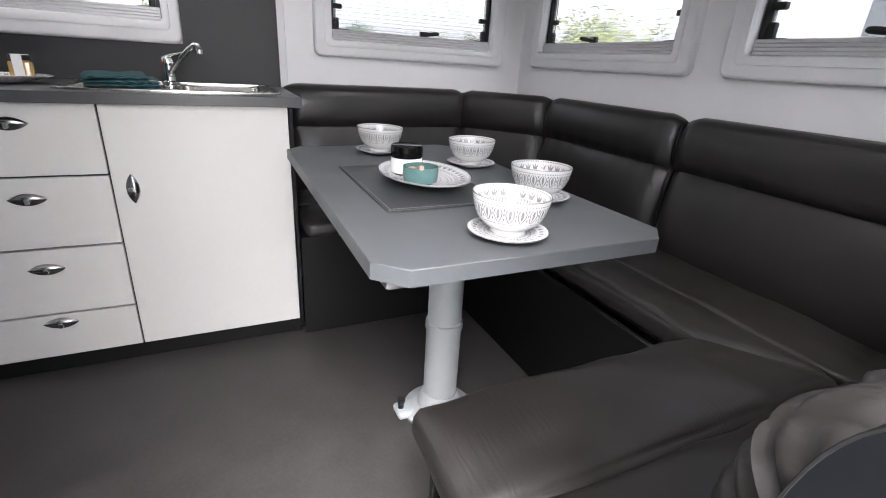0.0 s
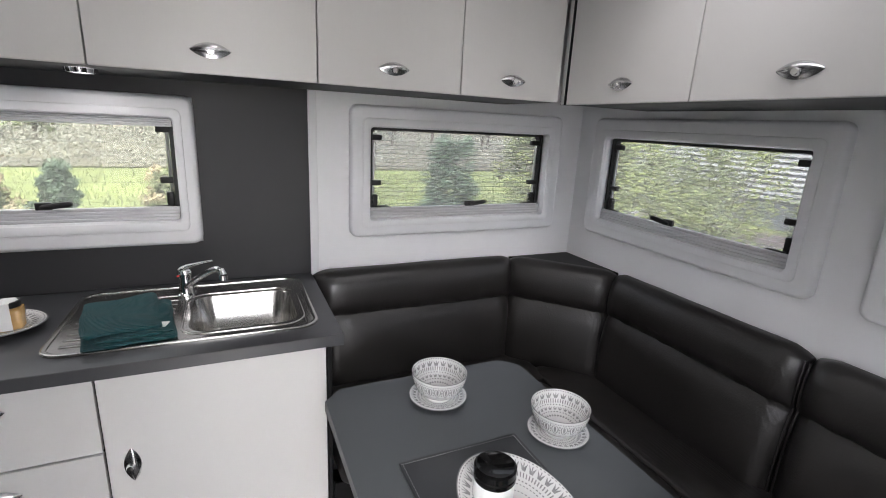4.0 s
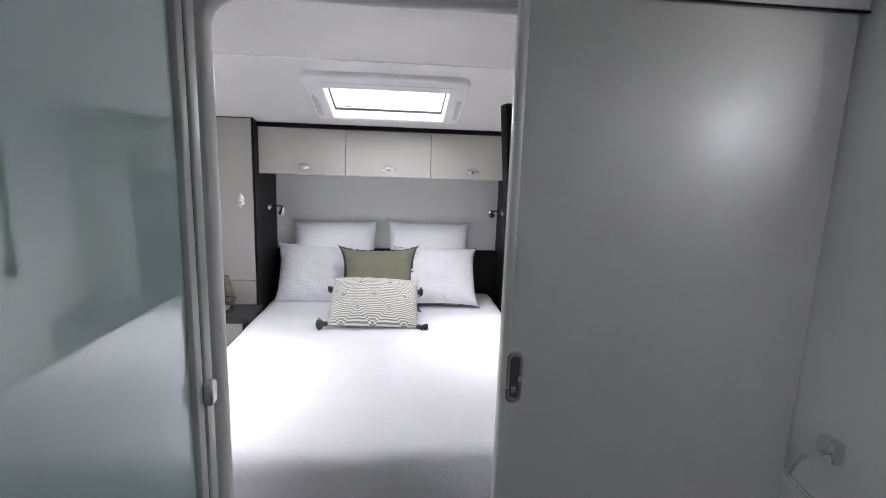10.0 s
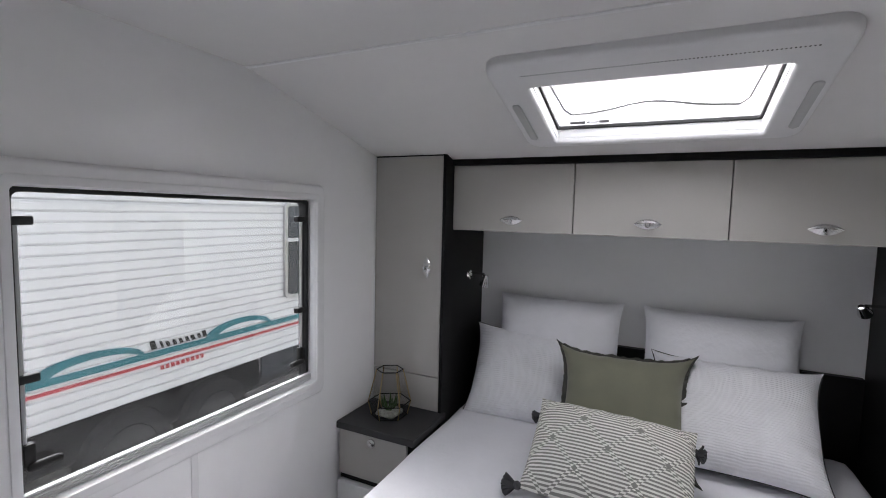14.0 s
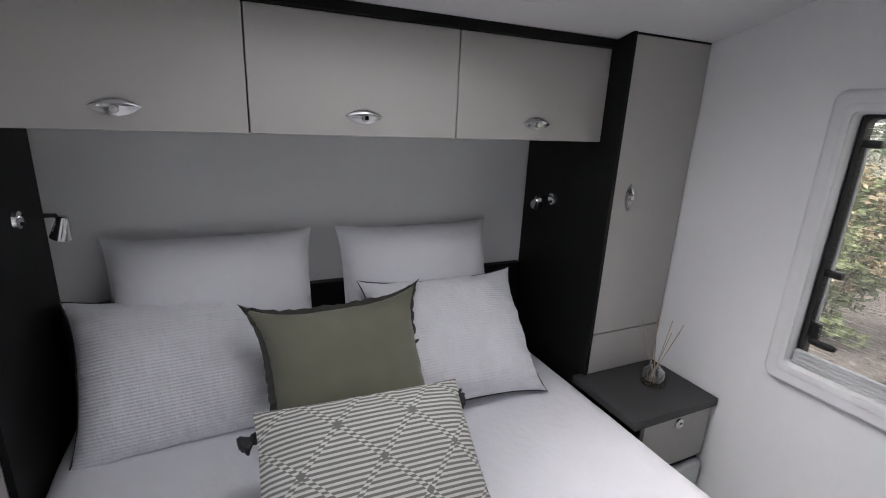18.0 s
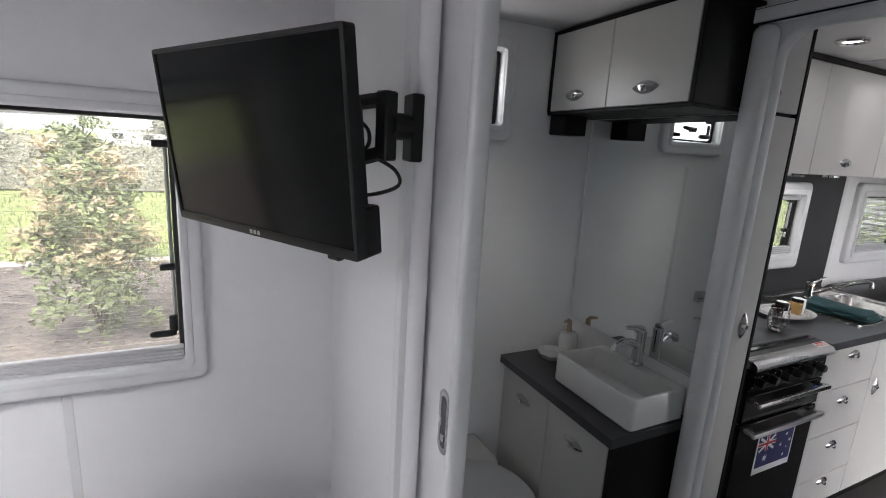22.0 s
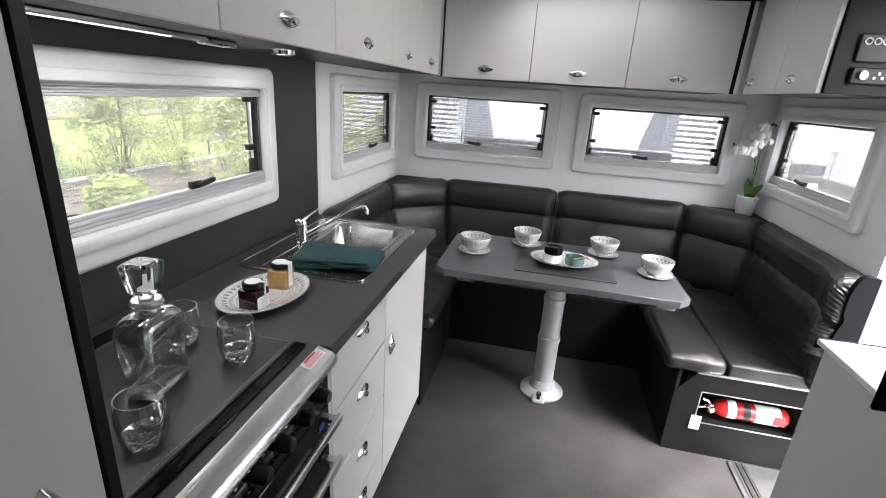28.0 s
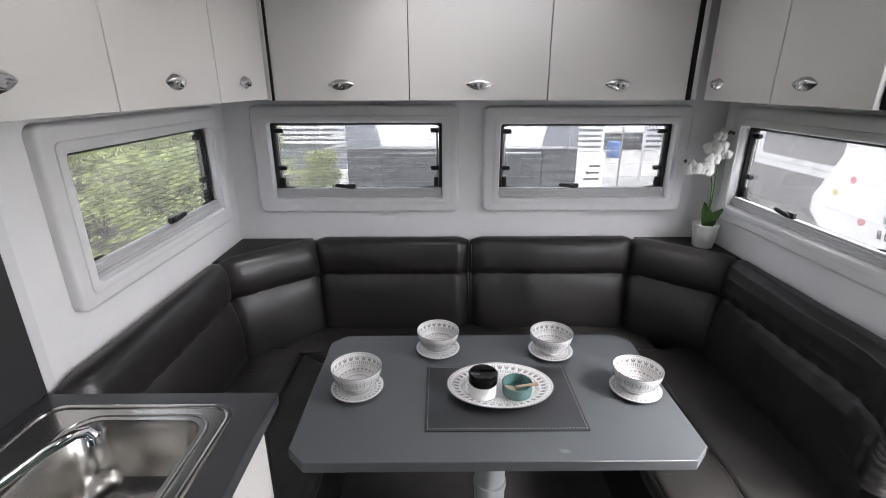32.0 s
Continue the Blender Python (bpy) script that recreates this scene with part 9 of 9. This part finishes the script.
for y in (-1.05, 1.05):
    w_ = part("wheel", moved(lathe([(0, 0.05), (0.2, 0.05), (0.2, 0), (0, 0)], 20), pose(EVX + 2.6, y, -0.40, 90 if y < 0 else -90, 0, 0)), POST, ev)
    part("tyre", moved(lathe([(0.2, -0.1), (0.34, -0.08), (0.345, 0.0), (0.33, 0.06), (0.2, 0.05)], 28), pose(EVX + 2.6, y, -0.40, 90 if y < 0 else -90, 0, 0)), TYRE, w_)

# caravans on the door side of the lounge
tv3 = thing("caravan", "white caravan with round coloured decals", "caravan", (3.6, -5.2, GZ), "neighbouring caravans")
bm = bmesh.new()
slab([(0.6, -0.10), (4.95, -0.10), (5.15, 0.05), (5.18, 0.25), (4.75, 1.05), (4.45, 2.0), (0.6, 2.0)], lambda u, v, d: (u, -4.6 - d, v), 0.0, 2.2, bm=bm)
part("body", bm, VANW, tv3, "smooth white body with a raked nose", 0)
part("skirt", bx((0.7, -6.7, -0.45), (4.7, -4.64, -0.101), 0.02), VANG, tv3)
ft = lambda u, v, d: (u, -4.598 + d, v)
for u, v, r, m_ in ((4.05, 0.22, 0.10, TEALP), (4.65, 0.55, 0.04, REDP), (4.85, 0.36, 0.04, mat("yellow_decal", (0.6, 0.42, 0.03), 0.4)), (4.40, 0.12, 0.05, REDP), (4.15, 0.75, 0.04, REDP)):
    part("decal", slab([(u + r * math.cos(2 * math.pi * k / 20), v + r * math.sin(2 * math.pi * k / 20)) for k in range(20)], ft, 0, 0.004), m_, tv3, "round coloured decal", 0)
for k in range(5):
    part("lettering_bar", slab([(3.75 + k * 0.09, 0.0), (3.80 + k * 0.09, 0.0), (3.82 + k * 0.09, 0.09), (3.77 + k * 0.09, 0.09)], ft, 0, 0.004), POST, tv3, "", 0)
part("rub_rail", bx((0.7, -4.6, 0.155), (4.95, -4.585, 0.17), 0.004), SHED, tv3)
tv4 = thing("caravan", "pale caravan with a large dark front window", "caravan", (7.0, -6.4, GZ), "neighbouring caravans")
part("body", bx((5.6, -8.4, -0.25), (10.5, -6.0, 2.2), 0.10, 3), VANW, tv4, "white body")
part("skirt", bx((5.58, -8.4, -0.45), (10.5, -5.98, 0.16), 0.02), VANG, tv4, "dark lower panel")
fu = lambda u, v, d: (u, -5.998 + d, v)
part("window", slab(rrect(6.5, 8.3, 0.38, 1.35, 0.08), fu, 0, 0.03, 0.008), DARKGLASS, tv4, "large dark tinted window")
part("trim_line", bx((6.3, -6.0, 0.26), (8.6, -5.97, 0.29), 0.004), ALU, tv4)

# white clad shed and fence beyond the lounge end
sd_ = thing("shed", "grey shed with pale horizontal louvres", "building", (14, 4, GZ))
part("wall", bx((13.0, 2.88, GZ), (19.0, 12.0, 1.80), 0), CORNER, sd_)
bm = bmesh.new()
for k in range(13):
    bx((12.90, 2.88, 0.0 + k * 0.14), (13.0, 12.0, 0.07 + k * 0.14), 0, 1, bm)
part("cladding", bm, VANW, sd_, "horizontal ribbed sheets", 0)
part("roof", bx((12.6, 2.5, 1.82), (19.4, 12.4, 1.92), 0.02), ALU, sd_)
for y0, y1 in ((-3.86, -2.30), (-5.55, -4.84)):
    sd_ = thing("louvre_screen", "white louvred screen panel in the yard", "screen", (11.0, (y0 + y1) / 2, GZ), "yard screens")
    part("post", bx((11.0, y1 - 0.05, GZ), (11.08, y1, 3.0), 0.004), VANW, sd_)
    part("post", bx((11.0, y0, GZ), (11.08, y0 + 0.05, 3.0), 0.004), VANW, sd_)
    for k in range(22):
        part("slat", bx((10.97, y0 + 0.05, 0.04 + k * 0.13), (11.05, y1 - 0.05, 0.11 + k * 0.13), 0.003), VANW, sd_)
    part("backing", bx((11.06, y0 + 0.05, 0.02), (11.075, y1 - 0.05, 2.95), 0), CORNER, sd_)
for k, (z0, z1) in enumerate(((0.56, 0.74), (0.36, 0.52), (0.14, 0.30))):
    ss = thing("shade_sail", "small white triangular shade sail", "shade sail", (9.0, 2.3, z0), "shade sails")
    part("cloth", slab([(2.55, z0), (2.02, z0 + 0.05), (2.05, z1)], lambda u, v, d: (9.0 + d + 0.1 * (2.55 - u), u, v), 0.0, 0.01), PAPER, ss)
    part("mast", rod((9.06, 2.03, GZ), (9.06, 2.03, z1), 0.015, 6), POST, ss)
sg = thing("yard_sign", "white yard sign board on posts", "sign", (8.0, -2.6, GZ))
part("board", bx((8.0, -2.87, -0.40), (8.04, -2.30, 0.41), 0.006), PAPER, sg)
part("post", rod((8.02, -2.8, GZ), (8.02, -2.8, -0.40), 0.03, 8), POST, sg)
part("post", rod((8.02, -2.4, GZ), (8.02, -2.4, -0.40), 0.03, 8), POST, sg)
for k in range(3):
    part("print_bar", bx((7.994, -2.80, -0.1 + k * 0.12), (8.0, -2.50 - 0.05 * k, -0.06 + k * 0.12), 0), POST, sg)
# a plain drum added in place of the yard's blue tarp
bt = thing("water_tank", "blue plastic water drum on the gravel", "drum", (15.0, -5.6, GZ))
part("drum", lathe([(0, 0), (0.22, 0), (0.25, 0.04), (0.25, 0.44), (0.22, 0.50), (0, 0.51)], 24, (15.0, -5.6, GZ + 0.05)), mat("blue_plastic", (0.03, 0.10, 0.32), 0.4), bt)
bv = thing("caravan", "white caravan parked at the back of the yard", "caravan", (19, -6, GZ), "neighbouring caravans")
part("body", bx((16.5, -10.5, -0.1), (19.0, -3.4, 2.3), 0.12, 3), VANW, bv, "white body")
part("skirt", bx((16.52, -10.4, -0.45), (18.9, -3.5, -0.101), 0.02), VANG, bv)
for y in (-8.0, -6.2):
    w_ = part("wheel", moved(lathe([(0, 0.05), (0.2, 0.05), (0.2, 0), (0, 0)], 20), pose(16.55, y, -0.40, 0, -90, 0)), POST, bv)
    part("tyre", moved(lathe([(0.2, -0.1), (0.34, -0.08), (0.345, 0.0), (0.33, 0.06), (0.2, 0.05)], 24), pose(16.55, y, -0.40, 0, -90, 0)), TYRE, w_)
part("window", slab(rrect(-7.4, -5.6, 0.75, 1.5, 0.08), lambda u, v, d: (16.5 - d, u, v), 0, 0.03, 0.008), DARKGLASS, bv, "dark tinted window")
cf = thing("chain_wire_fence", "low chain wire fence with steel posts", "fence", (10, 0, GZ))
for k in range(8):
    part("post", rod((10.2, -6 + k * 2, GZ), (10.2, -6 + k * 2, GZ + 1.5), 0.025, 8), ALU, cf)
for z in (0.3, 0.6, 0.9, 1.2, 1.5):
    part("wire", rod((10.2, -6, GZ + z), (10.2, 8, GZ + z), 0.006, 5), ALU, cf)
# outside skin of the caravan roof
tagged(box("roof", (XB - 0.05, YD - 0.05, 2.14), (-4.40, YK + 0.05, 2.16), WPLASTIC), "white outer roof skin", "roof", "", "structure")
